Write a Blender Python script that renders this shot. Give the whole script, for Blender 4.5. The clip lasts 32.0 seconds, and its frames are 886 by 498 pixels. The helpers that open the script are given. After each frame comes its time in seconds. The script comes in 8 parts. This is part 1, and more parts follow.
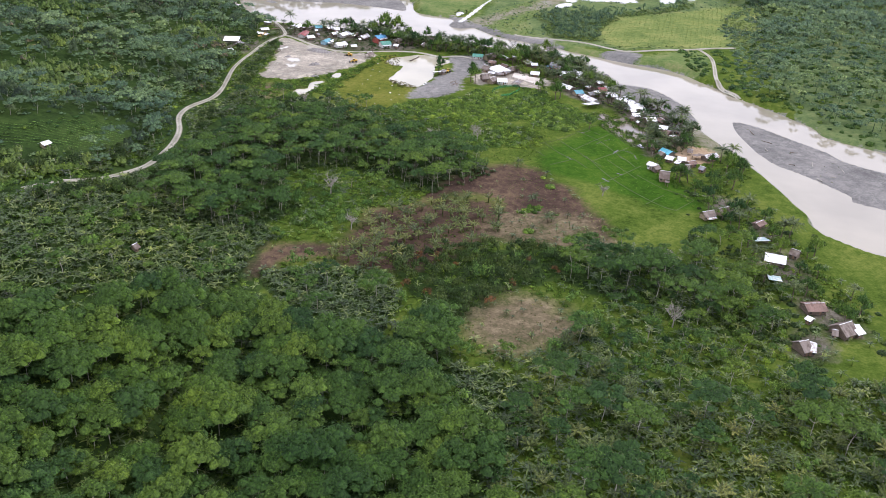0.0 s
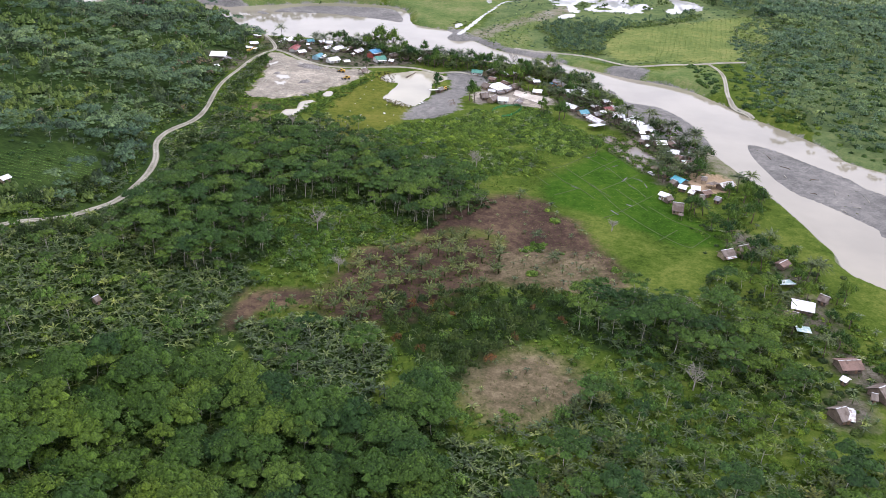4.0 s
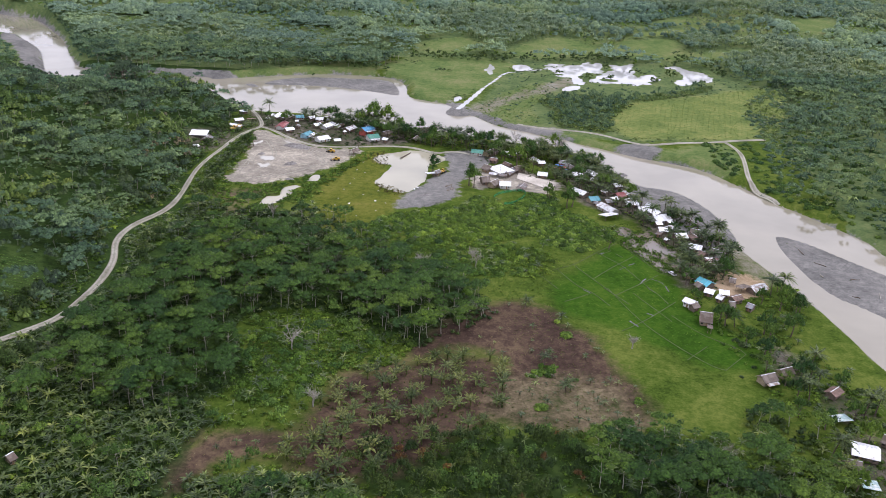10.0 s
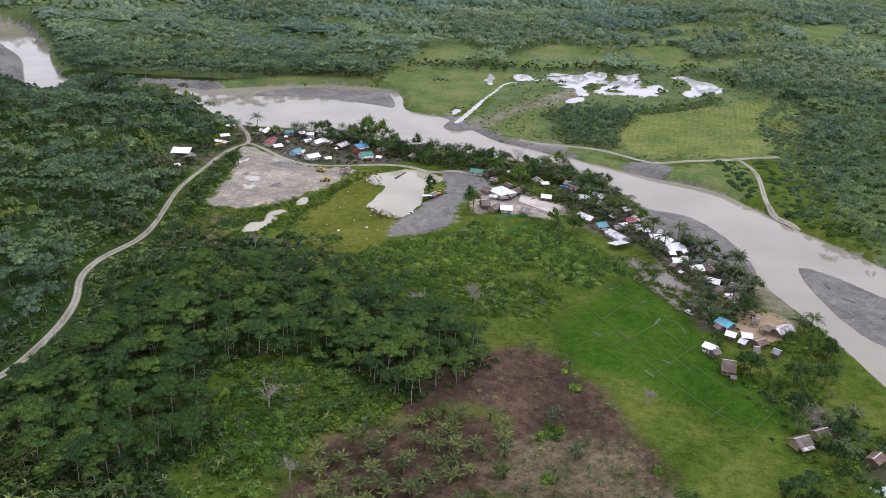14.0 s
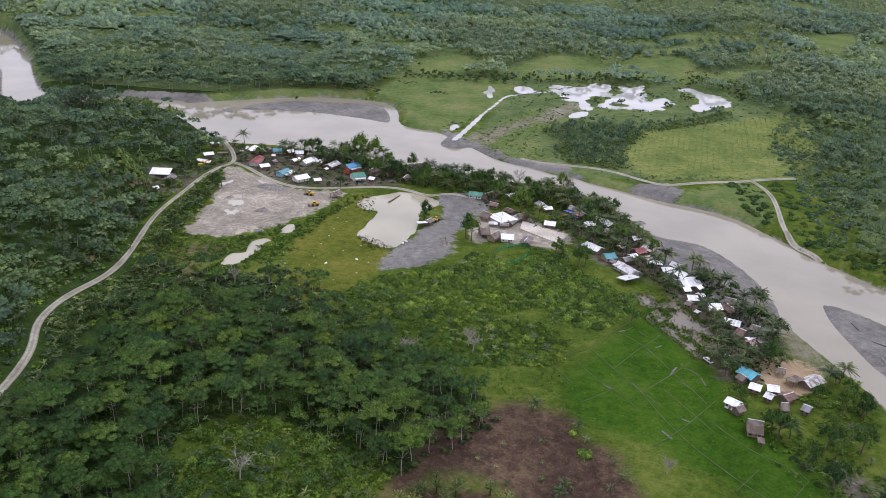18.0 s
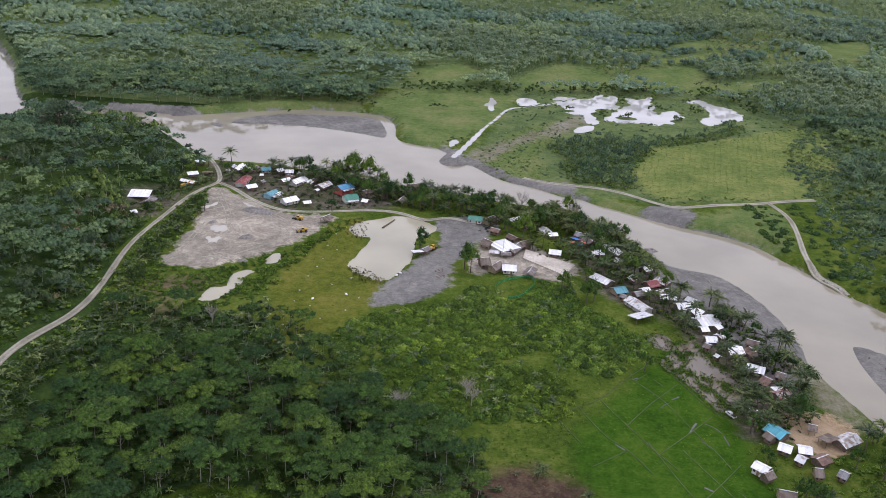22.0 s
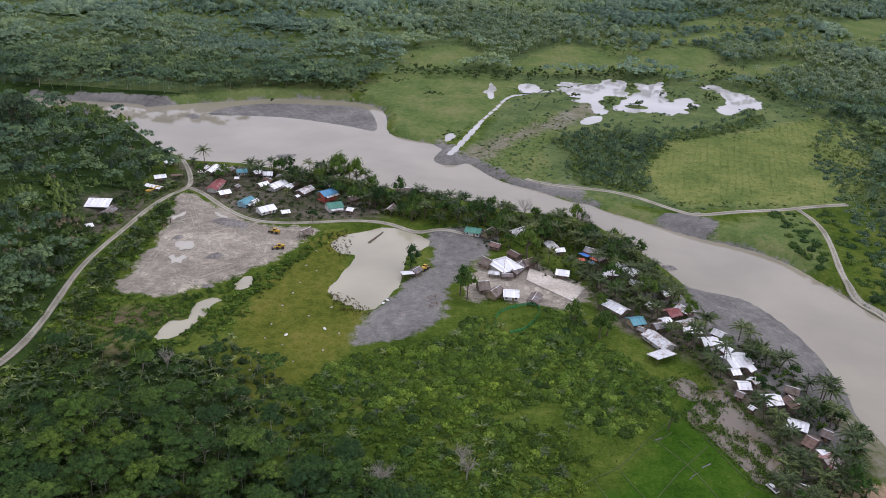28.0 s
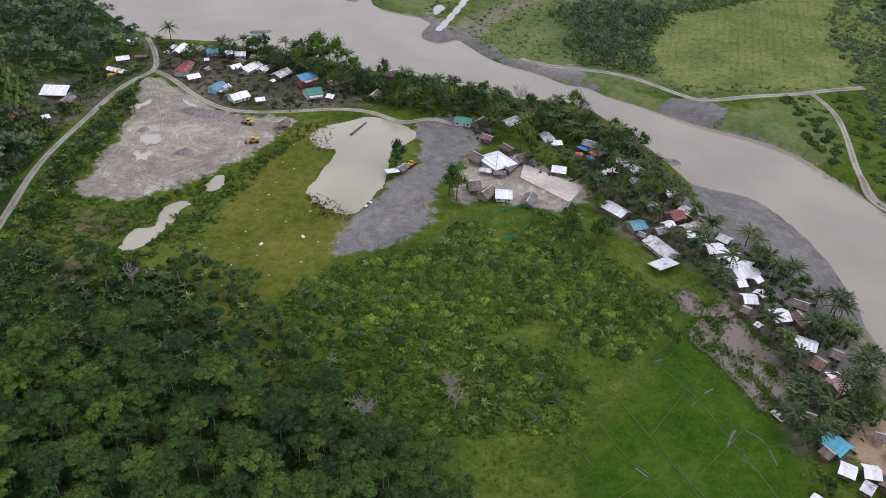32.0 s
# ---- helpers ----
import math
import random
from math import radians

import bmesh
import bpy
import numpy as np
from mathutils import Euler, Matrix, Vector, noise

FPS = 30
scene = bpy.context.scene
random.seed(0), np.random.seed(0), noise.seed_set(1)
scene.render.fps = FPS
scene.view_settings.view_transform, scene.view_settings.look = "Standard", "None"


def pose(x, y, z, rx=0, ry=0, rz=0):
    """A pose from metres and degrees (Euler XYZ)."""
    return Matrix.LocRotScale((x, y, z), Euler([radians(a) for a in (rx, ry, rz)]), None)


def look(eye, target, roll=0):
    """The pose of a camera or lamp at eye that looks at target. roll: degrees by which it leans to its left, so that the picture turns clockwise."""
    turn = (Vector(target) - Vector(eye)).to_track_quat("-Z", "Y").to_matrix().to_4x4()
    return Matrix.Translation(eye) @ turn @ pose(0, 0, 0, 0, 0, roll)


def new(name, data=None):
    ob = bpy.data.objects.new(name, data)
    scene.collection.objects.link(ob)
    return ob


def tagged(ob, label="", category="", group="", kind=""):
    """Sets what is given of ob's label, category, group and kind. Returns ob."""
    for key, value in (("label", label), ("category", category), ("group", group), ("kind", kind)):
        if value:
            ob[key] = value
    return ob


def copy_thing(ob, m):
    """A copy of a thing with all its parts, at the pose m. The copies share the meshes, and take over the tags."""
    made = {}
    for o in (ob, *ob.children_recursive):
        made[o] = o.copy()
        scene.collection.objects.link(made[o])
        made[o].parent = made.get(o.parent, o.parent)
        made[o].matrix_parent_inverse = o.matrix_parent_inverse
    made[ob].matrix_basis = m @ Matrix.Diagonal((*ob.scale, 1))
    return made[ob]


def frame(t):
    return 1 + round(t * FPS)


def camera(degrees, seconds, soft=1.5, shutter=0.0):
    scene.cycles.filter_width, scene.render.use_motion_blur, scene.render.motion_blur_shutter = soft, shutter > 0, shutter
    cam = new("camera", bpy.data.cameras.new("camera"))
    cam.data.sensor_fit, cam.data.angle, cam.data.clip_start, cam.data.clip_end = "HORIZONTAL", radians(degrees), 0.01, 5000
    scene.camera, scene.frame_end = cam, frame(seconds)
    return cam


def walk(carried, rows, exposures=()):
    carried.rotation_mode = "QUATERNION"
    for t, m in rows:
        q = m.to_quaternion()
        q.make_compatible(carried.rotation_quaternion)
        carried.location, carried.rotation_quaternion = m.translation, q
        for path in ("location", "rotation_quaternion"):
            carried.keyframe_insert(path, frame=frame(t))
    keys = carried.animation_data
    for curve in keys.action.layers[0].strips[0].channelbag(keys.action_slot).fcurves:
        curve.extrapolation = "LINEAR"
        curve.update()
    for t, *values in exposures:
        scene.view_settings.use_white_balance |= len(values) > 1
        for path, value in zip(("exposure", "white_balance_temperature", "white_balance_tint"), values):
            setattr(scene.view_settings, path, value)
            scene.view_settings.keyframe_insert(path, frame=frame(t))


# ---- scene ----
cam = camera(56.0, 32.0, soft=0.85)
PATH = [
    (0, (0.693, 5.033, 173.216), (0.65, 6.806, 172.293), 3.1),
    (0.5, (0.536, 9.733, 173.319), (0.494, 11.507, 172.396), 3.1),
    (1, (0.471, 14.393, 173.457), (0.429, 16.166, 172.534), 3.1),
    (1.5, (0.509, 19.082, 173.528), (0.467, 20.856, 172.606), 3.1),
    (2, (0.408, 23.939, 173.672), (0.366, 25.713, 172.751), 3.1),
    (2.5, (0.312, 28.723, 173.835), (0.27, 30.498, 172.914), 3.1),
    (3, (0.451, 33.59, 174.024), (0.408, 35.365, 173.103), 3.1),
    (3.5, (0.637, 38.2, 174.061), (0.594, 39.975, 173.141), 3.1),
    (5.5, (0.431, 56.974, 174.194), (0.387, 58.752, 173.279), 3.1),
    (6, (0.67, 61.953, 174.173), (0.624, 63.73, 173.257), 3.1),
    (6.5, (0.652, 66.799, 174.192), (0.608, 68.577, 173.277), 3.1),
    (7, (0.695, 71.846, 174.233), (0.648, 73.638, 173.344), 3.1),
    (7.5, (0.742, 76.77, 174.082), (0.691, 78.584, 173.24), 3.0),
    (8, (0.892, 81.815, 173.987), (0.837, 83.645, 173.184), 2.9),
    (8.5, (0.924, 86.407, 174.003), (0.869, 88.24, 173.205), 2.9),
    (9, (0.548, 91.183, 174.092), (0.493, 93.016, 173.294), 3.0),
    (9.5, (0.517, 95.977, 174.216), (0.463, 97.81, 173.419), 3.0),
    (10, (0.584, 100.696, 174.414), (0.529, 102.529, 173.617), 3.0),
    (10.5, (0.42, 105.423, 174.467), (0.366, 107.257, 173.671), 3.0),
    (11, (0.218, 110.174, 174.579), (0.164, 112.008, 173.783), 3.0),
    (11.5, (0.039, 114.952, 174.813), (-0.014, 116.786, 174.018), 3.1),
    (12, (0.166, 119.885, 174.936), (0.112, 121.719, 174.141), 3.0),
    (12.5, (0.257, 124.782, 174.988), (0.203, 126.617, 174.193), 3.1),
    (13, (0.186, 129.754, 175.115), (0.132, 131.588, 174.321), 3.1),
    (13.5, (0.143, 134.611, 175.231), (0.09, 136.446, 174.437), 3.1),
    (14, (0.173, 139.4, 175.289), (0.119, 141.234, 174.495), 3.1),
    (14.5, (0.443, 144.201, 175.377), (0.388, 146.036, 174.583), 3.1),
    (16.5, (0.034, 163.175, 176.109), (-0.019, 165.011, 175.319), 3.2),
    (17, (-0.544, 167.891, 176.186), (-0.595, 169.728, 175.396), 3.3),
    (17.5, (-0.656, 172.483, 176.354), (-0.707, 174.32, 175.565), 3.3),
    (18, (-0.476, 177.005, 176.56), (-0.527, 178.842, 175.772), 3.3),
    (18.5, (-0.438, 181.484, 176.697), (-0.49, 183.322, 175.91), 3.3),
    (19, (-0.446, 186.331, 176.784), (-0.498, 188.169, 175.998), 3.3),
    (19.5, (-0.483, 190.962, 176.926), (-0.535, 192.801, 176.141), 3.3),
    (20, (-0.525, 195.495, 177.091), (-0.578, 197.334, 176.307), 3.4),
    (20.5, (-0.4, 199.914, 177.234), (-0.453, 201.754, 176.45), 3.3),
    (21, (-0.374, 204.512, 177.385), (-0.427, 206.351, 176.602), 3.4),
    (21.5, (-0.075, 208.816, 177.465), (-0.13, 210.655, 176.682), 3.4),
    (22, (-0.109, 213.289, 177.635), (-0.164, 215.128, 176.852), 3.4),
    (22.5, (-0.221, 217.627, 177.8), (-0.275, 219.467, 177.017), 3.4),
    (23, (-0.21, 222.148, 178.032), (-0.264, 223.988, 177.249), 3.4),
    (23.5, (-0.206, 226.806, 178.161), (-0.26, 228.645, 177.378), 3.4),
    (24, (-0.243, 231.639, 178.278), (-0.297, 233.479, 177.495), 3.3),
    (24.5, (-0.456, 236.592, 178.397), (-0.509, 238.432, 177.613), 3.4),
    (25, (-0.463, 241.455, 178.54), (-0.516, 243.294, 177.756), 3.4),
    (25.5, (-0.404, 246.142, 178.791), (-0.457, 247.981, 178.007), 3.4),
    (27.5, (-0.467, 265.473, 179.892), (-0.52, 267.311, 179.107), 3.4),
    (28, (-0.182, 269.773, 179.955), (-0.231, 271.584, 179.106), 3.4),
    (28.5, (-0.427, 274.686, 180.691), (-0.468, 276.461, 179.771), 3.6),
    (29, (-0.444, 279.382, 181.212), (-0.484, 281.151, 180.28), 3.6),
    (29.5, (-0.155, 284.255, 181.553), (-0.196, 286.014, 180.603), 3.6),
    (30, (-0.112, 288.873, 182.071), (-0.148, 290.606, 181.073), 3.7),
    (30.5, (-0.395, 293.275, 182.474), (-0.428, 295.003, 181.469), 3.8),
    (31, (-0.626, 296.931, 182.571), (-0.656, 298.659, 181.565), 3.9),
    (31.5, (-0.419, 299.414, 182.484), (-0.438, 301.096, 181.402), 3.9),
    (32, (-0.395, 301.487, 182.583), (-0.399, 303.132, 181.446), 4.0),
]
EXPOSURES = [(0, 0.57, 6000, 22), (6, 0.44, 6000, 22), (12, 0.16, 6000, 22), (18, 0.02, 6000, 22), (24, -0.12, 6000, 22), (32, -0.22, 6000, 22)]
walk(cam, [(t, look(eye, target, roll)) for t, eye, target, roll in PATH], EXPOSURES)


# ---- sky, sun, exposure ----
world = bpy.data.worlds.new("world")
scene.world = world
world.use_nodes = True
wn = world.node_tree.nodes
sky = wn.new("ShaderNodeTexSky")
sky.sky_type = "NISHITA"
sky.sun_disc = False
SUN_UP, SUN_ROUND = radians(60), radians(70)
sky.sun_elevation, sky.sun_rotation = SUN_UP, SUN_ROUND
sky.air_density, sky.dust_density, sky.ozone_density = 1.0, 4.0, 1.0
# an even cloud layer covers most of the clear sky
grey = wn.new("ShaderNodeHueSaturation")
grey.inputs["Saturation"].default_value = 0.45
world.node_tree.links.new(sky.outputs[0], grey.inputs["Color"])
cloud = wn.new("ShaderNodeMix")
cloud.data_type = "RGBA"
cloud.inputs[0].default_value = 0.75
cloud.inputs[7].default_value = (8.6, 8.8, 9.1, 1)
world.node_tree.links.new(grey.outputs[0], cloud.inputs[6])
world.node_tree.links.new(cloud.outputs[2], wn["Background"].inputs[0])
wn["Background"].inputs[1].default_value = 0.15
sun_data = bpy.data.lights.new("sun", "SUN")
sun_data.energy, sun_data.angle, sun_data.color = 0.75, radians(35), (1.0, 0.98, 0.95)
sun = new("sun", sun_data)
sun.matrix_world = look((math.sin(SUN_ROUND) * math.cos(SUN_UP) * 900, math.cos(SUN_ROUND) * math.cos(SUN_UP) * 900, math.sin(SUN_UP) * 900), (0, 0, 0))


# ---- materials ----
def node_material(name, rough=0.8, metal=0.0):
    m = bpy.data.materials.new(name)
    m.use_nodes = True
    b = m.node_tree.nodes["Principled BSDF"]
    b.inputs["Roughness"].default_value = rough
    b.inputs["Metallic"].default_value = metal
    return m, m.node_tree.nodes, m.node_tree.links, b


def noise_node(nodes, links, scale, detail=4.0, vec=None):
    n = nodes.new("ShaderNodeTexNoise")
    n.inputs["Scale"].default_value = scale
    n.inputs["Detail"].default_value = detail
    if vec is not None:
        links.new(vec, n.inputs["Vector"])
    return n


def ramp_node(nodes, links, fac, stops):
    r = nodes.new("ShaderNodeValToRGB")
    while len(r.color_ramp.elements) < len(stops):
        r.color_ramp.elements.new(0.5)
    for e, (p, c) in zip(r.color_ramp.elements, stops):
        e.position = p
        e.color = (*c, 1)
    links.new(fac, r.inputs[0])
    return r


def mix_node(nodes, links, fac, a, b, mode="MIX"):
    m = nodes.new("ShaderNodeMix")
    m.data_type = "RGBA"
    m.blend_type = mode
    if isinstance(fac, float):
        m.inputs[0].default_value = fac
    else:
        links.new(fac, m.inputs[0])
    for socket, v in ((m.inputs[6], a), (m.inputs[7], b)):
        if isinstance(v, tuple):
            socket.default_value = (*v, 1)
        else:
            links.new(v, socket)
    return m.outputs[2]


def math_node(nodes, links, op, a, b=0.0, c=0.0):
    m = nodes.new("ShaderNodeMath")
    m.operation = op
    for socket, v in zip(m.inputs, (a, b, c)):
        if isinstance(v, (int, float)):
            socket.default_value = v
        else:
            links.new(v, socket)
    return m.outputs[0]


def bump_node(nodes, links, bsdf, height, strength=0.4, distance=0.2):
    b = nodes.new("ShaderNodeBump")
    b.inputs["Strength"].default_value = strength
    b.inputs["Distance"].default_value = distance
    links.new(height, b.inputs["Height"])
    links.new(b.outputs[0], bsdf.inputs["Normal"])


def world_place(nodes):
    return nodes.new("ShaderNodeNewGeometry").outputs["Position"]


def leaf_material(name, dark, mid, light, rough=0.6, patch=0.012, through_leaf=0.22, leafy=1.0, clump=1.1, gloss=0.15):
    """Foliage: each plant takes its own green, its leaf clumps vary round it, and light comes through the leaves."""
    m, nodes, links, b = node_material(name, rough)
    geo = nodes.new("ShaderNodeNewGeometry")
    own, plant = nodes.new("ShaderNodeObjectInfo"), nodes.new("ShaderNodeAttribute")
    plant.attribute_name = "tone"
    tone = math_node(nodes, links, "FRACT", math_node(nodes, links, "ADD", own.outputs["Random"], plant.outputs["Fac"]))
    each = ramp_node(nodes, links, tone, [(0.0, dark), (0.4, mid), (0.6, mid), (1.0, light)])
    leaf = ramp_node(nodes, links, geo.outputs["Random Per Island"], [(0.0, tuple(1 - leafy * v for v in (0.5, 0.47, 0.45))), (0.6, (1, 1, 1)), (1.0, tuple(1 + leafy * v for v in (0.6, 0.5, 0.25)))])
    place = noise_node(nodes, links, patch, 3.0, geo.outputs["Position"])
    wide = ramp_node(nodes, links, place.outputs[0], [(0.34, (0.74, 0.82, 0.80)), (0.5, (1, 1, 1)), (0.66, (1.22, 1.14, 0.82))])
    c = mix_node(nodes, links, 1.0, each.outputs[0], leaf.outputs[0], "MULTIPLY")
    c = mix_node(nodes, links, 1.0, c, wide.outputs[0], "MULTIPLY")
    # leaf clumps too small to model, their shaded gaps darkened in the colour
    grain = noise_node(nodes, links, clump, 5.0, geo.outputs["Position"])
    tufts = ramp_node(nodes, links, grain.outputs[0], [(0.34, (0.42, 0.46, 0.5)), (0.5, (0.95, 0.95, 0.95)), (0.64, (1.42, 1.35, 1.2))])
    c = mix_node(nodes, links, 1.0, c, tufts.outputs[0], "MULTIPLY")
    bump_node(nodes, links, b, grain.outputs[0], 1.0, 0.7 / clump)
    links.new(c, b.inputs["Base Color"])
    b.inputs["Specular IOR Level"].default_value = gloss
    thin, both = nodes.new("ShaderNodeBsdfTranslucent"), nodes.new("ShaderNodeMixShader")
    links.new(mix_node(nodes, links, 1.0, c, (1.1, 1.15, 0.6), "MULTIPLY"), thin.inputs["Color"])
    both.inputs[0].default_value = through_leaf
    links.new(b.outputs[0], both.inputs[1])
    links.new(thin.outputs[0], both.inputs[2])
    links.new(both.outputs[0], nodes["Material Output"].inputs["Surface"])
    return m


def plain_material(name, colour, rough=0.8, metal=0.0, grain=3.0, vary=0.25, bump=0.2):
    """A surface of one colour with grain and stains at two scales."""
    m, nodes, links, b = node_material(name, rough, metal)
    co = nodes.new("ShaderNodeTexCoord").outputs["Object"]
    fine = noise_node(nodes, links, grain, 5.0, co)
    wide = noise_node(nodes, links, grain * 0.12, 3.0, co)
    lo = tuple(v * (1 - vary) for v in colour)
    hi = tuple(min(1, v * (1 + vary)) for v in colour)
    a = ramp_node(nodes, links, fine.outputs[0], [(0.3, lo), (0.7, hi)])
    s = ramp_node(nodes, links, wide.outputs[0], [(0.35, (0.75, 0.73, 0.7)), (0.6, (1, 1, 1))])
    c = mix_node(nodes, links, 1.0, a.outputs[0], s.outputs[0], "MULTIPLY")
    links.new(c, b.inputs["Base Color"])
    if bump:
        bump_node(nodes, links, b, fine.outputs[0], bump, 0.05)
    return m


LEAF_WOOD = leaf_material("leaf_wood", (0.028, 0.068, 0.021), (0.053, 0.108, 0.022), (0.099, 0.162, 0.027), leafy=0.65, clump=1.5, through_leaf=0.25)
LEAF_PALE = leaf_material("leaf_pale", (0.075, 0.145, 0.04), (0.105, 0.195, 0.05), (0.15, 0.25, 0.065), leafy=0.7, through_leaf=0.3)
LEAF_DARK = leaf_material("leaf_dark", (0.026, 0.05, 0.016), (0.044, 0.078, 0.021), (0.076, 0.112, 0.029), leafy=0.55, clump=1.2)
# Hill green pushed towards grey-blue, so distance haze sits in the leaf colour.
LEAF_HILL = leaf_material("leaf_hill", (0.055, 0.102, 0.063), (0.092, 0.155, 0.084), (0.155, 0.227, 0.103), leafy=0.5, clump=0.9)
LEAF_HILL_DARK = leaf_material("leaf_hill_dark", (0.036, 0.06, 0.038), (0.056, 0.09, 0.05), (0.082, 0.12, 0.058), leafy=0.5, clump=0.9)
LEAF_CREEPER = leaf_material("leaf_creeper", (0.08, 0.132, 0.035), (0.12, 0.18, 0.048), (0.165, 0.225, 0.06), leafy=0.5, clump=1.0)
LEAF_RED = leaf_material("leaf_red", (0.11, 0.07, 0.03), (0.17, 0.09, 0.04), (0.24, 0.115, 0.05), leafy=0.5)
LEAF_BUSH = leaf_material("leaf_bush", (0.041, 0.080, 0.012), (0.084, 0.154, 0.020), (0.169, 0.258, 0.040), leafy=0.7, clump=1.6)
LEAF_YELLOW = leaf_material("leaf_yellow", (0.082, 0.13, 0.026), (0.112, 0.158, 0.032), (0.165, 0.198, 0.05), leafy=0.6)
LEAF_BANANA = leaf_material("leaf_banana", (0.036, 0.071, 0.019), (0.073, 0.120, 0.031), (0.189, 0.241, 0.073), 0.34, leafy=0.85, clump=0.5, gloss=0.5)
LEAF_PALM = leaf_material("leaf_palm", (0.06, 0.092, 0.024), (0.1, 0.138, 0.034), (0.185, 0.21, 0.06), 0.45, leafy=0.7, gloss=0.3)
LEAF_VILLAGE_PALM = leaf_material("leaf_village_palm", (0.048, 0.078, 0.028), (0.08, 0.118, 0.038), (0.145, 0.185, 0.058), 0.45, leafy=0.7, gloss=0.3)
# Aerial haze is put into these far greens: paler and bluer than near leaves.
LEAF_HAZED = leaf_material("leaf_hazed", (0.125, 0.195, 0.146), (0.164, 0.249, 0.175), (0.211, 0.302, 0.189), 0.7, 0.006, 0.15, 0.3, 0.9)
LEAF_HAZED_DARK = leaf_material("leaf_hazed_dark", (0.088, 0.143, 0.108), (0.119, 0.187, 0.130), (0.158, 0.233, 0.145), 0.7, 0.006, 0.15, 0.3, 0.9)
LEAF_PALM_HAZED = leaf_material("leaf_palm_hazed", (0.113, 0.171, 0.113), (0.157, 0.225, 0.138), (0.232, 0.297, 0.170), 0.6, 0.006, 0.2, 0.4, 0.7)
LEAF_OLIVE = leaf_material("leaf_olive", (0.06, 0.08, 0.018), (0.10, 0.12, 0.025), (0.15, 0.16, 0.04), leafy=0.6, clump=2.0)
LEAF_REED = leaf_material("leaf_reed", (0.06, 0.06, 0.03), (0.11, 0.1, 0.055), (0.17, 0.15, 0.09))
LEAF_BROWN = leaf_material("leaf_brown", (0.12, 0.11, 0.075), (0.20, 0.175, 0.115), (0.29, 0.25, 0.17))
BARK_PALE = plain_material("bark_pale", (0.37, 0.345, 0.29), 0.9, 0, 2.0, 0.3)
BARK_DARK = plain_material("bark_dark", (0.13, 0.10, 0.075), 0.9, 0, 2.0, 0.35)


# ---- land form ----
def step(a, b, v):
    v = np.clip((v - a) / (b - a), 0, 1)
    return v * v * (3 - 2 * v)


HILL_Y = (100, 200, 330, 400, 460, 520, 600, 660, 700, 740, 800, 900)
HILL_X = (-50, -65, -92, -112, -135, -158, -184, -186, -192, -196, -200, -215)


def land(x, y):
    """Height of the dry land: a river flat, a wooded hill to the west, rising ground to the north."""
    x, y = np.asarray(x, float), np.asarray(y, float)
    west = np.maximum(np.interp(y, HILL_Y, HILL_X) - x, 0)
    rise = np.interp(y, (300, 420, 560, 700), (0.30, 0.30, 0.34, 0.36))
    hill = 48 * (1 - np.exp(-west * rise / 48))
    hill *= 1 + 0.22 * np.sin(x * 0.021 + y * 0.013 + 1.0) * step(20, 120, west) + 0.12 * np.sin(y * 0.045 - x * 0.01) * step(20, 120, west)
    hill *= 1 - step(770, 900, y - 0.25 * (x + 200))
    plain = 3.0 * np.maximum(step(60, 180, x) * step(590, 760, y + 0.25 * x), step(835, 890, y))
    far = 0.07 * np.maximum(y - 1015, 0) * (1 - 0.55 * step(1150, 1500, y))
    far += step(1120, 1900, y) * (20 * np.sin(x * 0.0072 + y * 0.0031) + 15 * np.sin(x * 0.004 - y * 0.008 + 2) + 24)
    soft = 0.35 * np.sin(x * 0.11 + 0.5) * np.sin(y * 0.083) + 0.25 * np.sin(x * 0.031 - y * 0.041)
    return hill + far + plain + soft


# ---- end of land form ----


# ---- plan: outlines of the ground's pieces, in metres ----
RIVER = ([(-297, 852), (-272, 857), (-250, 873), (-222, 890), (-187, 909), (-155, 924), (-119, 929), (-91, 926), (-74, 913), (-65, 890), (-59, 850), (-38, 836), (-19, 832), (-13, 822), (-11, 808), (-1, 795), (7, 784), (16, 771), (26, 762), (37, 756), (46, 751), (53, 745), (62, 738), (72, 736), (82, 727), (97, 718), (116, 705), (133, 696), (155, 686), (171, 671), (180, 653), (188, 638), (197, 616)]
         + [(210, 597), (232, 556), (242, 527)] + [(330, 470), (420, 380), (520, 240), (470, 120), (360, 260)]
         + [(195, 367), (179, 408), (175, 437), (167, 480)] + [(153, 530), (154, 556), (142, 579), (128, 604), (113, 627), (100, 657), (89, 677), (65, 712)]
         + [(24, 716), (-9, 730), (-44, 738), (-80, 749), (-116, 757), (-143, 763), (-174, 762), (-186, 771), (-199, 778), (-226, 800), (-256, 824)])
WEST_RIVER = [(-345, 831), (-369, 825), (-408, 868), (-455, 952), (-500, 1005), (-529, 1025)] + [(-720, 1080), (-900, 1250), (-800, 1330)] + [(-610, 1172), (-557, 1153), (-469, 1038), (-411, 937), (-370, 884)] + [(-300, 880), (-250, 880), (-255, 850), (-300, 835)]
SANDBAR_NORTH = [(-198, 864), (-190, 888), (-160, 907), (-125, 912), (-89, 913), (-75, 892), (-69, 852), (-94, 859), (-134, 869), (-167, 868)]
SANDBAR_ISLET = [(-215, 860), (-207, 866), (-198, 856), (-204, 850)]
SANDBAR_SMALL = [(-130, 786), (-115, 792), (-113, 786), (-123, 779)]
SANDBAR_EAST = [(181, 559), (196, 549), (211, 528), (227, 506), (240, 484)] + [(330, 420), (400, 320), (370, 300), (300, 380)] + [(215, 424), (212, 435), (205, 448), (199, 458), (191, 469), (184, 477), (179, 492), (176, 511), (175, 532), (176, 550)]
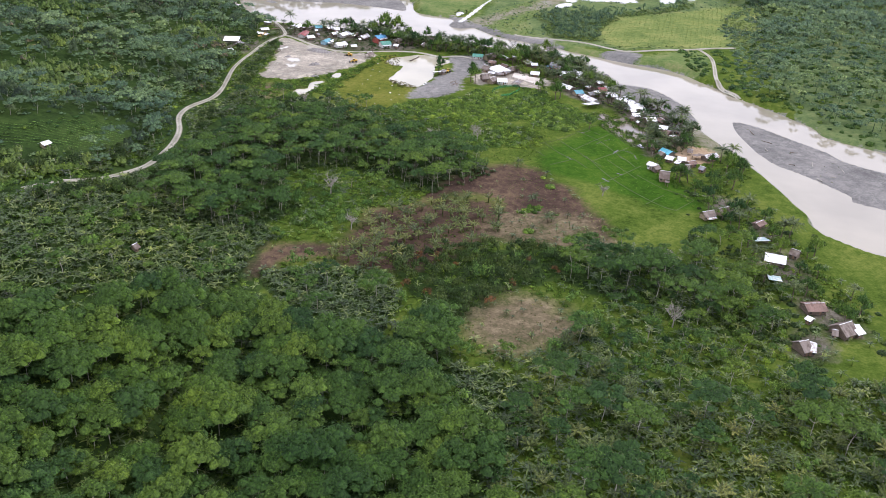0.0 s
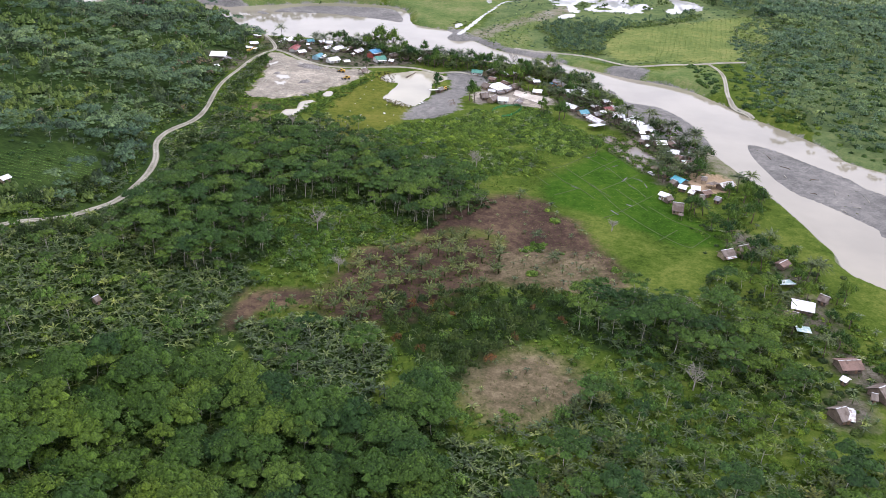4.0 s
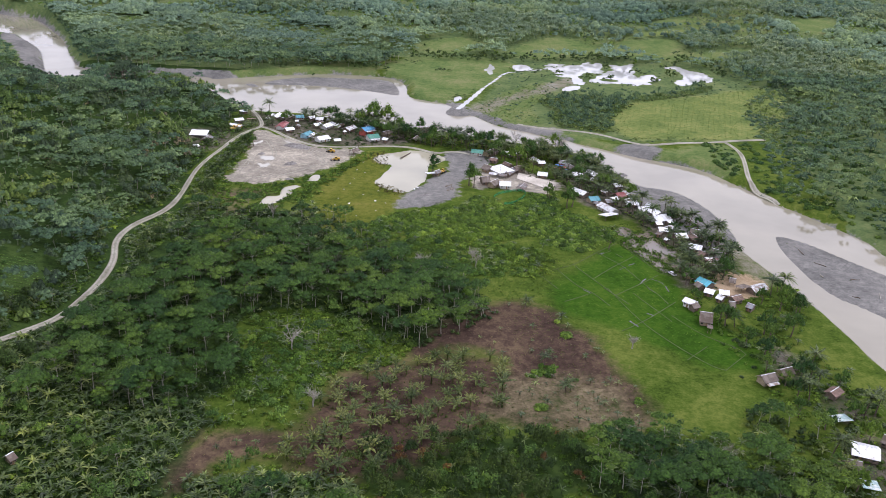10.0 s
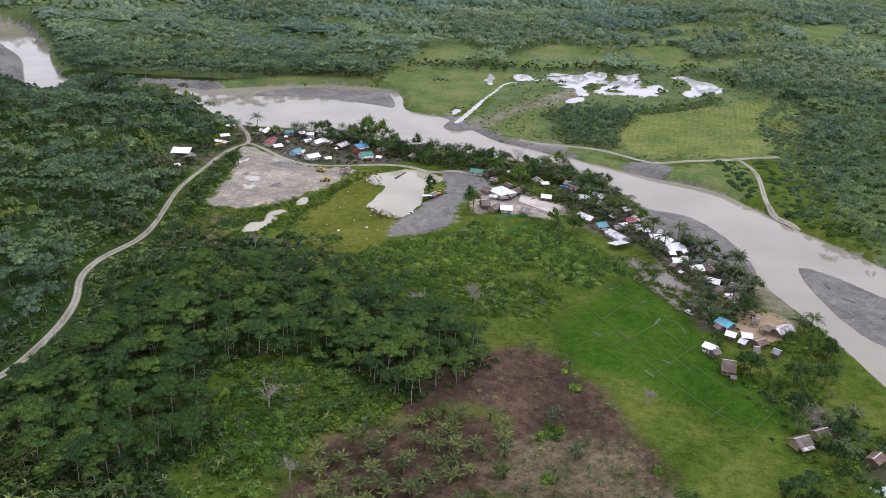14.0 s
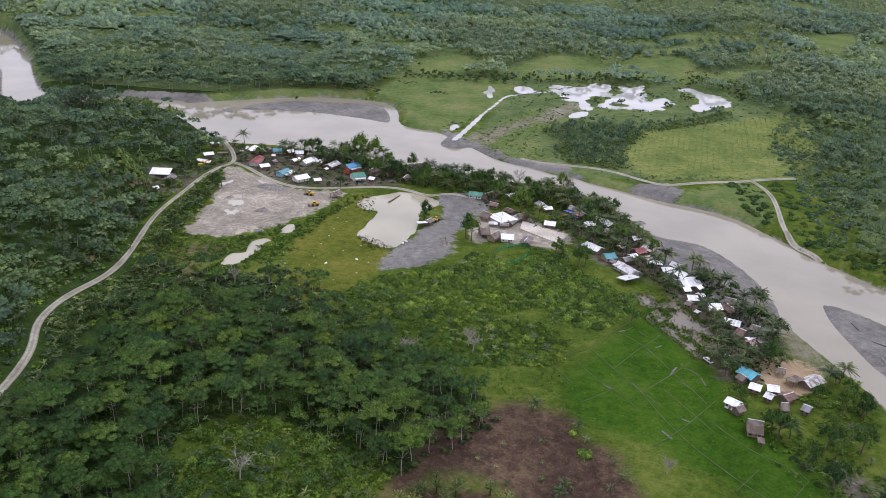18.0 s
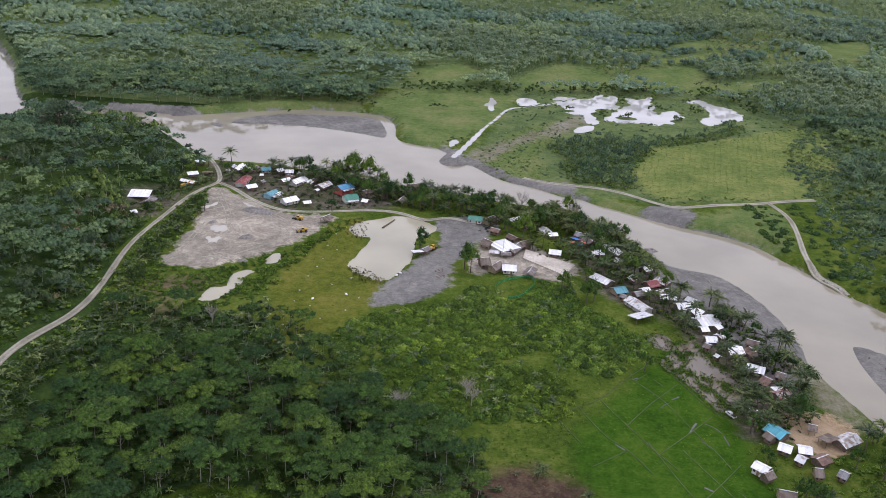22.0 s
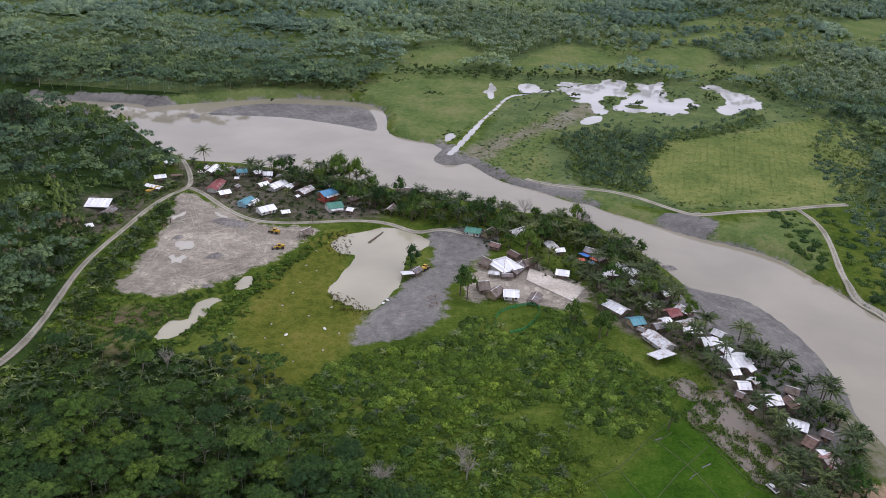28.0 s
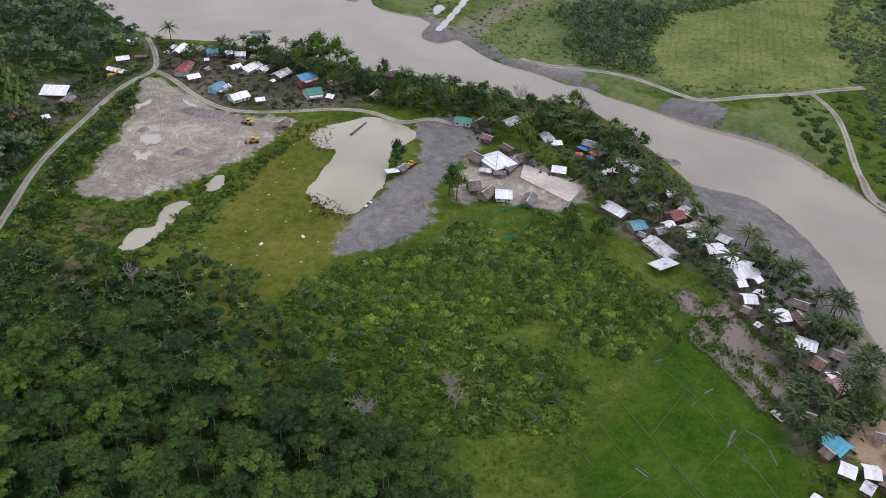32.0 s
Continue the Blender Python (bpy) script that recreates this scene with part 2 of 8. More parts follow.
SILT = [(109, 634), (123, 632), (138, 625), (150, 600), (155, 575), (154, 555), (148, 538), (140, 530), (136, 546), (132, 559), (125, 583), (117, 599), (107, 616)]
GRAVEL_NORTH = [(-337, 882), (-314, 880), (-291, 887), (-238, 887), (-214, 876), (-213, 865), (-239, 844), (-249, 806), (-265, 796), (-312, 849)]
CREEK = [(-15, 801), (-10, 820), (-4, 844), (1, 865), (9, 896), (18, 926), (27, 958), (41, 973), (57, 984), (76, 1000), (76, 993), (58, 980), (42, 969), (29, 956), (20, 924), (11, 894), (4, 863), (-1, 842), (-7, 818), (-12, 800)]
LAGOON = [(74, 993), (83, 1000), (92, 1011), (100, 1016), (112, 1024), (119, 1038), (124, 1044), (126, 1030), (133, 1042), (138, 1039), (136, 1019), (131, 1002), (134, 992), (126, 981), (120, 984), (112, 979), (107, 963), (104, 951), (107, 936), (108, 928), (103, 923), (97, 924), (97, 941), (94, 952), (86, 954), (81, 963), (80, 975)]
LAGOON_EAST = [(206, 1034), (215, 1044), (223, 1048), (227, 1035), (232, 1025), (239, 1020), (245, 1013), (246, 992), (242, 970), (231, 972), (222, 957), (217, 949), (208, 946), (202, 950), (204, 960), (217, 984), (220, 1004), (218, 1019), (214, 1027)]
LAGOON_PUDDLE = [(81, 891), (86, 901), (95, 916), (98, 913), (98, 902), (92, 892), (85, 889)]
PASTURE_PUDDLE = [(13, 999), (16, 990), (17, 975), (14, 966), (16, 952), (14, 945), (11, 963), (8, 968), (13, 980)]
PASTURE_POOL = [(38, 994), (42, 1004), (49, 1006), (54, 999), (55, 988), (48, 977), (40, 979)]
PASTURE = [(-93, 940), (-77, 1010), (-22, 1025), (19, 1024), (39, 1001), (28, 946), (8, 882), (-8, 847), (-19, 829), (-37, 830), (-56, 841), (-62, 873), (-79, 909)]
YELLOW_FIELD = [(146, 861), (198, 887), (254, 930), (299, 954), (299, 915), (271, 823), (233, 758), (193, 741), (155, 738), (125, 737), (113, 765), (115, 798)]
FAR_FIELD_A = [(34, 1063), (90, 1145), (137, 1108), (145, 1071), (87, 1043), (38, 1037)]
FAR_FIELD_B = [(149, 1094), (196, 1156), (242, 1162), (247, 1100), (323, 1140), (308, 1101), (232, 1060), (154, 1070)]
FAR_FIELD_C = [(202, 1188), (286, 1258), (287, 1234), (205, 1173)]
FAR_FIELD_D = [(-69, 1072), (-26, 1116), (9, 1083), (-10, 1053), (-53, 1030)]
FAR_FIELD_E = [(438, 1325), (505, 1360), (460, 1251), (421, 1260)]
FAR_FIELD_F = [(232, 1280), (308, 1346), (317, 1304), (253, 1257)]
EAST_MEADOW = [(138, 703), (189, 730), (197, 714), (193, 682), (180, 657), (168, 663), (152, 678), (132, 690)]
BANK_MEADOW = [(59, 750), (92, 737), (116, 709), (110, 699), (77, 726), (53, 739)]
FORK_MEADOW = [(-1, 800), (18, 851), (54, 903), (77, 916), (64, 860), (49, 822), (56, 776), (46, 754), (21, 768)]
YARD = [(-154, 593), (-152, 611), (-154, 636), (-157, 670), (-163, 694), (-156, 704), (-131, 684), (-109, 669), (-83, 668), (-76, 664), (-84, 648), (-88, 633), (-94, 621), (-102, 613), (-112, 602), (-119, 591), (-132, 584), (-148, 584)]
LOT = [(-42, 554), (-39, 580), (-31, 597), (-27, 615), (-18, 627), (-15, 653), (-20, 671), (-7, 682), (14, 682), (16, 661), (6, 643), (-4, 618), (-6, 594), (-10, 579), (-19, 568), (-28, 562)]
HARDPAN = [(3, 604), (7, 639), (33, 647), (41, 638), (61, 620), (50, 601), (32, 600), (17, 604)]
VILLAGE_NORTH = [(-183, 760), (-168, 752), (-137, 752), (-107, 746), (-62, 720), (-43, 699), (-56, 684), (-86, 676), (-110, 674), (-132, 690), (-157, 711), (-164, 714)]
VILLAGE_EAST = [(61, 610), (74, 629), (92, 627), (107, 597), (118, 580), (132, 551), (144, 524), (140, 496), (121, 494), (114, 534), (100, 564), (81, 574)]
SANDY_YARD = [(132, 496), (143, 495), (149, 487), (147, 476), (132, 465), (126, 469), (124, 481)]
POND = [(-58, 600), (-55, 621), (-52, 640), (-60, 642), (-66, 650), (-63, 661), (-54, 667), (-43, 675), (-30, 672), (-19, 662), (-22, 652), (-29, 644), (-29, 627), (-30, 613), (-33, 601), (-39, 587), (-47, 590)]
REEDS = [(-71, 649), (-65, 664), (-58, 670), (-57, 652), (-56, 636), (-64, 637)]
REEDS_SOUTH = [(-59, 598), (-52, 599), (-40, 588), (-39, 581), (-48, 581), (-56, 588)]
POOL_A = [(-102, 599), (-101, 605), (-100, 610), (-97, 607), (-96, 602), (-97, 599), (-100, 597)]
POOL_B = [(-120, 552), (-120, 558), (-119, 565), (-115, 565), (-112, 568), (-113, 577), (-112, 584), (-108, 586), (-106, 585), (-109, 580), (-109, 572), (-110, 565), (-113, 557), (-115, 553)]
OLIVE = [(-84, 519), (-91, 568), (-89, 602), (-80, 633), (-71, 663), (-59, 660), (-57, 627), (-58, 599), (-42, 582), (-42, 554), (-53, 534), (-68, 517)]
PADDY = [(42, 461), (69, 505), (89, 536), (99, 541), (105, 509), (107, 486), (108, 454), (116, 435), (133, 417), (135, 403), (118, 396), (98, 403), (80, 418), (67, 428), (46, 439)]
FLOODED = [(86, 547), (90, 546), (93, 539), (97, 541), (102, 543), (104, 539), (105, 534), (107, 528), (109, 523), (112, 520), (114, 515), (115, 508), (114, 502), (111, 496), (107, 493), (103, 490), (101, 494), (99, 499), (96, 505), (93, 512), (91, 516), (88, 519), (87, 524), (89, 529), (93, 534), (93, 537), (90, 540), (87, 542)]
BROWN = [(-26, 385), (-12, 411), (9, 439), (24, 445), (39, 442), (48, 424), (59, 417), (60, 406), (66, 387), (74, 369), (69, 355), (55, 350), (35, 350), (19, 353), (10, 356), (18, 376), (16, 395), (-2, 399), (-15, 389), (-25, 375), (-43, 368), (-42, 378)]
BROWN_WEST = [(-86, 302), (-88, 319), (-85, 330), (-71, 335), (-52, 337), (-25, 347), (-22, 339), (-34, 326), (-51, 328), (-66, 322), (-76, 314)]
BROWN_SOUTH = [(5, 281), (21, 301), (36, 299), (50, 283), (50, 273), (36, 266), (21, 257), (10, 263)]
HILL_FIELD = [(-251, 368), (-218, 385), (-204, 409), (-185, 427), (-171, 402), (-178, 380), (-196, 368), (-236, 343)]
HILL_YARD = [(-206, 678), (-186, 706), (-178, 730), (-166, 723), (-171, 699), (-175, 670), (-181, 646), (-192, 647)]
MAIN_ROAD = [(-187, 322), (-180, 337), (-168, 351), (-161, 368), (-156, 383), (-156, 410), (-161, 443), (-169, 464), (-171, 493)] + [(-167, 532), (-172, 574), (-176, 610), (-174, 648), (-172, 679), (-167, 699), (-161, 713), (-166, 731), (-173, 746), (-180, 758)]
VILLAGE_ROAD = [(-160, 712), (-148, 704), (-130, 685), (-111, 672), (-82, 674), (-62, 681), (-41, 681), (-25, 671), (-12, 679), (5, 672)]
FAR_ROAD = [(36, 766), (53, 757), (81, 755), (103, 744), (123, 726), (133, 720), (155, 726), (195, 738), (230, 751)]
FAR_BRANCH = [(195, 738), (200, 713), (196, 683), (190, 652), (190, 632), (197, 617)] + [(203, 596)] + [(207, 590), (218, 568)]

# ---- stands of plants ----
WOOD_BELT = [(-142, 345), (-145, 370), (-143, 405), (-146, 436), (-136, 477), (-115, 502), (-74, 486), (-38, 471), (-5, 463), (15, 437)] + [(9, 423), (-16, 398), (-28, 404), (-62, 423), (-88, 420), (-94, 399), (-79, 369), (-93, 349), (-109, 334), (-124, 327)]
WOOD_YARD = [(-154, 520), (-154, 553), (-131, 535), (-117, 545), (-100, 535), (-81, 529), (-71, 508), (-69, 484), (-53, 480), (-32, 483), (-19, 463), (-128, 450), (-155, 500)]
WOOD_SOUTH = [(-160, 211), (-139, 233), (-126, 249), (-109, 267), (-94, 269), (-64, 265), (-38, 254), (-5, 277), (1, 258), (-3, 239), (6, 219), (18, 192), (15, 169), (-48, 154), (-112, 136)]
WOOD_EAST = [(44, 330), (63, 348), (83, 337), (99, 329), (114, 316), (114, 304), (125, 294)] + [(122, 280), (109, 282), (89, 287), (78, 304), (58, 304), (46, 314)]
ORCHARD = [(-34, 326), (-18, 336), (12, 340), (46, 344)] + [(42, 316), (20, 303), (7, 279), (-13, 287), (-23, 305)]
BANANA_WEST = [(-205, 276), (-182, 314), (-171, 338), (-151, 371), (-120, 348), (-97, 353), (-84, 339), (-90, 318), (-88, 292), (-112, 271), (-133, 255), (-143, 238), (-169, 219)]
BANANA_MID = [(-82, 306), (-38, 314), (-22, 292), (-23, 272), (1, 249), (20, 245), (30, 235), (22, 204), (5, 222), (-8, 267), (-40, 264), (-62, 276)]
PALM_GROVE = [(-45, 369), (-24, 383), (-2, 394), (18, 389), (21, 367), (11, 349), (0, 337), (-17, 319), (-41, 313), (-55, 322)]
SOUTH_SCRUB = [(50, 276), (63, 251), (83, 239), (112, 245), (147, 254), (170, 250), (137, 184), (18, 173), (19, 210), (27, 241), (10, 260), (26, 256)]
BUSH_MASS = [(-52, 531), (-38, 550), (-2, 568), (4, 584), (47, 597), (59, 573), (73, 558), (83, 539), (63, 509), (44, 516), (37, 530), (12, 513), (-21, 520), (-42, 523)]
BUSH_BELT = [(-90, 409), (-62, 425), (-28, 409), (-19, 404), (-26, 384), (-44, 375), (-51, 367), (-66, 350), (-81, 355), (-81, 370)]
BUSH_CENTRE = [(-52, 531), (-21, 520), (12, 513), (40, 509), (46, 489), (33, 474), (-40, 466), (-53, 498)]
BUSH_WEST = [(-158, 560), (-152, 589), (-131, 582), (-118, 588), (-107, 599), (-93, 618), (-81, 639), (-75, 661), (-67, 658), (-79, 627), (-87, 596), (-93, 570), (-105, 549), (-124, 544), (-136, 542)]
ROADSIDE = [(-158, 527), (-166, 566), (-171, 605), (-169, 643), (-164, 691), (-154, 667), (-152, 633), (-152, 608), (-153, 589), (-156, 556), (-152, 527)]
FAR_SCRUB = [(57, 848), (94, 874), (127, 871), (142, 854), (114, 790), (111, 755), (87, 751), (61, 777), (69, 821)]
FAR_HEDGE = [(145, 878), (184, 902), (232, 948), (232, 930), (198, 889), (146, 860)]
STRIP_NORTH = [(-138, 746), (-94, 752), (-42, 720), (-6, 713), (30, 702), (67, 695), (90, 652), (82, 634), (54, 655), (23, 675), (-7, 680), (-42, 690), (-87, 714), (-131, 733)]
STRIP_EAST = [(64, 671), (92, 643), (108, 593), (124, 582), (137, 556), (143, 525), (138, 490), (124, 475), (107, 478), (114, 517), (104, 541), (96, 568), (71, 596), (61, 617)]
STRIP_HALL = [(-1, 674), (23, 690), (52, 672), (60, 629), (38, 627), (31, 644), (14, 656)]
STRIP_SOUTH = [(107, 469), (135, 463), (165, 486), (162, 454), (146, 421), (158, 406), (157, 376), (165, 348), (172, 305), (156, 291), (137, 313), (128, 332), (132, 356), (124, 372), (119, 400), (110, 428)]
WEST_SIDE = MAIN_ROAD + [(-230, 800), (-330, 860), (-700, 960), (-700, 200), (-300, 250)]
OPEN_GRASS = [(-34, 488), (8, 548), (54, 532), (92, 556), (95, 539), (45, 468), (45, 424), (59, 417), (66, 388), (73, 368), (58, 348), (98, 352), (142, 377), (134, 404), (148, 394), (152, 358), (141, 333), (37, 328), (21, 441), (-4, 438), (-15, 460)]
PLAIN = [(-1, 794), (14, 880), (33, 968), (82, 1037), (243, 1062), (302, 964), (271, 823), (231, 753), (123, 728), (59, 752)]
HEDGE_NORTH = [(-71, 998), (-53, 1026), (9, 1040), (82, 1049), (159, 1071), (195, 1063), (244, 1069), (276, 1030), (259, 992), (234, 1046), (133, 1037), (29, 1010)]
HUT_YARDS = [(145, 347), (148, 335), (148, 305), (154, 294), (137, 277), (148, 375), (135, 407)]
WORN_TRACK = [(-150, 564), (-139, 571), (-126, 575), (-121, 568), (-130, 560), (-133, 546), (-128, 527), (-134, 532), (-138, 548)]
PASTURE_THICKET = [(-103, 536), (-93, 555), (-78, 539), (-60, 526), (-49, 514), (-39, 502), (-40, 467), (-64, 465), (-77, 497)]
BANK_SOUTH = [(140, 532), (152, 530), (160, 502), (153, 486), (147, 490), (143, 505)]
NORTH_MEADOW = [(-241, 887), (-214, 907), (-172, 937), (-126, 964), (-77, 991), (-65, 978), (-91, 938), (-138, 917), (-186, 895), (-215, 879)]
BANK_NORTH = [(-233, 873), (-220, 898), (-184, 916), (-129, 934), (-88, 941), (-90, 920), (-124, 910), (-158, 901), (-189, 885)]
NET_LINE = [(16.1, 578.6), (15.6, 585.2), (18, 591.8), (22.9, 596), (29.3, 599.6), (34.2, 599.7), (35.6, 594.5), (32.5, 585), (27.4, 577.2), (21.6, 574.4)]
COURT = [(32.7, 637.5), (58.3, 620.2), (51.3, 606.4), (30.7, 625)]

TAN = [(16, 370), (33, 384), (55, 383), (67, 369), (69, 354), (49, 350), (25, 351), (14, 355)]
FILL = [(-223, 302), (-150, 367), (-116, 435), (-36, 424), (-25, 366), (17, 362), (61, 345), (93, 330), (123, 329), (116, 257), (148, 256), (164, 239), (137, 184), (-50, 160), (-119, 140)]
LAGOON_MID = [(114, 941), (120, 959), (125, 968), (131, 976), (136, 990), (144, 1008), (148, 1022), (146, 1034), (153, 1033), (158, 1030), (165, 1037), (172, 1046), (170, 1029), (167, 1012), (169, 999), (164, 974), (167, 973), (177, 990), (185, 990), (187, 976), (186, 964), (178, 958), (174, 941), (167, 938), (157, 933), (150, 937), (140, 937), (124, 933), (120, 935)]
LAGOON_TOP = [(75, 1011), (79, 1022), (87, 1019), (94, 1021), (92, 1011), (83, 1007), (77, 1007)]
CREEK_HIGH = [(-18, 847), (-15, 853), (-12, 848), (-13, 840), (-16, 832), (-18, 834)]
FLOODED_EAST = [(87, 544), (89, 547), (91, 543), (91, 538), (89, 539)]
FAR_GRAVEL = [(109, 712), (128, 726), (139, 710), (139, 697), (123, 683), (113, 693)]
FORK_GRAVEL = [(-11, 808), (6, 800), (26, 772), (50, 762), (70, 758), (70, 745), (80, 730), (62, 738), (46, 749), (26, 760), (8, 782)]
FORK_BARE = [(-8, 796), (6, 831), (21, 850), (51, 884), (77, 927), (99, 958), (101, 933), (84, 898), (54, 869), (27, 836), (10, 797)]
ROADSIDE_SOUTH = [(-152, 359), (-153, 383), (-154, 427), (-164, 458), (-165, 505), (-156, 555), (-144, 541), (-152, 489), (-150, 445), (-143, 418), (-147, 390), (-144, 357)]
ISLETS = [(134, 950), (113, 957), (140, 1006), (170, 989), (205, 989), (179, 950), (225, 950), (84, 965)]
FLOODED_TUFTS = [(96, 531), (96, 527), (95, 534), (94, 520), (97, 516), (91, 518), (102, 506), (99, 508), (109, 510), (110, 507), (105, 501), (105, 497), (106, 495), (89, 525), (100, 534), (103, 514)]
FOREST_FRONT = [(-451, 925), (-351, 894), (-305, 872), (-271, 873), (-239, 891), (-187, 910), (-155, 925), (-129, 937), (-98, 945), (-86, 967), (-76, 1002), (-103, 1010), (-260, 964), (-406, 962)]
FOREST_WEST = [(-370, 878), (-344, 962), (-290, 1009), (-263, 952), (-302, 924), (-340, 892), (-312, 787), (-303, 752)]
TALL_GROUP = [(-289, 754), (-287, 759), (-282, 758), (-276, 756), (-270, 752), (-284, 741), (-280, 749)]

TRACKS = ([(-153, 596), (-128, 598), (-113, 612), (-101, 627), (-93, 637)], [(-152, 664), (-140, 676), (-122, 669), (-107, 658), (-96, 643)], [(-147, 645), (-148, 627), (-148, 608), (-149, 589)], [(-157, 697), (-139, 660), (-133, 634), (-137, 614), (-143, 601)], [(-155, 702), (-128, 674), (-106, 648), (-98, 632)])
FAR_OPEN = [(321, 1399), (416, 1449), (426, 1329), (358, 1185), (311, 1149), (272, 1179), (275, 1267)]
BANANA_FAR = [(118, 1201), (167, 1242), (202, 1221), (197, 1161), (150, 1115), (123, 1130)]
EAST_THICKET = [(244, 863), (348, 1056), (434, 1130), (215, 623), (209, 642), (218, 708), (235, 807)]
LAGOON_BUSHES = [(137, 1029), (171, 1056), (230, 1093), (206, 1025), (225, 947), (256, 1095), (178, 954), (148, 926), (95, 880), (69, 946), (60, 964), (50, 927), (66, 873), (80, 865), (270, 1054), (264, 997)]
WEST_BAR = [(-530, 1020), (-498, 1002), (-456, 955), (-409, 872), (-424, 866), (-474, 942), (-512, 985)]
FOREST_POINT = [(-366, 888), (-410, 942), (-468, 1044), (-545, 1148), (-515, 1155), (-440, 1050), (-385, 948), (-340, 893)]
RIVER_GAP = [(-592, 1050), (-478, 1086), (-373, 879), (-295, 743), (-304, 705), (-319, 641)]
WOOD_HUTS = [(110, 368), (131, 354), (139, 319), (131, 288), (117, 289), (110, 315), (102, 335)]
OLIVE_STONES = [(-77, 584), (-75, 596), (-78, 568), (-69, 620), (-74, 607), (-78, 557), (-78, 546), (-64, 577), (-56, 586), (-49, 564), (-70, 553), (-63, 541), (-78, 533), (-53, 550), (-73, 641), (-75, 625)]
BANK_MUD = [(89, 635), (108, 615), (119, 600), (126, 582), (131, 559), (135, 538), (141, 526), (140, 506), (131, 504), (126, 525), (122, 544), (115, 566), (105, 591), (93, 613), (81, 623)]
LONE_TREES = [(-76, 733), (-66, 732), (0, 606), (32, 649), (-25, 629), (49, 589), (63, 579), (62, 601), (40, 667), (17, 674)]
MID_FILL = [(57, 349), (84, 351), (109, 342), (125, 325), (133, 306), (128, 276), (115, 249), (51, 243), (49, 278), (61, 297), (55, 316)]


# ---- ground: one sheet to the horizon ----
def curve_through(points, closed=True, per=5):
    """A smooth line through the points (Catmull-Rom)."""
    p = np.array(points, float)
    n = len(p)
    out = []
    for i in range(n if closed else n - 1):
        a, b, c, d = (p[(i + k) % n] if closed else p[min(max(i + k, 0), n - 1)] for k in (-1, 0, 1, 2))
        for s in np.arange(per) / per:
            out.append(0.5 * (2 * b + (c - a) * s + (2 * a - 5 * b + 4 * c - d) * s * s + (3 * b - a - 3 * c + d) * s**3))
    if not closed:
        out.append(p[-1])
    return np.array(out)


def side(outline, x, y):
    """Distance to a closed outline, negative inside."""
    p = np.asarray(outline, float)
    x, y = np.asarray(x, float), np.asarray(y, float)
    far = np.full(x.shape, 1e9)
    inside = np.zeros(x.shape, bool)
    box = (x > p[:, 0].min() - 40) & (x < p[:, 0].max() + 40) & (y > p[:, 1].min() - 40) & (y < p[:, 1].max() + 40)
    bx, by = x[box], y[box]
    d2, ins = np.full(bx.shape, 1600.0), np.zeros(bx.shape, bool)
    for a, b in zip(p, np.roll(p, -1, 0)):
        e = b - a
        s = np.clip(((bx - a[0]) * e[0] + (by - a[1]) * e[1]) / (e @ e + 1e-9), 0, 1)
        d2 = np.minimum(d2, (bx - a[0] - s * e[0]) ** 2 + (by - a[1] - s * e[1]) ** 2)
        if a[1] != b[1]:
            ins ^= ((a[1] > by) != (b[1] > by)) & (bx < (b[0] - a[0]) * (by - a[1]) / (b[1] - a[1]) + a[0])
    far[box] = np.sqrt(d2) * np.where(ins, -1, 1)
    return np.where(far > 1e8, 40.0, far)


def line_distance(points, x, y):
    p = np.asarray(points, float)
    d2 = np.full(np.shape(x), 1e9)
    for a, b in zip(p[:-1], p[1:]):
        e = b - a
        s = np.clip(((x - a[0]) * e[0] + (y - a[1]) * e[1]) / (e @ e + 1e-9), 0, 1)
        d2 = np.minimum(d2, (x - a[0] - s * e[0]) ** 2 + (y - a[1] - s * e[1]) ** 2)
    return np.sqrt(d2)


RIVER_LINE, WEST_LINE = curve_through(RIVER, True, 4), curve_through(WEST_RIVER, True, 4)
BARS = [curve_through(b, True, 4) for b in (SANDBAR_NORTH, SANDBAR_ISLET, SANDBAR_SMALL, SANDBAR_EAST, SILT)]
POOLS = [curve_through(b, True, 4) for b in (POND, POOL_A, POOL_B, FLOODED, CREEK, LAGOON, LAGOON_EAST, LAGOON_PUDDLE, PASTURE_PUDDLE, PASTURE_POOL, LAGOON_MID, LAGOON_TOP, CREEK_HIGH, FLOODED_EAST)]
POOL_LEVEL = [float(np.mean(land(p[:, 0], p[:, 1]))) - 0.25 for p in POOLS]
POOL_LEVEL[4] = 1.5
for k in (5, 6, 7, 10, 11):
    POOL_LEVEL[k] = 2.6 + 0.006 * k
ISLET_R = (7, 6, 5, 4, 7, 4, 5, 4)
RIVER_LEVEL = -2.5


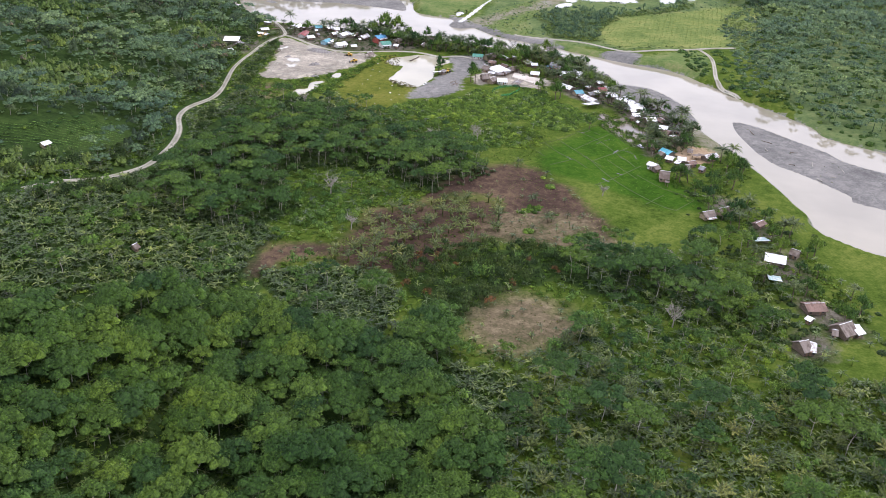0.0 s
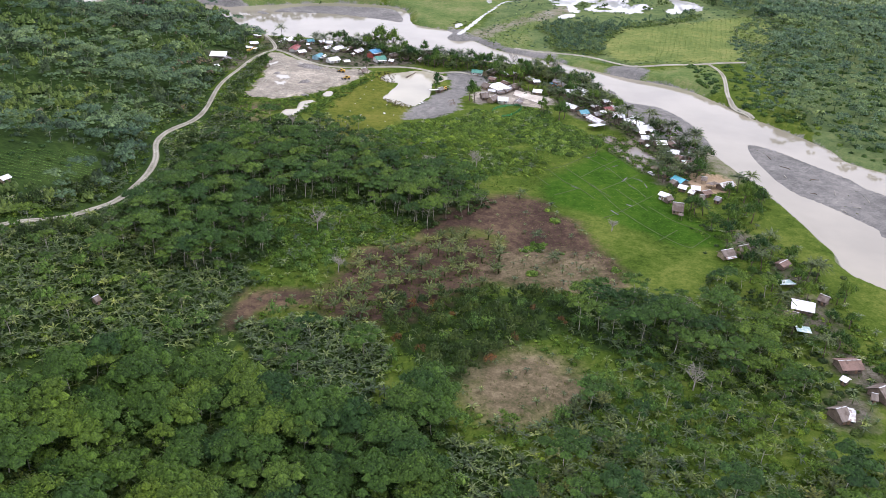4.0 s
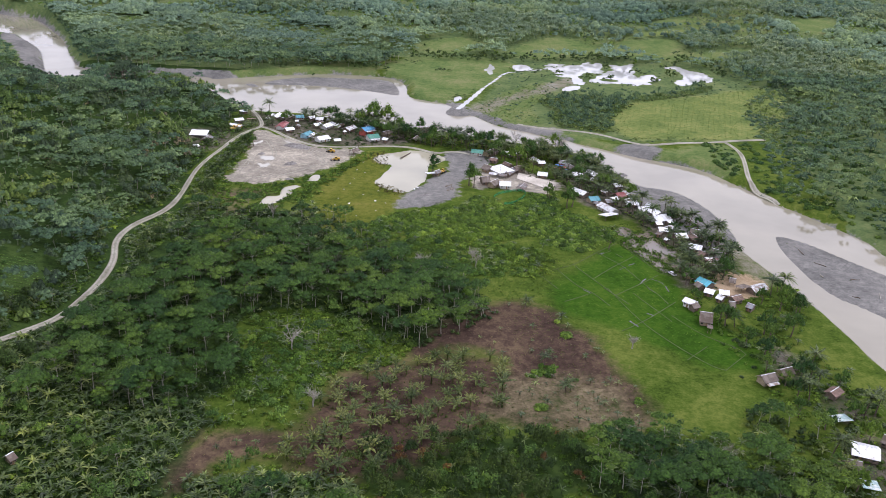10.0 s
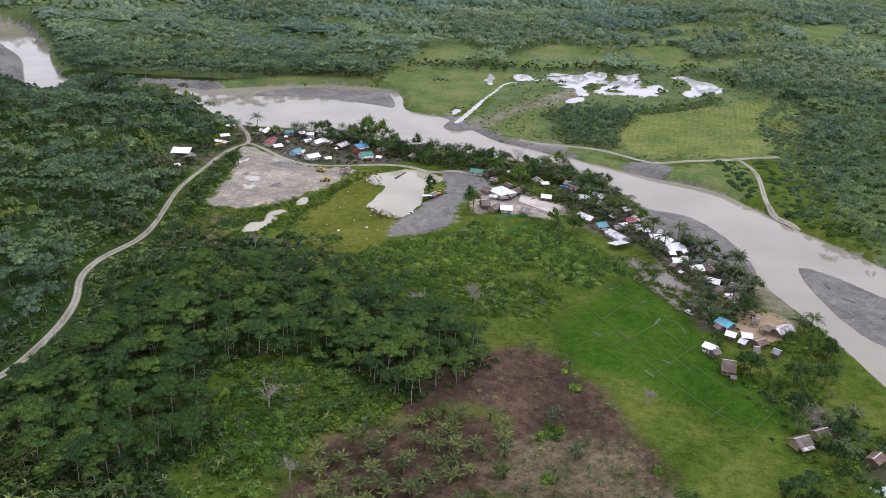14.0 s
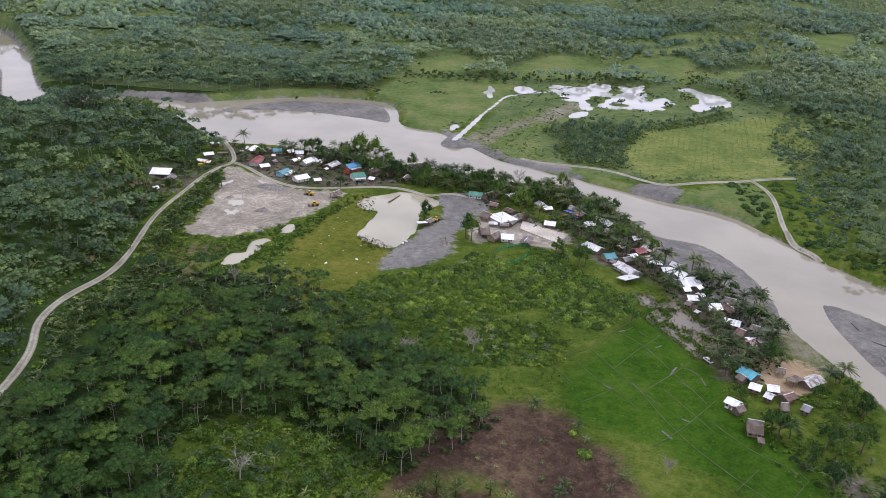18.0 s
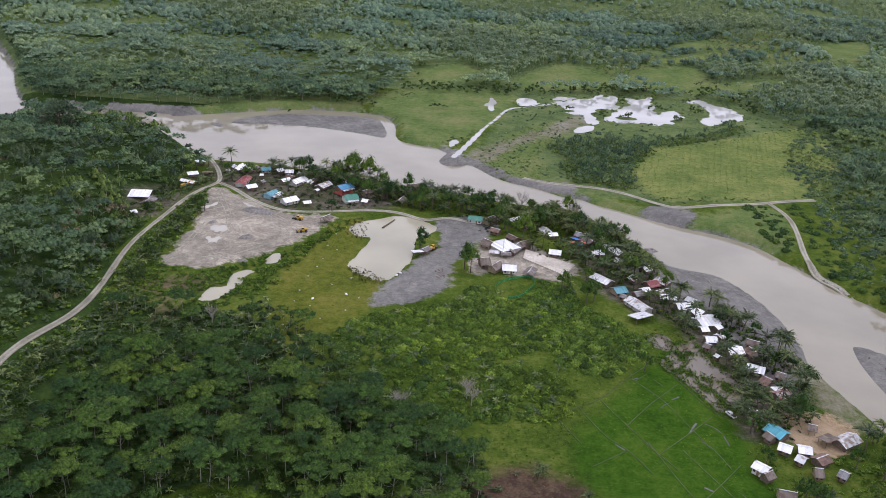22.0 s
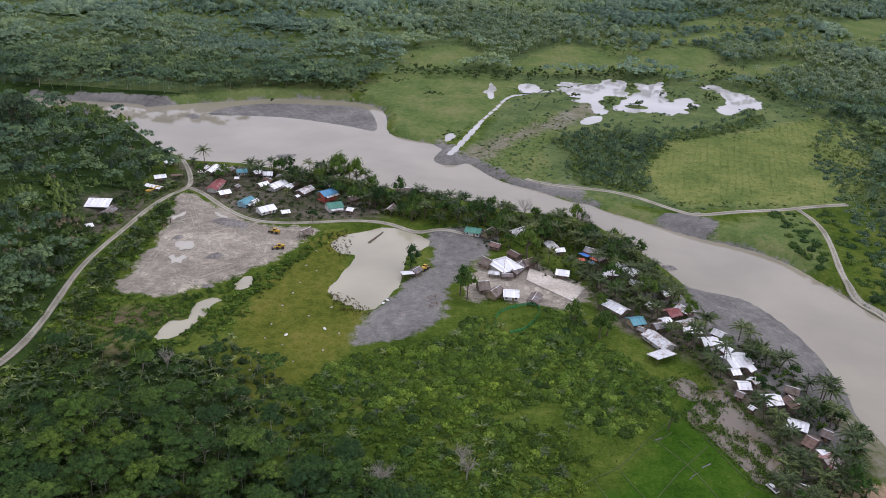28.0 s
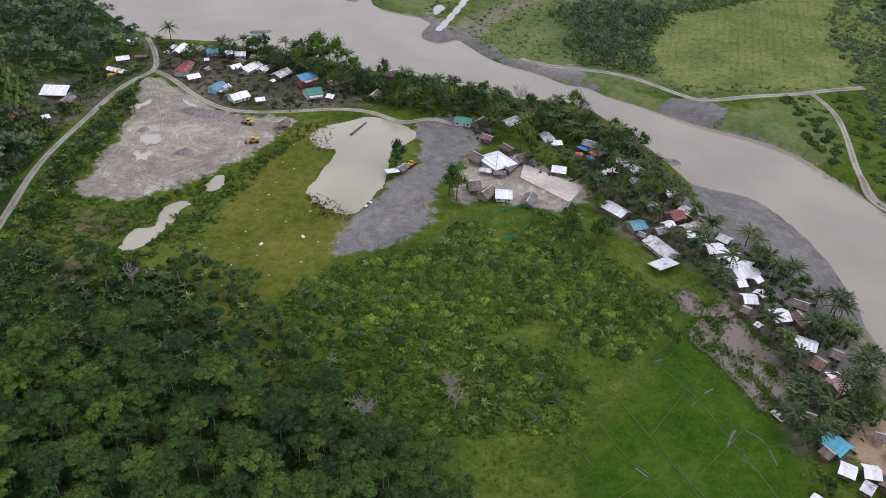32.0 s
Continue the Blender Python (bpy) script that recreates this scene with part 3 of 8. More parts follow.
def ground_height(x, y):
    x, y = np.asarray(x, float), np.asarray(y, float)
    flat = land(x, y)
    saddle = 17 * np.exp(-(((x + 342) / 52) ** 2) - ((y - 764) / 42) ** 2)
    z = np.maximum(flat - saddle, np.minimum(flat, 1.5))
    wet = np.minimum(side(RIVER_LINE, x, y), side(WEST_LINE, x, y))
    bank = step(-3.5, 5.0, wet)
    bed = RIVER_LEVEL - 1.4
    for b in BARS:
        d = side(b, x, y)
        bed = np.where(d < 4, np.maximum(bed, RIVER_LEVEL - 1.4 + 2.1 * step(2.5, -4, d)), bed)
    z = bed * (1 - bank) + z * bank
    ragged = 1.3 * np.sin(x * 0.42 + 1.3 * np.sin(y * 0.23)) + 1.1 * np.sin(y * 0.51 + 1.1 * np.sin(x * 0.31))
    gaps = [side(p, x, y) + ragged * (k in (5, 6, 7, 10, 11)) + 0.6 * (k in (4, 12)) for k, p in enumerate(POOLS)]
    for d, level in zip(gaps, POOL_LEVEL):
        w = step(14, 1.5, d)
        z = z * (1 - w) + np.where(d < 14, np.minimum(np.maximum(z, level + 0.15), level + 1.0), z) * w
    for d, level in zip(gaps, POOL_LEVEL):
        z = np.where(d < 2.5, level + 0.2 - 1.0 * step(2.0, -2.5, d), z)
    for (ix, iy), r in zip(ISLETS, ISLET_R):
        d = np.hypot((x - ix) * 0.75, (y - iy) * 1.1)
        edge = 4
        z = np.where(d < r + edge, z + 1.25 * step(r + edge, r - 2, d) * (z < 3.2), z)
    return z


def lines(inner_lo, inner_hi, stepsize, lo, hi):
    mid = list(np.arange(inner_lo, inner_hi, stepsize))
    up, down, s = [inner_hi], [inner_lo], stepsize
    while up[-1] < hi:
        s *= 1.14
        up.append(up[-1] + s)
    s = stepsize
    while down[-1] > lo:
        s *= 1.14
        down.append(down[-1] - s)
    return np.array(down[:0:-1] + mid + up)


GX, GY = lines(-330, 420, 3.4, -5000, 5000), lines(150, 1060, 3.4, -3000, 6000)
GX = np.concatenate([GX[GX < -690], np.arange(-690, -330, 6.0), GX[GX >= -330]])
GY = np.concatenate([GY[GY <= 1060], np.arange(1066, 1260, 6.0), GY[GY > 1262]])
gx, gy = (a.ravel() for a in np.meshgrid(GX, GY))
gz = ground_height(gx, gy)


def sheet_mesh(name, nx, ny, co):
    me = bpy.data.meshes.new(name)
    i = np.arange((nx - 1) * (ny - 1))
    a = i // (nx - 1) * nx + i % (nx - 1)
    quads = np.stack([a, a + 1, a + nx + 1, a + nx], 1)
    return fill_mesh(me, co, quads)


def fill_mesh(me, co, faces):
    k = faces.shape[1]
    me.vertices.add(len(co))
    me.vertices.foreach_set("co", np.ascontiguousarray(co, np.float32).ravel())
    me.loops.add(faces.size)
    me.loops.foreach_set("vertex_index", np.ascontiguousarray(faces, np.int32).ravel())
    me.polygons.add(len(faces))
    me.polygons.foreach_set("loop_start", np.arange(0, faces.size, k, dtype=np.int32))
    me.update(calc_edges=True)
    me.validate()
    return me


ground_mesh = sheet_mesh("ground", len(GX), len(GY), np.stack([gx, gy, gz], 1))
ground_mesh.polygons.foreach_set("use_smooth", np.ones(len(ground_mesh.polygons), bool))
ground = tagged(new("ground", ground_mesh), "green river flat with fields, gravel and a wooded hill", "ground", kind="structure")


def zone(name, *outlines, extra=None):
    """How far each ground point lies inside the outlines: 0.5 on the edge, a full step over 26 m."""
    d = np.full(gx.shape, 40.0)
    for o in outlines:
        d = np.minimum(d, side(curve_through(o, True, 3), gx, gy))
    if extra is not None:
        d = np.minimum(d, extra)
    ground_mesh.attributes.new(name, "FLOAT", "POINT").data.foreach_set("value", np.clip(0.5 - d / 26, 0, 1).astype(np.float32))


shore = np.minimum(side(RIVER_LINE, gx, gy), side(WEST_LINE, gx, gy)) + 1.2
zone("olive", OLIVE)
zone("paddy", PADDY)
zone("brown", BROWN, BROWN_WEST, PALM_GROVE)
zone("yellow", YELLOW_FIELD, FAR_FIELD_C)
zone("meadow", FAR_FIELD_A, FAR_FIELD_B, FAR_FIELD_D, FAR_FIELD_E, FAR_FIELD_F, FAR_OPEN, BANANA_FAR, PASTURE, EAST_MEADOW, BANK_MEADOW, FORK_MEADOW, NORTH_MEADOW)
zone("gravel", LOT, BANK_MUD, SILT, GRAVEL_NORTH, FAR_GRAVEL, FORK_GRAVEL, WEST_BAR, extra=shore)
zone("sand", SANDY_YARD)
zone("pale", YARD, HARDPAN)
zone("mud", VILLAGE_NORTH, VILLAGE_EAST, STRIP_EAST, HILL_YARD, *[[(x + 8 * math.cos(a), y + 11 * math.sin(a)) for a in (0, 1.05, 2.1, 3.14, 4.2, 5.2)] for x, y in HUT_YARDS])
zone("bare", FORK_BARE, BANK_SOUTH)
zone("tan", TAN, BROWN_SOUTH, WORN_TRACK)
# Ground below the stands is darkened so gaps between plants read as shade.
zone("grove_shade", WOOD_BELT, WOOD_YARD, WOOD_SOUTH, WOOD_EAST, ORCHARD, BANANA_WEST, BANANA_MID,
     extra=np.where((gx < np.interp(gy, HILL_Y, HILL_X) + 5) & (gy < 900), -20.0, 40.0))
zone("wild", PLAIN, extra=np.where((gy > 1010) | (gx > 240 + 0.1 * (gy - 700)) & (gy > 480) | (gy > 900) & (gx < -100), -20.0, 40.0))


def ground_material():
    m, nodes, links, b = node_material("ground", 0.95)
    place = world_place(nodes)
    fine = noise_node(nodes, links, 0.9, 6.0, place)
    tuft = noise_node(nodes, links, 0.22, 7.0, place)
    wide = noise_node(nodes, links, 0.035, 4.0, place)
    fine.inputs["Roughness"].default_value = 0.7
    tuft.inputs["Roughness"].default_value = 0.68
    patch = noise_node(nodes, links, 0.075, 4.0, place)
    b.inputs["Specular IOR Level"].default_value = 0.02
    edge = math_node(nodes, links, "MULTIPLY_ADD", tuft.outputs[0], 0.5, math_node(nodes, links, "MULTIPLY_ADD", patch.outputs[0], 0.6, -0.55))

    def tone(lo, mid, hi):
        mixed = math_node(nodes, links, "MULTIPLY_ADD", fine.outputs[0], 0.3, math_node(nodes, links, "MULTIPLY_ADD", wide.outputs[0], 0.32, math_node(nodes, links, "MULTIPLY", tuft.outputs[0], 0.38)))
        return ramp_node(nodes, links, mixed, [(0.4, lo), (0.49, mid), (0.6, hi)]).outputs[0]

    # wheel tracks and washed silt over the bare gravel
    swirl = noise_node(nodes, links, 0.035, 7.0, place)
    swirl.inputs["Distortion"].default_value = 2.2
    tracks = ramp_node(nodes, links, swirl.outputs[0], [(0.34, (0.7, 0.69, 0.69)), (0.43, (1.0, 0.96, 0.91)), (0.47, (0.78, 0.75, 0.72)), (0.5, (1.1, 1.08, 1.04)), (0.53, (0.8, 0.78, 0.76)), (0.57, (1.4, 1.36, 1.28)), (0.62, (0.9, 0.88, 0.85)), (0.68, (1.15, 1.1, 1.02))]).outputs[0]
    colour = tone((0.03, 0.054, 0.008), (0.062, 0.097, 0.014), (0.122, 0.145, 0.03))
    for name, tones in (
        ("wild", ((0.055, 0.085, 0.034), (0.09, 0.13, 0.047), (0.15, 0.175, 0.07))),
        ("grove_shade", ((0.016, 0.028, 0.009), (0.028, 0.052, 0.013), (0.05, 0.08, 0.02))),
        ("meadow", ((0.068, 0.112, 0.034), (0.108, 0.15, 0.046), (0.182, 0.188, 0.08))),
        ("yellow", ((0.075, 0.115, 0.034), (0.13, 0.168, 0.047), (0.21, 0.222, 0.075))),
        ("olive", ((0.055, 0.075, 0.012), (0.10, 0.118, 0.018), (0.16, 0.15, 0.035))),
        ("paddy", ((0.022, 0.056, 0.006), (0.035, 0.083, 0.008), (0.066, 0.115, 0.014))),
        ("brown", ((0.036, 0.023, 0.019), (0.066, 0.043, 0.032), (0.135, 0.096, 0.058))),
        ("tan", ((0.045, 0.055, 0.02), (0.115, 0.092, 0.055), (0.21, 0.17, 0.105))),
        ("mud", ((0.04, 0.06, 0.02), (0.085, 0.078, 0.054), (0.18, 0.16, 0.13))),
        ("bare", ((0.09, 0.12, 0.04), (0.17, 0.16, 0.105), (0.24, 0.23, 0.185))),
        ("sand", ((0.24, 0.17, 0.10), (0.33, 0.245, 0.155), (0.40, 0.31, 0.21))),
        ("gravel", ((0.118, 0.115, 0.109), (0.166, 0.163, 0.154), (0.23, 0.221, 0.205))),
        ("pale", ((0.19, 0.174, 0.146), (0.265, 0.243, 0.204), (0.40, 0.365, 0.305))),
    ):
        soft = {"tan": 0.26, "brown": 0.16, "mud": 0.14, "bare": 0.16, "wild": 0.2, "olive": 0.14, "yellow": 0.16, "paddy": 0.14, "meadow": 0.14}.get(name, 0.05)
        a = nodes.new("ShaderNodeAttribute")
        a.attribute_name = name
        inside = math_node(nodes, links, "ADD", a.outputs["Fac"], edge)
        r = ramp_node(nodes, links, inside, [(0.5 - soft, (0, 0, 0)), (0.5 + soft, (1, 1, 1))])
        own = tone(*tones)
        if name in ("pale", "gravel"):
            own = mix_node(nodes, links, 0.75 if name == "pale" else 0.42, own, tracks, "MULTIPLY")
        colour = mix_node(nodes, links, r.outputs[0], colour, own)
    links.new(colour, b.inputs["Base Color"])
    bump_node(nodes, links, b, tuft.outputs[0], 0.5, 0.5)
    return m


ground_mesh.materials.append(ground_material())


def water_material(name, colour, rough):
    m, nodes, links, b = node_material(name, rough)
    place = world_place(nodes)
    wide = noise_node(nodes, links, 0.02, 4.0, place)
    r = ramp_node(nodes, links, wide.outputs[0], [(0.35, tuple(v * 0.88 for v in colour)), (0.65, tuple(v * 1.1 for v in colour))])
    links.new(r.outputs[0], b.inputs["Base Color"])
    b.inputs["IOR"].default_value = 1.48
    rip = noise_node(nodes, links, 0.7, 3.0, place)
    bump_node(nodes, links, b, rip.outputs[0], 0.05, 0.1)
    return m


RIVER_WATER = water_material("river_water", (0.272, 0.246, 0.185), 0.06)
POOL_WATER = water_material("pool_water", (0.35, 0.325, 0.235), 0.06)
FIELD_WATER = water_material("field_water", (0.17, 0.14, 0.105), 0.1)
SILT_WATER = water_material("silt_water", (0.46, 0.435, 0.36), 0.08)
# Base colour lightened to stand for more of the sky's white reflection.
SKY_PALE_WATER = water_material("lagoon_water", (0.43, 0.425, 0.405), 0.03)


def water_sheet(name, outline, level, material, label):
    """A flat water surface a little wider than its bed; the banks cut its edge."""
    p = np.asarray(outline, float)
    me = bpy.data.meshes.new(name)
    bm = bmesh.new()
    f = bm.faces.new([bm.verts.new((x, y, level)) for x, y in p])
    bmesh.ops.triangulate(bm, faces=[f])
    bm.normal_update()
    if sum(q.normal.z for q in bm.faces) < 0:
        bmesh.ops.reverse_faces(bm, faces=bm.faces)
    bm.to_mesh(me)
    bm.free()
    me.materials.append(material)
    return tagged(new(name, me), label, "water", kind="structure")


def widened(p, by):
    """The outline moved outwards."""
    e = np.roll(p, -1, 0) - np.roll(p, 1, 0)
    n = np.stack([e[:, 1], -e[:, 0]], 1) / (np.linalg.norm(e, axis=1)[:, None] + 1e-9)
    area = (p[:, 0] * np.roll(p[:, 1], -1) - np.roll(p[:, 0], -1) * p[:, 1]).sum()
    return p + n * by * (1 if area > 0 else -1)


water_sheet("water_river", widened(RIVER_LINE, 3.0), RIVER_LEVEL, RIVER_WATER, "wide silty grey-brown river bending round the flat")
water_sheet("water_river_west", widened(WEST_LINE, 3.0), RIVER_LEVEL - 0.01, RIVER_WATER, "silty river reach behind the wooded hill")
for pool, level, name, mat, label in zip(POOLS, POOL_LEVEL, ("pond", "pool", "pool", "flooded_field", "creek", "lagoon", "lagoon", "puddle", "puddle", "puddle", "lagoon", "lagoon", "creek", "flooded_field"),
                                         [POOL_WATER] * 3 + [FIELD_WATER] + [SKY_PALE_WATER] * 9 + [FIELD_WATER],
                                         ("murky beige fish pond with reeds beside a gravel lot", "small pale muddy pool in the scrub", "winding pale muddy pool in the scrub", "flooded rice plot with muddy water",
                                          "narrow creek joining the river", "shallow lagoon that mirrors the sky", "shallow lagoon arm with reed islets", "puddle beside the lagoon", "crooked puddle in the pasture", "pool in the pasture", "shallow lagoon with reed islets", "narrow lagoon arm", "creek between the lagoon and the river", "flooded rice plot with muddy water")):
    water_sheet("water_" + name, widened(pool, 0.7 if name == "creek" else 4.0), level, mat, label)


def ribbon(name, points, width, material, label, lift=0.12, category="road"):
    """A road that follows the land, its middle slightly crowned."""
    p = curve_through(points, False, 9)
    if len(p) > 30:
        for _ in range(12):
            p[1:-1] = (p[:-2] + 2 * p[1:-1] + p[2:]) / 4
    d = np.gradient(p, axis=0)
    n = np.stack([-d[:, 1], d[:, 0]], 1) / np.linalg.norm(d, axis=1)[:, None]
    faces = []
    rng = np.random.default_rng(5)
    cross = (-0.5, -0.38, -0.22, 0, 0.22, 0.38, 0.5)
    w = width * np.convolve(rng.uniform(0.85, 1.15, len(p) + 4), np.full(5, 0.2), "valid")
    q = np.stack([p + n * (c * w)[:, None] for c in cross], 1).reshape(-1, 2)
    z = ground_height(q[:, 0], q[:, 1]).reshape(-1, 7)
    z = np.maximum(z, z[:, 3:4]) + lift - 0.35 * (np.abs(np.array(cross)) == 0.5)
    co = np.concatenate([q, z.reshape(-1, 1)], 1)
    k = len(cross)
    for i in range(len(p) - 1):
        for j in range(k - 1):
            a = i * k + j
            faces.append((a, a + k, a + k + 1, a + 1))
    me = fill_mesh(bpy.data.meshes.new(name), co, np.array(faces)[:, ::-1])
    me.attributes.new("across", "FLOAT", "POINT").data.foreach_set("value", np.tile(np.abs(cross), len(p)).astype(np.float32))
    me.materials.append(material)
    return tagged(new(name, me), label, category, kind="structure")


def road_material():
    m, nodes, links, b = node_material("dirt_road", 0.95)
    place = world_place(nodes)
    fine, wide = noise_node(nodes, links, 1.2, 6.0, place), noise_node(nodes, links, 0.08, 4.0, place)
    a = ramp_node(nodes, links, fine.outputs[0], [(0.3, (0.26, 0.245, 0.21)), (0.7, (0.42, 0.40, 0.35))])
    s = ramp_node(nodes, links, wide.outputs[0], [(0.35, (0.72, 0.70, 0.66)), (0.65, (1.05, 1.05, 1.03))])
    lane = nodes.new("ShaderNodeAttribute")
    lane.attribute_name = "across"
    grassy = math_node(nodes, links, "ADD", lane.outputs["Fac"], math_node(nodes, links, "MULTIPLY_ADD", wide.outputs[0], 0.5, -0.25))
    ruts = ramp_node(nodes, links, grassy, [(0.0, (0.7, 0.72, 0.62)), (0.14, (0.82, 0.82, 0.76)), (0.24, (1.08, 1.07, 1.05)), (0.36, (1.0, 0.98, 0.94)), (0.5, (0.55, 0.58, 0.42))])
    worn = mix_node(nodes, links, 1.0, a.outputs[0], s.outputs[0], "MULTIPLY")
    links.new(mix_node(nodes, links, 1.0, worn, ruts.outputs[0], "MULTIPLY"), b.inputs["Base Color"])
    bump_node(nodes, links, b, fine.outputs[0], 0.4, 0.2)
    return m


ROAD = road_material()
ribbon("road_main", MAIN_ROAD, 3.3, ROAD, "winding pale gravel road along the foot of the hill", 0.25)
ribbon("road_village", VILLAGE_ROAD, 3.8, ROAD, "dirt road past the pond and the village houses")
ribbon("road_far", FAR_ROAD, 4.8, ROAD, "dirt road across the far river bank")
ribbon("road_branch", FAR_BRANCH, 3.8, ROAD, "dirt track down to the far river bank")
for t in TRACKS:
    for gap in (-1.1, 1.1):
        ribbon("wheel_track", [(x + gap, y + gap * 0.6) for x, y in t], 0.7, ROAD, "pale wheel track pressed into the gravel", 0.05, "wheel track")


# ---- building helpers ----
def part(name, bm, material, parent, label="", m=None):
    """Links a bmesh as one mesh object under a thing or a part."""
    me = bpy.data.meshes.new(name)
    bm.to_mesh(me)
    bm.free()
    me.materials.append(material)
    ob = new(name, me)
    ob.parent = parent
    if m is not None:
        ob.matrix_basis = m
    if label:
        ob["label"] = label
    return ob


def box(bm, size, at, bevel=0.0, turn=None):
    made = bmesh.ops.create_cube(bm, size=1.0)["verts"]
    m = Matrix.Translation(at) @ (turn if turn is not None else Matrix()) @ Matrix.Diagonal((*size, 1))
    bmesh.ops.transform(bm, matrix=m, verts=made)
    if bevel:
        edges = list({e for v in made for e in v.link_edges})
        bmesh.ops.bevel(bm, geom=edges, offset=bevel, segments=1, affect="EDGES")
    return bm


def cylinder(bm, r1, r2, depth, at, sides=10, turn=None):
    m = Matrix.Translation(at) @ (turn if turn is not None else Matrix())
    bmesh.ops.create_cone(bm, cap_ends=True, segments=sides, radius1=r1, radius2=r2, depth=depth, matrix=m)
    return bm


def on_ground(x, y):
    return float(ground_height(np.array([x]), np.array([y]))[0])


def roof_material(name, colour, rough=0.5, metal=0.0, rust=0.3, rust_colour=(0.20, 0.11, 0.07), pitch=18.0, thatch=False):
    """Corrugated sheets (or thatch): ribs down the slope, sheet-to-sheet differences, stains and rust."""
    m, nodes, links, b = node_material(name, rough, metal)
    co = nodes.new("ShaderNodeTexCoord").outputs["Object"]
    own = nodes.new("ShaderNodeObjectInfo")
    shift = nodes.new("ShaderNodeVectorMath")
    shift.operation = "ADD"
    links.new(co, shift.inputs[0])
    links.new(own.outputs["Location"], shift.inputs[1])
    stain = noise_node(nodes, links, 0.55, 6.0, shift.outputs[0])
    fine = noise_node(nodes, links, 6.0 if not thatch else 14.0, 4.0, shift.outputs[0])
    split = nodes.new("ShaderNodeSeparateXYZ")
    links.new(co, split.inputs[0])
    sheet = nodes.new("ShaderNodeTexWhiteNoise")
    sheet.noise_dimensions = "1D"
    links.new(math_node(nodes, links, "FLOOR", math_node(nodes, links, "MULTIPLY_ADD", split.outputs[0], 1.2, math_node(nodes, links, "MULTIPLY", own.outputs["Random"], 50.0))), sheet.inputs["W"])
    tint = ramp_node(nodes, links, sheet.outputs["Value"], [(0.0, tuple(v * 0.78 for v in colour)), (1.0, tuple(min(1, v * 1.12) for v in colour))])
    lvl = math_node(nodes, links, "ADD", math_node(nodes, links, "MULTIPLY", fine.outputs[0], 0.25), math_node(nodes, links, "MULTIPLY_ADD", own.outputs["Random"], 0.16, stain.outputs[0]))
    mask = ramp_node(nodes, links, lvl, [(0.86 - rust * 0.5, (0, 0, 0)), (1.0 - rust * 0.5, (1, 1, 1))])
    links.new(mix_node(nodes, links, mask.outputs[0], tint.outputs[0], rust_colour), b.inputs["Base Color"])
    rib = math_node(nodes, links, "SINE", math_node(nodes, links, "MULTIPLY", split.outputs[0], pitch))
    bump_node(nodes, links, b, fine.outputs[0] if thatch else rib, 0.5, 0.06)
    return m


ROOFS = {
    "zinc": roof_material("roof_zinc", (0.93, 0.94, 0.96), 0.35, 0.0, 0.04, (0.42, 0.36, 0.30)),
    "silver": roof_material("roof_silver", (0.66, 0.67, 0.68), 0.45, 0.0, 0.28, (0.28, 0.2, 0.15)),
    "slate": roof_material("roof_grey", (0.22, 0.22, 0.23), 0.6, 0.1, 0.45, (0.14, 0.10, 0.08)),
    "rust": roof_material("roof_rust", (0.21, 0.13, 0.10), 0.75, 0.0, 0.5, (0.13, 0.08, 0.06)),
    "thatch": roof_material("roof_thatch", (0.20, 0.165, 0.14), 0.95, 0.0, 0.4, (0.12, 0.09, 0.07), thatch=True),
    "blue": roof_material("roof_blue", (0.09, 0.30, 0.50), 0.45, 0.0, 0.15, (0.2, 0.25, 0.3)),
    "cyan": roof_material("roof_cyan", (0.10, 0.42, 0.52), 0.45, 0.0, 0.08, (0.5, 0.55, 0.55)),
    "teal": roof_material("roof_teal", (0.10, 0.30, 0.36), 0.5, 0.0, 0.15, (0.2, 0.25, 0.28)),
    "green": roof_material("roof_green", (0.06, 0.24, 0.17), 0.5, 0.0, 0.12, (0.12, 0.2, 0.16)),
    "red": roof_material("roof_red", (0.27, 0.06, 0.06), 0.6, 0.0, 0.3, (0.35, 0.18, 0.16)),
    "stripe": roof_material("roof_patched_red", (0.34, 0.12, 0.11), 0.6, 0.0, 0.42, (0.55, 0.50, 0.47)),
    "bluetarp": roof_material("tarp_blue", (0.06, 0.22, 0.58), 0.4, 0.0, 0.02, (0.2, 0.3, 0.5), 2.0),
    "redtarp": roof_material("tarp_orange", (0.62, 0.12, 0.07), 0.45, 0.0, 0.02, (0.4, 0.2, 0.2), 2.0),
    "greentarp": roof_material("tarp_green", (0.30, 0.44, 0.42), 0.45, 0.0, 0.35, (0.6, 0.62, 0.6), 2.0),
}
ROOF_WORDS = {"zinc": "shiny pale zinc sheet", "silver": "weathered grey zinc sheet", "slate": "dark grey sheet", "rust": "rusted brown sheet", "thatch": "brown palm thatch",
              "blue": "blue painted sheet", "cyan": "bright cyan painted sheet", "teal": "teal painted sheet", "green": "green painted sheet", "red": "dull red painted sheet",
              "stripe": "red and white patched sheet", "bluetarp": "blue tarpaulin", "redtarp": "orange tarpaulin", "greentarp": "pale green tarpaulin"}
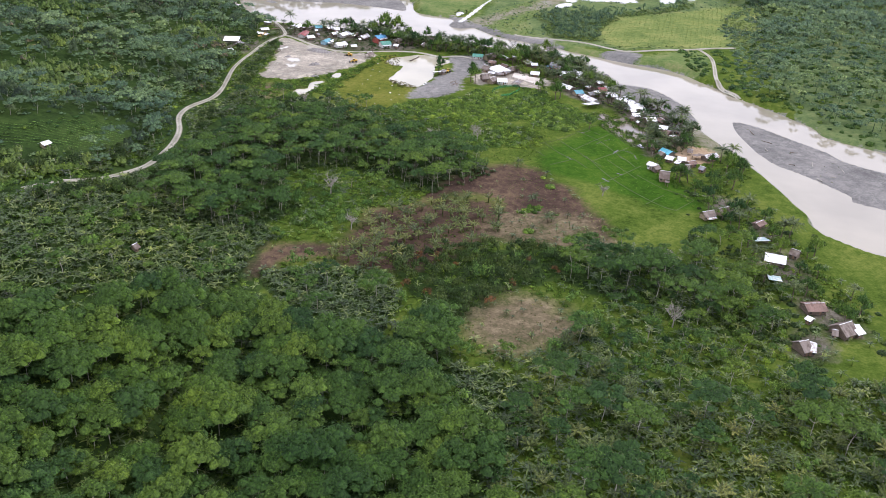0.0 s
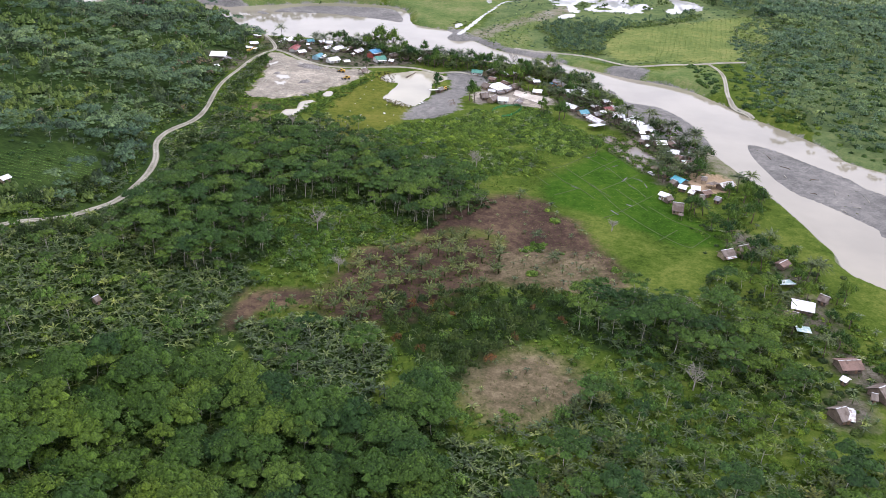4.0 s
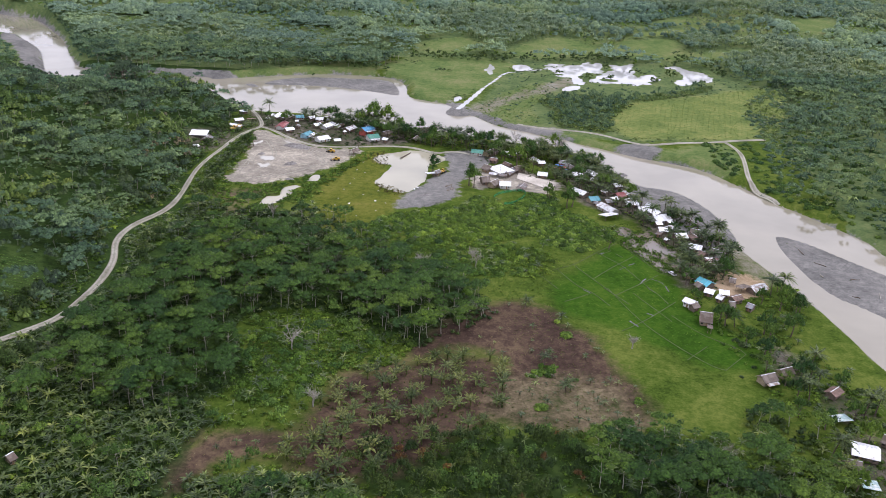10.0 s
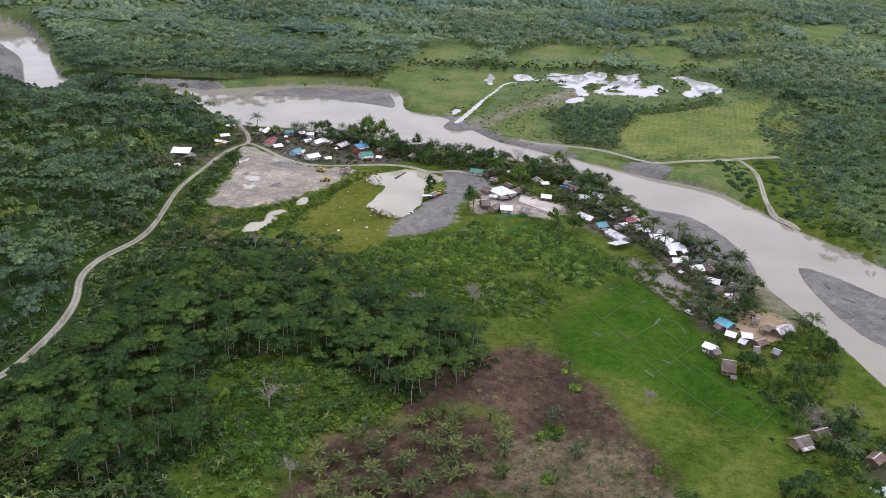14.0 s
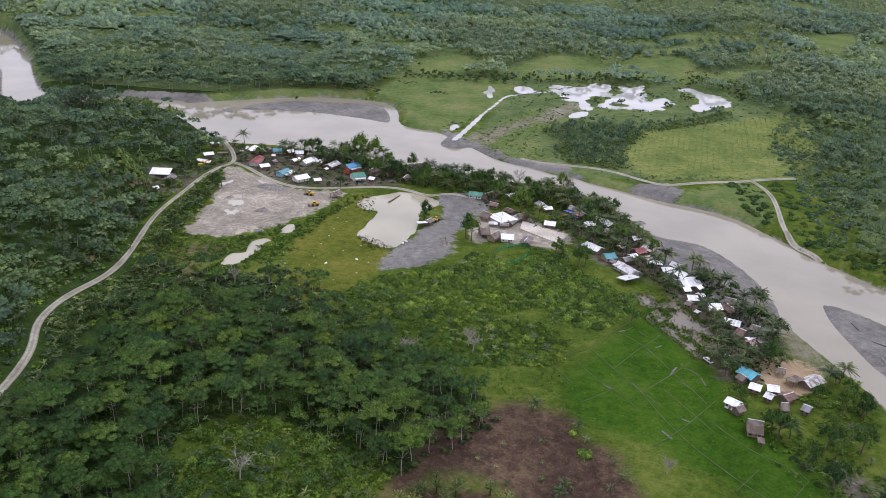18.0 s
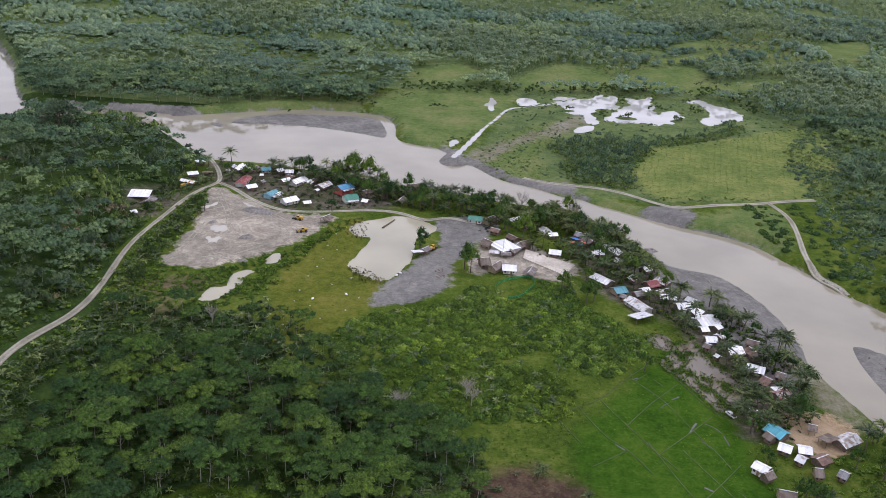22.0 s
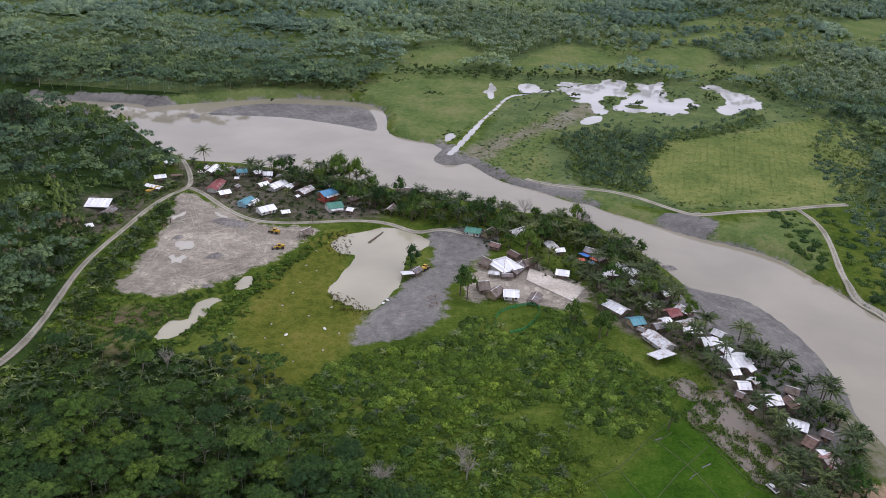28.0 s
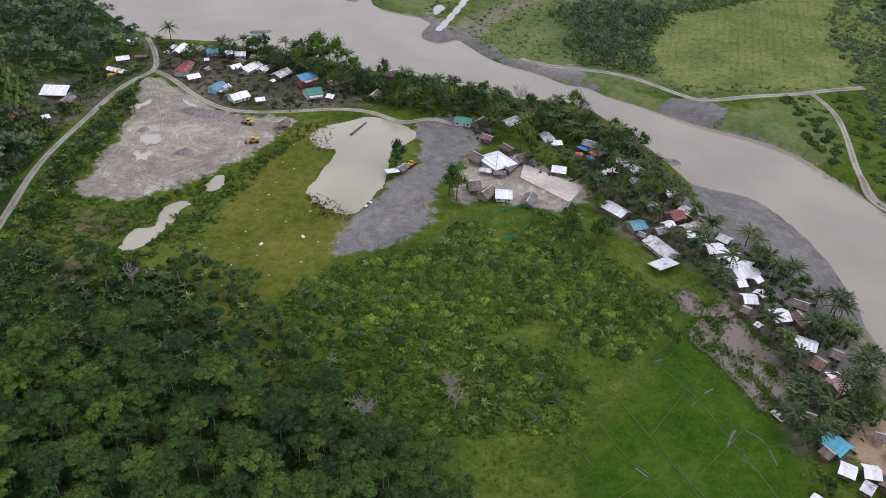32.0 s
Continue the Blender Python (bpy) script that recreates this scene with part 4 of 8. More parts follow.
WALLS = {
    "plank": plain_material("wall_plank", (0.17, 0.13, 0.10), 0.9, 0, 4.0, 0.35),
    "block": plain_material("wall_block", (0.42, 0.41, 0.38), 0.9, 0, 3.0, 0.2),
    "bamboo": plain_material("wall_bamboo", (0.30, 0.24, 0.16), 0.9, 0, 5.0, 0.3),
    "white": plain_material("wall_white", (0.68, 0.68, 0.65), 0.8, 0, 3.0, 0.12),
    "redwall": plain_material("wall_red", (0.42, 0.09, 0.07), 0.8, 0, 3.0, 0.2),
    "sky": plain_material("wall_blue", (0.30, 0.48, 0.56), 0.8, 0, 3.0, 0.15),
}
WALL_WORDS = {"plank": "dark plank", "block": "bare concrete block", "bamboo": "woven bamboo", "white": "white painted", "redwall": "red painted", "sky": "pale blue painted"}
DARK = plain_material("dark_opening", (0.02, 0.02, 0.02), 0.5, 0, 3.0, 0.2, 0)
TIMBER = plain_material("timber", (0.20, 0.15, 0.11), 0.9, 0, 4.0, 0.3)
DOOR_WOOD = plain_material("door_wood", (0.26, 0.16, 0.10), 0.8, 0, 4.0, 0.25)


def slope(bm, length, run, rise, thick, sign, z, sag):
    """One roof slope as a slab of three courses, sagging a little, its eave uneven."""
    rows = []
    nx = 4
    for j in range(4):
        f = j / 3
        for i in range(nx + 1):
            u = i / nx - 0.5
            rows.append(bm.verts.new((u * length, sign * run * f, z - rise * f + sag * math.sin(i * 2.1 + j * 1.7))))
    top = []
    for j in range(3):
        for i in range(nx):
            a = j * (nx + 1) + i
            q = [rows[a], rows[a + 1], rows[a + nx + 2], rows[a + nx + 1]]
            top.append(bm.faces.new(q if sign < 0 else q[::-1]))
    bmesh.ops.recalc_face_normals(bm, faces=top)
    if sum(f.normal.z for f in top) < 0:
        bmesh.ops.reverse_faces(bm, faces=top)
    made = bmesh.ops.extrude_face_region(bm, geom=top)
    bmesh.ops.translate(bm, vec=(0, 0, -thick), verts=[v for v in made["geom"] if isinstance(v, bmesh.types.BMVert)])


def house(cx, cy, turn, length, width, roof="zinc", wall="plank", tall=2.4, kind="gable", porch=False):
    """A small village house: walls on short stilts, a sheet or thatch roof, a door and shuttered windows."""
    rng = random.Random(int(cx * 7 + cy * 13))
    length = min(max(length, 2.4), 17)
    low = min(on_ground(cx + dx, cy + dy) for dx in (-2, 2) for dy in (-2, 2))
    names = {"open": "open_shed", "hip": "village_hall", "tarp": "tarp_shelter"}
    home = new(names.get(kind, "house"))
    home.matrix_world = pose(cx, cy, low, 0, 0, turn)
    size = "long " if length > 9 else "small " if length < 5 else ""
    tagged(home, f"{size}{WALL_WORDS[wall]} {'shed' if kind == 'open' else 'shelter' if kind == 'tarp' else 'house'} under a {ROOF_WORDS[roof]} roof",
           {"open": "shed", "tarp": "shelter", "hip": "hall"}.get(kind, "house"), "village houses")
    lift = 0.35 if kind != "hip" else 0.2
    width *= 1.14
    tall -= 0.35
    l, w = length - 1.1, max(width - 1.5, 1.6)
    rise = (0.27 if roof != "thatch" else 0.42) * width / 2 * 1.6
    eave = lift + tall
    if kind in ("gable", "hip"):
        bm = box(bmesh.new(), (l, w, tall), (0, 0, lift + tall / 2), 0.02)
        if kind == "gable":
            for s in (-1, 1):
                v = [bm.verts.new((s * l / 2, y, z)) for y, z in ((-w / 2, eave), (w / 2, eave), (0, eave + rise * w / width - 0.1))]
                u = [bm.verts.new((s * (l / 2 - 0.1), q.co.y, q.co.z)) for q in v]
                bm.faces.new(v), bm.faces.new(u[::-1])
                for a, b in ((0, 1), (1, 2), (2, 0)):
                    bm.faces.new((v[a], u[a], u[b], v[b]))
        part("wall", bm, WALLS[wall], home)
        for s in (-1, 1):
            part("door" if s < 0 else "back_door", box(bmesh.new(), (0.85, 0.06, 1.9), (rng.uniform(-0.2, 0.2) * l, s * (w / 2 + 0.02), lift + 0.96), 0.01), DOOR_WOOD, home)
            for k in (-1, 1):
                win = part("window", box(bmesh.new(), (0.9, 0.05, 0.8), (k * l * 0.34, s * (w / 2 + 0.02), lift + tall * 0.58), 0.01), DARK, home)
                part("sill", box(bmesh.new(), (1.06, 0.14, 0.07), (k * l * 0.34, s * (w / 2 + 0.05), lift + tall * 0.58 - 0.44)), TIMBER, win)
    for sx in (-1, 1):
        for sy in (-1, 1):
            hgt = eave if kind in ("open", "tarp") else lift + 0.05
            part("post", box(bmesh.new(), (0.16, 0.16, hgt + 0.5), (sx * (l / 2 - 0.1), sy * (w / 2 - 0.1), hgt / 2 - 0.25)), TIMBER, home)
    bm = bmesh.new()
    sag = 0.05 if roof in ("thatch", "bluetarp", "redtarp", "greentarp") else 0.02
    if kind == "hip":
        top = eave + rise * 1.1
        for turn_by, run, long in ((0, width / 2, length), (90, length / 2, width)):
            m = Matrix.Rotation(radians(turn_by), 4, "Z")
            for s in (-1, 1):
                a = [m @ Vector(p) for p in ((-long / 2, s * run, eave), (long / 2, s * run, eave), (0, 0, top))]
                lo = [bm.verts.new(p) for p in a]
                hi = [bm.verts.new(p + Vector((0, 0, 0.12))) for p in a]
                bm.faces.new(hi), bm.faces.new(lo[::-1])
                for i in range(3):
                    bm.faces.new((lo[i], lo[(i + 1) % 3], hi[(i + 1) % 3], hi[i]))
        bmesh.ops.recalc_face_normals(bm, faces=bm.faces)
        part("roof", bm, ROOFS[roof], home)
        for a in ((1, 1), (1, -1), (-1, 1), (-1, -1)):
            r = bmesh.new()
            d = Vector((a[0] * length / 2, a[1] * width / 2, -(top - eave)))
            box(r, (d.length, 0.3, 0.08), d / 2 + Vector((0, 0, top + 0.15)), 0, d.to_track_quat("X", "Z").to_matrix().to_4x4())
            part("ridge_cap", r, ROOFS["silver"], home)
    else:
        one = kind == "tarp" or (kind == "open" and (rng.random() < 0.5 or turn > 180))
        if one:
            slope(bm, length, width, width * 0.16, 0.1, 1, eave + width * 0.16, sag)
            bmesh.ops.translate(bm, vec=(0, -width / 2, 0), verts=bm.verts)
            part("roof", bm, ROOFS[roof], home)
        else:
            for s in (-1, 1):
                bm = bm if s < 0 else bmesh.new()
                slope(bm, length, width / 2, rise, 0.1 if roof != "thatch" else 0.22, s, eave + rise, sag)
                part("roof_slope", bm, ROOFS[roof], home)
            part("ridge_cap", box(bmesh.new(), (length, 0.4, 0.09), (0, 0, eave + rise + 0.04), 0.02), ROOFS["silver" if roof in ("slate", "thatch", "rust") else roof], home)
    if porch:
        bm = bmesh.new()
        slope(bm, length * 0.8, 2.2, 0.5, 0.08, -1, lift + tall - 0.1, 0.02)
        bmesh.ops.translate(bm, vec=(0, -w / 2, 0), verts=bm.verts)
        part("porch_roof", bm, ROOFS["silver"], home)
    return home


HOUSES = []


def houses(rows):
    for r in rows:
        HOUSES.append((r[0], r[1]))
        house(*r)


# houses and sheds at the foot of the hill
houses([
    (-194.5, 669.5, 186, 12.5, 8, "zinc", "plank", 3.0, "open"),
    (-188.1, 665.4, 87, 10.5, 6, "slate", "bamboo"),
    (-189.3, 645.9, 42, 3.6, 4, "zinc", "block"),
    (-180.3, 720.2, 32, 7.1, 5, "zinc", "plank"),
    (-177.9, 704.7, -19, 10.6, 4, "zinc", "plank", 2.6, "open"),
    (-183.6, 745.3, 41, 6.7, 4, "zinc", "plank"),
    (-171.7, 724.4, 14, 6.7, 4.5, "rust", "plank", 2.4, "open"),
    (-198.5, 367.5, 65, 4.6, 4, "zinc", "bamboo"),
    (-129.5, 294.9, 63, 2.6, 3.5, "thatch", "bamboo"),
])
# the northern cluster, between the road and the river
houses([
    (-159.9, 740.9, 81, 5.7, 3, "silver", "plank"),
    (-155.2, 739.9, 84, 12.9, 4, "zinc", "plank"),
    (-150.1, 739.3, 82, 12.1, 4, "silver", "plank"),
    (-145.1, 738.6, 76, 9.6, 4, "slate", "plank"),
    (-137, 738.3, 26, 6.5, 6, "teal", "block"),
    (-127.5, 738.7, 42, 5.7, 5, "zinc", "plank"),
    (-121.1, 737.9, 9, 6.4, 5.5, "zinc", "block"),
    (-136.6, 726.9, 10, 2.8, 3, "zinc", "plank"),
    (-145.3, 714.3, 86, 15.8, 6, "red", "block"),
    (-137.9, 704.7, 39, 7.1, 5.5, "zinc", "plank"),
    (-133.4, 714.8, 65, 3.8, 3.5, "slate", "plank"),
    (-119.7, 720.6, 49, 6.8, 5, "zinc", "plank"),
    (-118, 728.3, -27, 6.2, 4, "rust", "plank"),
    (-111.7, 721.4, 64, 13.3, 6.5, "zinc", "block"),
    (-104.4, 719.7, 70, 6.3, 5, "zinc", "plank"),
    (-102.1, 723.8, 65, 6.7, 4.5, "rust", "plank"),
    (-93.8, 715.6, 63, 10.9, 6.5, "silver", "plank"),
    (-112.3, 735.7, -25, 5.3, 4, "slate", "plank"),
    (-122.2, 693.3, 69, 9.8, 6, "teal", "sky", 2.6, "gable", True),
    (-117.7, 693.6, 70, 5.2, 4, "zinc", "white"),
    (-108.9, 684, 44, 9.9, 7, "zinc", "white"),
    (-97.7, 681.8, 26, 5, 4, "zinc", "plank", 2.3, "open"),
    (-79.7, 709.1, 50, 11.1, 7.5, "blue", "redwall", 4.6, "gable", True),
    (-82.3, 725.2, 16, 6.6, 4.5, "zinc", "plank"),
    (-73.4, 694.5, 29, 9.1, 8, "green", "white", 3.0, "gable", True),
    (-63.5, 691.1, -15, 4.2, 4.5, "zinc", "plank"),
    (-64.5, 708.3, 51, 9.1, 4.5, "thatch", "bamboo"),
    (-42, 695.1, 73, 9.1, 4.5, "thatch", "bamboo", 2.4, "open"),
    (-36.3, 724.8, 28, 7.9, 5, "thatch", "bamboo"),
    (-96.3, 705, 66, 3.1, 2.6, "zinc", "plank"),
    (-81.4, 656.6, 59, 7.3, 4.5, "thatch", "plank", 2.4, "open"),
])
# round the gravel lot, the hall and the court
houses([
    (-25.7, 619.1, 22, 5.9, 4.5, "zinc", "plank", 2.5, "open"),
    (-22, 623.7, 58, 6, 4.5, "slate", "plank"),
    (4.4, 675.3, -10, 8.8, 6.5, "green", "white"),
    (13.6, 675.7, 53, 11.9, 5.5, "thatch", "bamboo"),
    (28.7, 678, 42, 12.8, 6.5, "silver", "plank"),
    (16.1, 658.9, -26, 5.9, 5, "rust", "plank"),
    (20.3, 634, 38, 12.8, 12.5, "zinc", "block", 3.4, "hip"),
    (26.2, 633.4, 63, 13.5, 6, "slate", "plank"),
    (11.8, 636.4, -43, 6.9, 6.5, "thatch", "bamboo"),
    (25.7, 648.8, -49, 7.3, 5, "rust", "plank"),
    (31.8, 640.1, 39, 6.7, 5.5, "thatch", "plank"),
    (15.3, 626, -7, 5.5, 3.5, "silver", "plank", 2.2, "open"),
    (21.5, 624.5, 6, 5.5, 3.5, "slate", "plank", 2.2, "open"),
    (9.9, 610.9, 18, 5.7, 7, "thatch", "plank"),
    (15.6, 606.1, 57, 8.3, 5.5, "thatch", "bamboo"),
    (22.8, 605.9, 1, 7.4, 7, "zinc", "white"),
    (33.4, 603, 71, 9.7, 5, "slate", "plank", 2.4, "open"),
    (45.1, 662, -71, 9.6, 5.5, "silver", "plank"),
    (48.5, 657.3, 18, 5.7, 4.5, "zinc", "plank"),
    (64.6, 657.6, -27, 6.5, 6, "slate", "redwall", 3.4),
    (61.6, 653.9, -43, 5.5, 4.5, "bluetarp", "plank", 2.2, "tarp"),
    (63.5, 644.4, 9, 3.6, 4.5, "bluetarp", "plank", 2.2, "tarp"),
    (59.1, 647.5, 10, 3.4, 4, "redtarp", "plank", 2.2, "tarp"),
    (65.8, 649.2, -50, 4.4, 3.5, "redtarp", "plank", 2.2, "tarp"),
    (68.9, 651.4, -64, 8, 6, "slate", "plank"),
    (48.3, 631.4, -9, 6.8, 6, "zinc", "plank"),
    (71.5, 634.6, 1, 7.1, 6, "zinc", "plank"),
    (77.5, 643.6, -18, 4, 5.5, "zinc", "plank"),
    (82.2, 638.4, -56, 10.9, 6.5, "zinc", "plank"),
    (67.5, 629.8, 20, 2.9, 3, "zinc", "plank"),
    (82.2, 625.2, -36, 5.5, 5.5, "silver", "plank"),
])
# the river-bank row
houses([
    (69.9, 600.4, -47, 11.5, 6.5, "zinc", "plank"),
    (76.9, 589.6, 24, 6.9, 6.5, "teal", "bamboo"),
    (78.3, 582.7, -32, 3.5, 3.5, "slate", "plank"),
    (86.8, 603.9, -57, 5.3, 5, "silver", "plank"),
    (95.1, 618, 34, 5.9, 5.5, "zinc", "plank"),
    (94.4, 598.7, 29, 6.8, 6.5, "red", "plank"),
    (100.9, 602.5, -51, 8.3, 5, "silver", "plank"),
    (90, 591.4, 33, 5.1, 4, "zinc", "plank"),
    (86.3, 586.6, 26, 6.2, 5, "slate", "plank"),
    (99.1, 590.5, 30, 8.7, 5, "silver", "plank"),
    (100.1, 584.8, -2, 8.1, 5, "zinc", "plank"),
    (84.1, 574.4, -58, 13.9, 6.5, "silver", "block"),
    (83.1, 562.8, 33, 10.2, 6, "silver", "plank", 2.4, "open"),
    (111.5, 583.9, -41, 5.4, 5, "silver", "plank"),
    (105.5, 576.3, 13, 7.4, 6.5, "zinc", "plank"),
    (110.1, 571.4, 56, 9.3, 6.5, "zinc", "plank"),
    (106.6, 569.3, 50, 5.8, 4.5, "slate", "plank"),
    (113, 562.6, 29, 11.3, 8.5, "zinc", "block"),
    (110.4, 554.1, 15, 4, 4.5, "zinc", "plank"),
    (117, 557, 40, 4, 4, "zinc", "plank"),
    (111.1, 544.5, 4, 5.5, 5.5, "zinc", "plank"),
    (115.9, 547.9, 43, 3.5, 4, "silver", "plank"),
    (108.3, 537.9, -36, 3.2, 4.5, "slate", "plank"),
    (110.5, 529.7, -54, 2.2, 2.6, "zinc", "plank"),
    (119, 535.5, 14, 7.2, 6.5, "zinc", "plank"),
    (129, 542.4, -25, 5.6, 4.5, "thatch", "bamboo"),
    (127.1, 534, -70, 7.8, 5.5, "rust", "plank"),
    (124.3, 521.2, -24, 7.5, 6, "zinc", "plank"),
    (126, 511.7, -45, 4.4, 7, "rust", "plank"),
    (128.7, 505.9, 9, 5, 3.5, "zinc", "plank", 2.5, "open"),
    (128.8, 501.9, 28, 7.4, 7, "stripe", "plank"),
    (133.5, 516.9, -33, 4.3, 5.5, "slate", "plank"),
    (113.4, 485.4, -22, 4.8, 6, "thatch", "bamboo"),
    (118.7, 475.5, -53, 7.7, 6.5, "cyan", "plank"),
    (115.1, 471.8, -58, 4, 4, "thatch", "plank"),
    (118.7, 465.9, -28, 4.8, 5, "zinc", "plank"),
    (125.4, 465.8, -8, 5, 5, "zinc", "plank"),
    (122.5, 460.1, -40, 3.5, 4.5, "silver", "plank"),
    (129.8, 460.9, 31, 6, 5, "rust", "plank"),
    (125.9, 453.3, -4, 3.1, 5, "thatch", "bamboo"),
    (143.9, 474.4, 33, 10.1, 6, "silver", "plank"),
    (136.8, 474, 30, 6.5, 4.5, "thatch", "plank", 2.4, "open"),
    (133.4, 480.2, -17, 3.3, 4, "thatch", "bamboo", 2.2, "open"),
    (106.3, 452.8, -42, 5.5, 4.8, "zinc", "white", 3.0),
    (107.5, 449.4, 34, 4.4, 4, "thatch", "plank"),
    (110.2, 438.2, -11, 5.8, 8, "thatch", "bamboo"),
    (110.2, 429.9, -16, 2.6, 4.5, "thatch", "bamboo", 2.2, "open"),
    (134.8, 453.4, -39, 3.5, 5, "slate", "plank"),
])
# huts along the southern bank
houses([
    (122.5, 388.5, 26, 7.2, 5.2, "thatch", "bamboo", 2.4, "gable", True),
    (131.5, 394.5, 28, 6.4, 4.6, "thatch", "bamboo"),
    (146.3, 382.1, 42, 6.8, 4.5, "rust", "plank"),
    (141.7, 364.3, 13, 7.5, 5, "greentarp", "plank", 1.8, "tarp"),
    (142.9, 345, -17, 9.3, 8, "zinc", "plank"),
    (153.9, 351.2, -42, 4.4, 5, "thatch", "plank"),
    (135.2, 337, -17, 6.4, 4.5, "thatch", "plank", 2.3, "open"),
    (137.4, 327.1, -12, 5.6, 6, "greentarp", "plank", 1.6, "tarp"),
    (146.3, 304.2, 10, 9, 7, "rust", "plank"),
    (141.4, 294, -51, 2.8, 3.5, "zinc", "plank"),
    (151.9, 287, 30, 7.4, 8, "thatch", "plank"),
    (156.4, 287.8, 28, 4.2, 7, "zinc", "plank"),
    (147.4, 284.1, -14, 2.3, 4, "thatch", "bamboo"),
    (131.6, 273.6, 23, 4.6, 7, "thatch", "plank"),
    (135.1, 273.7, -15, 3.2, 7, "silver", "plank"),
])


# ---- plants ----
RNG = np.random.default_rng(11)


def leaf_cards(pos, normal, size, rng, aspect=0.62):
    """Folded leaf clumps: a kite of four points for each place."""
    n = len(pos)
    normal = normal / (np.linalg.norm(normal, axis=1)[:, None] + 1e-9)
    t = np.cross(normal, rng.normal(size=(n, 3)))
    t /= np.linalg.norm(t, axis=1)[:, None] + 1e-9
    s = np.cross(normal, t)
    size = np.asarray(size).reshape(-1, 1) * np.ones((n, 1))
    fold = normal * size * rng.uniform(-0.05, 0.25, (n, 1))
    v = np.stack([pos - t * size * 0.55, pos + s * size * aspect * 0.5 - fold, pos + t * size * 0.55, pos - s * size * aspect * 0.5 - fold], 1).reshape(-1, 3)
    return v, np.arange(4 * n).reshape(-1, 4)


def dome(centre, rx, rz, rng, sides, rings):
    """The leafy mass of one lobe: an uneven dome, open below."""
    a = np.arange(sides) * 2 * np.pi / sides + rng.uniform(0, 6.28)
    v = []
    for j in range(rings + 1):
        e = -0.45 + (1.42 + 0.45) * j / rings
        r = rx * math.cos(e) * rng.uniform(0.82, 1.16, sides)
        v.append(np.stack([np.cos(a) * r, np.sin(a) * r, np.full(sides, rz * math.sin(e)) * rng.uniform(0.85, 1.12, sides)], 1) + centre)
    i, j = np.meshgrid(np.arange(rings), np.arange(sides), indexing="ij")
    q = np.stack([i * sides + j, i * sides + (j + 1) % sides, (i + 1) * sides + (j + 1) % sides, (i + 1) * sides + j], -1).reshape(-1, 4)
    return np.concatenate(v), q


def crown(rng, radius, height, base, lobes, leaves, size, spread=0.75, top=0.35, sides=6, rings=2, core=0.8, lobe=(0.30, 0.52), stray=(0.78, 1.12)):
    """A crown of leafy lobes round a middle, each a dark mass under small leaf clumps, with gaps between them."""
    a = rng.uniform(0, 2 * np.pi, lobes)
    r = radius * spread * np.sqrt(np.linspace(0.02, 1, lobes))
    c = np.stack([r * np.cos(a), r * np.sin(a), base + height * (0.35 + top * (1 - (r / radius) ** 2) * rng.uniform(0.5, 1.0, lobes))], 1)
    lr = radius * rng.uniform(*lobe, lobes)
    flat = 0.78 * height / radius
    parts = [dome(c[k], lr[k] * core, lr[k] * core * flat, rng, sides, rings) for k in range(lobes)] if sides else []
    k = rng.choice(lobes, leaves, p=lr**2 / (lr**2).sum())
    d = rng.normal(size=(leaves, 3))
    d[:, 2] = np.abs(d[:, 2]) - 0.3
    d /= np.linalg.norm(d, axis=1)[:, None]
    p = c[k] + d * lr[k][:, None] * rng.uniform(*stray, (leaves, 1)) * np.array([1, 1, flat])
    parts.append(leaf_cards(p, d + rng.normal(size=d.shape) * 0.25 + np.array([0, 0, 0.15]), size * rng.uniform(0.6, 1.35, leaves), rng))
    return joined(parts)


def umbrella(rng, radius, height, base, lobes, leaves, size, sides=9, rings=3, lobe_sides=6, lobe_rings=2, lobe=0.36, middle=0.82, stray=(0.95, 1.22)):
    """One spreading crown: a lumpy dome with smaller lobes on it, all covered with small leaf clumps."""
    main = np.array([radius * middle, radius * middle, height * 0.8])
    c, sizes = [np.array([0, 0, base])], [main]
    parts = [dome(c[0], main[0], main[2], rng, sides, rings)]
    for k in range(lobes):
        a, r = k * 2.4 + rng.uniform(-0.5, 0.5), rng.uniform(0.25, 0.99)
        c.append(np.array([main[0] * r * math.cos(a), main[1] * r * math.sin(a), base + main[2] * math.sqrt(1 - r * r) * 0.8]))
        sizes.append(np.array([1, 1, 0.8 * height / radius]) * radius * lobe * rng.uniform(0.7, 1.25))
        parts.append(dome(c[-1], sizes[-1][0], sizes[-1][2], rng, lobe_sides, lobe_rings))
    c, sizes = np.array(c), np.array(sizes)
    k = np.where(rng.random(leaves) < 0.5, 0, rng.integers(0, lobes + 1, leaves))
    d = rng.normal(size=(leaves, 3))
    d[:, 2] = np.abs(d[:, 2]) - 0.25
    d /= np.linalg.norm(d, axis=1)[:, None]
    p = c[k] + d * sizes[k] * rng.uniform(*stray, (leaves, 1))
    parts.append(leaf_cards(p, d + rng.normal(size=d.shape) * 0.3 + np.array([0, 0, 0.35]), size * rng.uniform(0.6, 1.35, leaves), rng))
    return joined(parts)


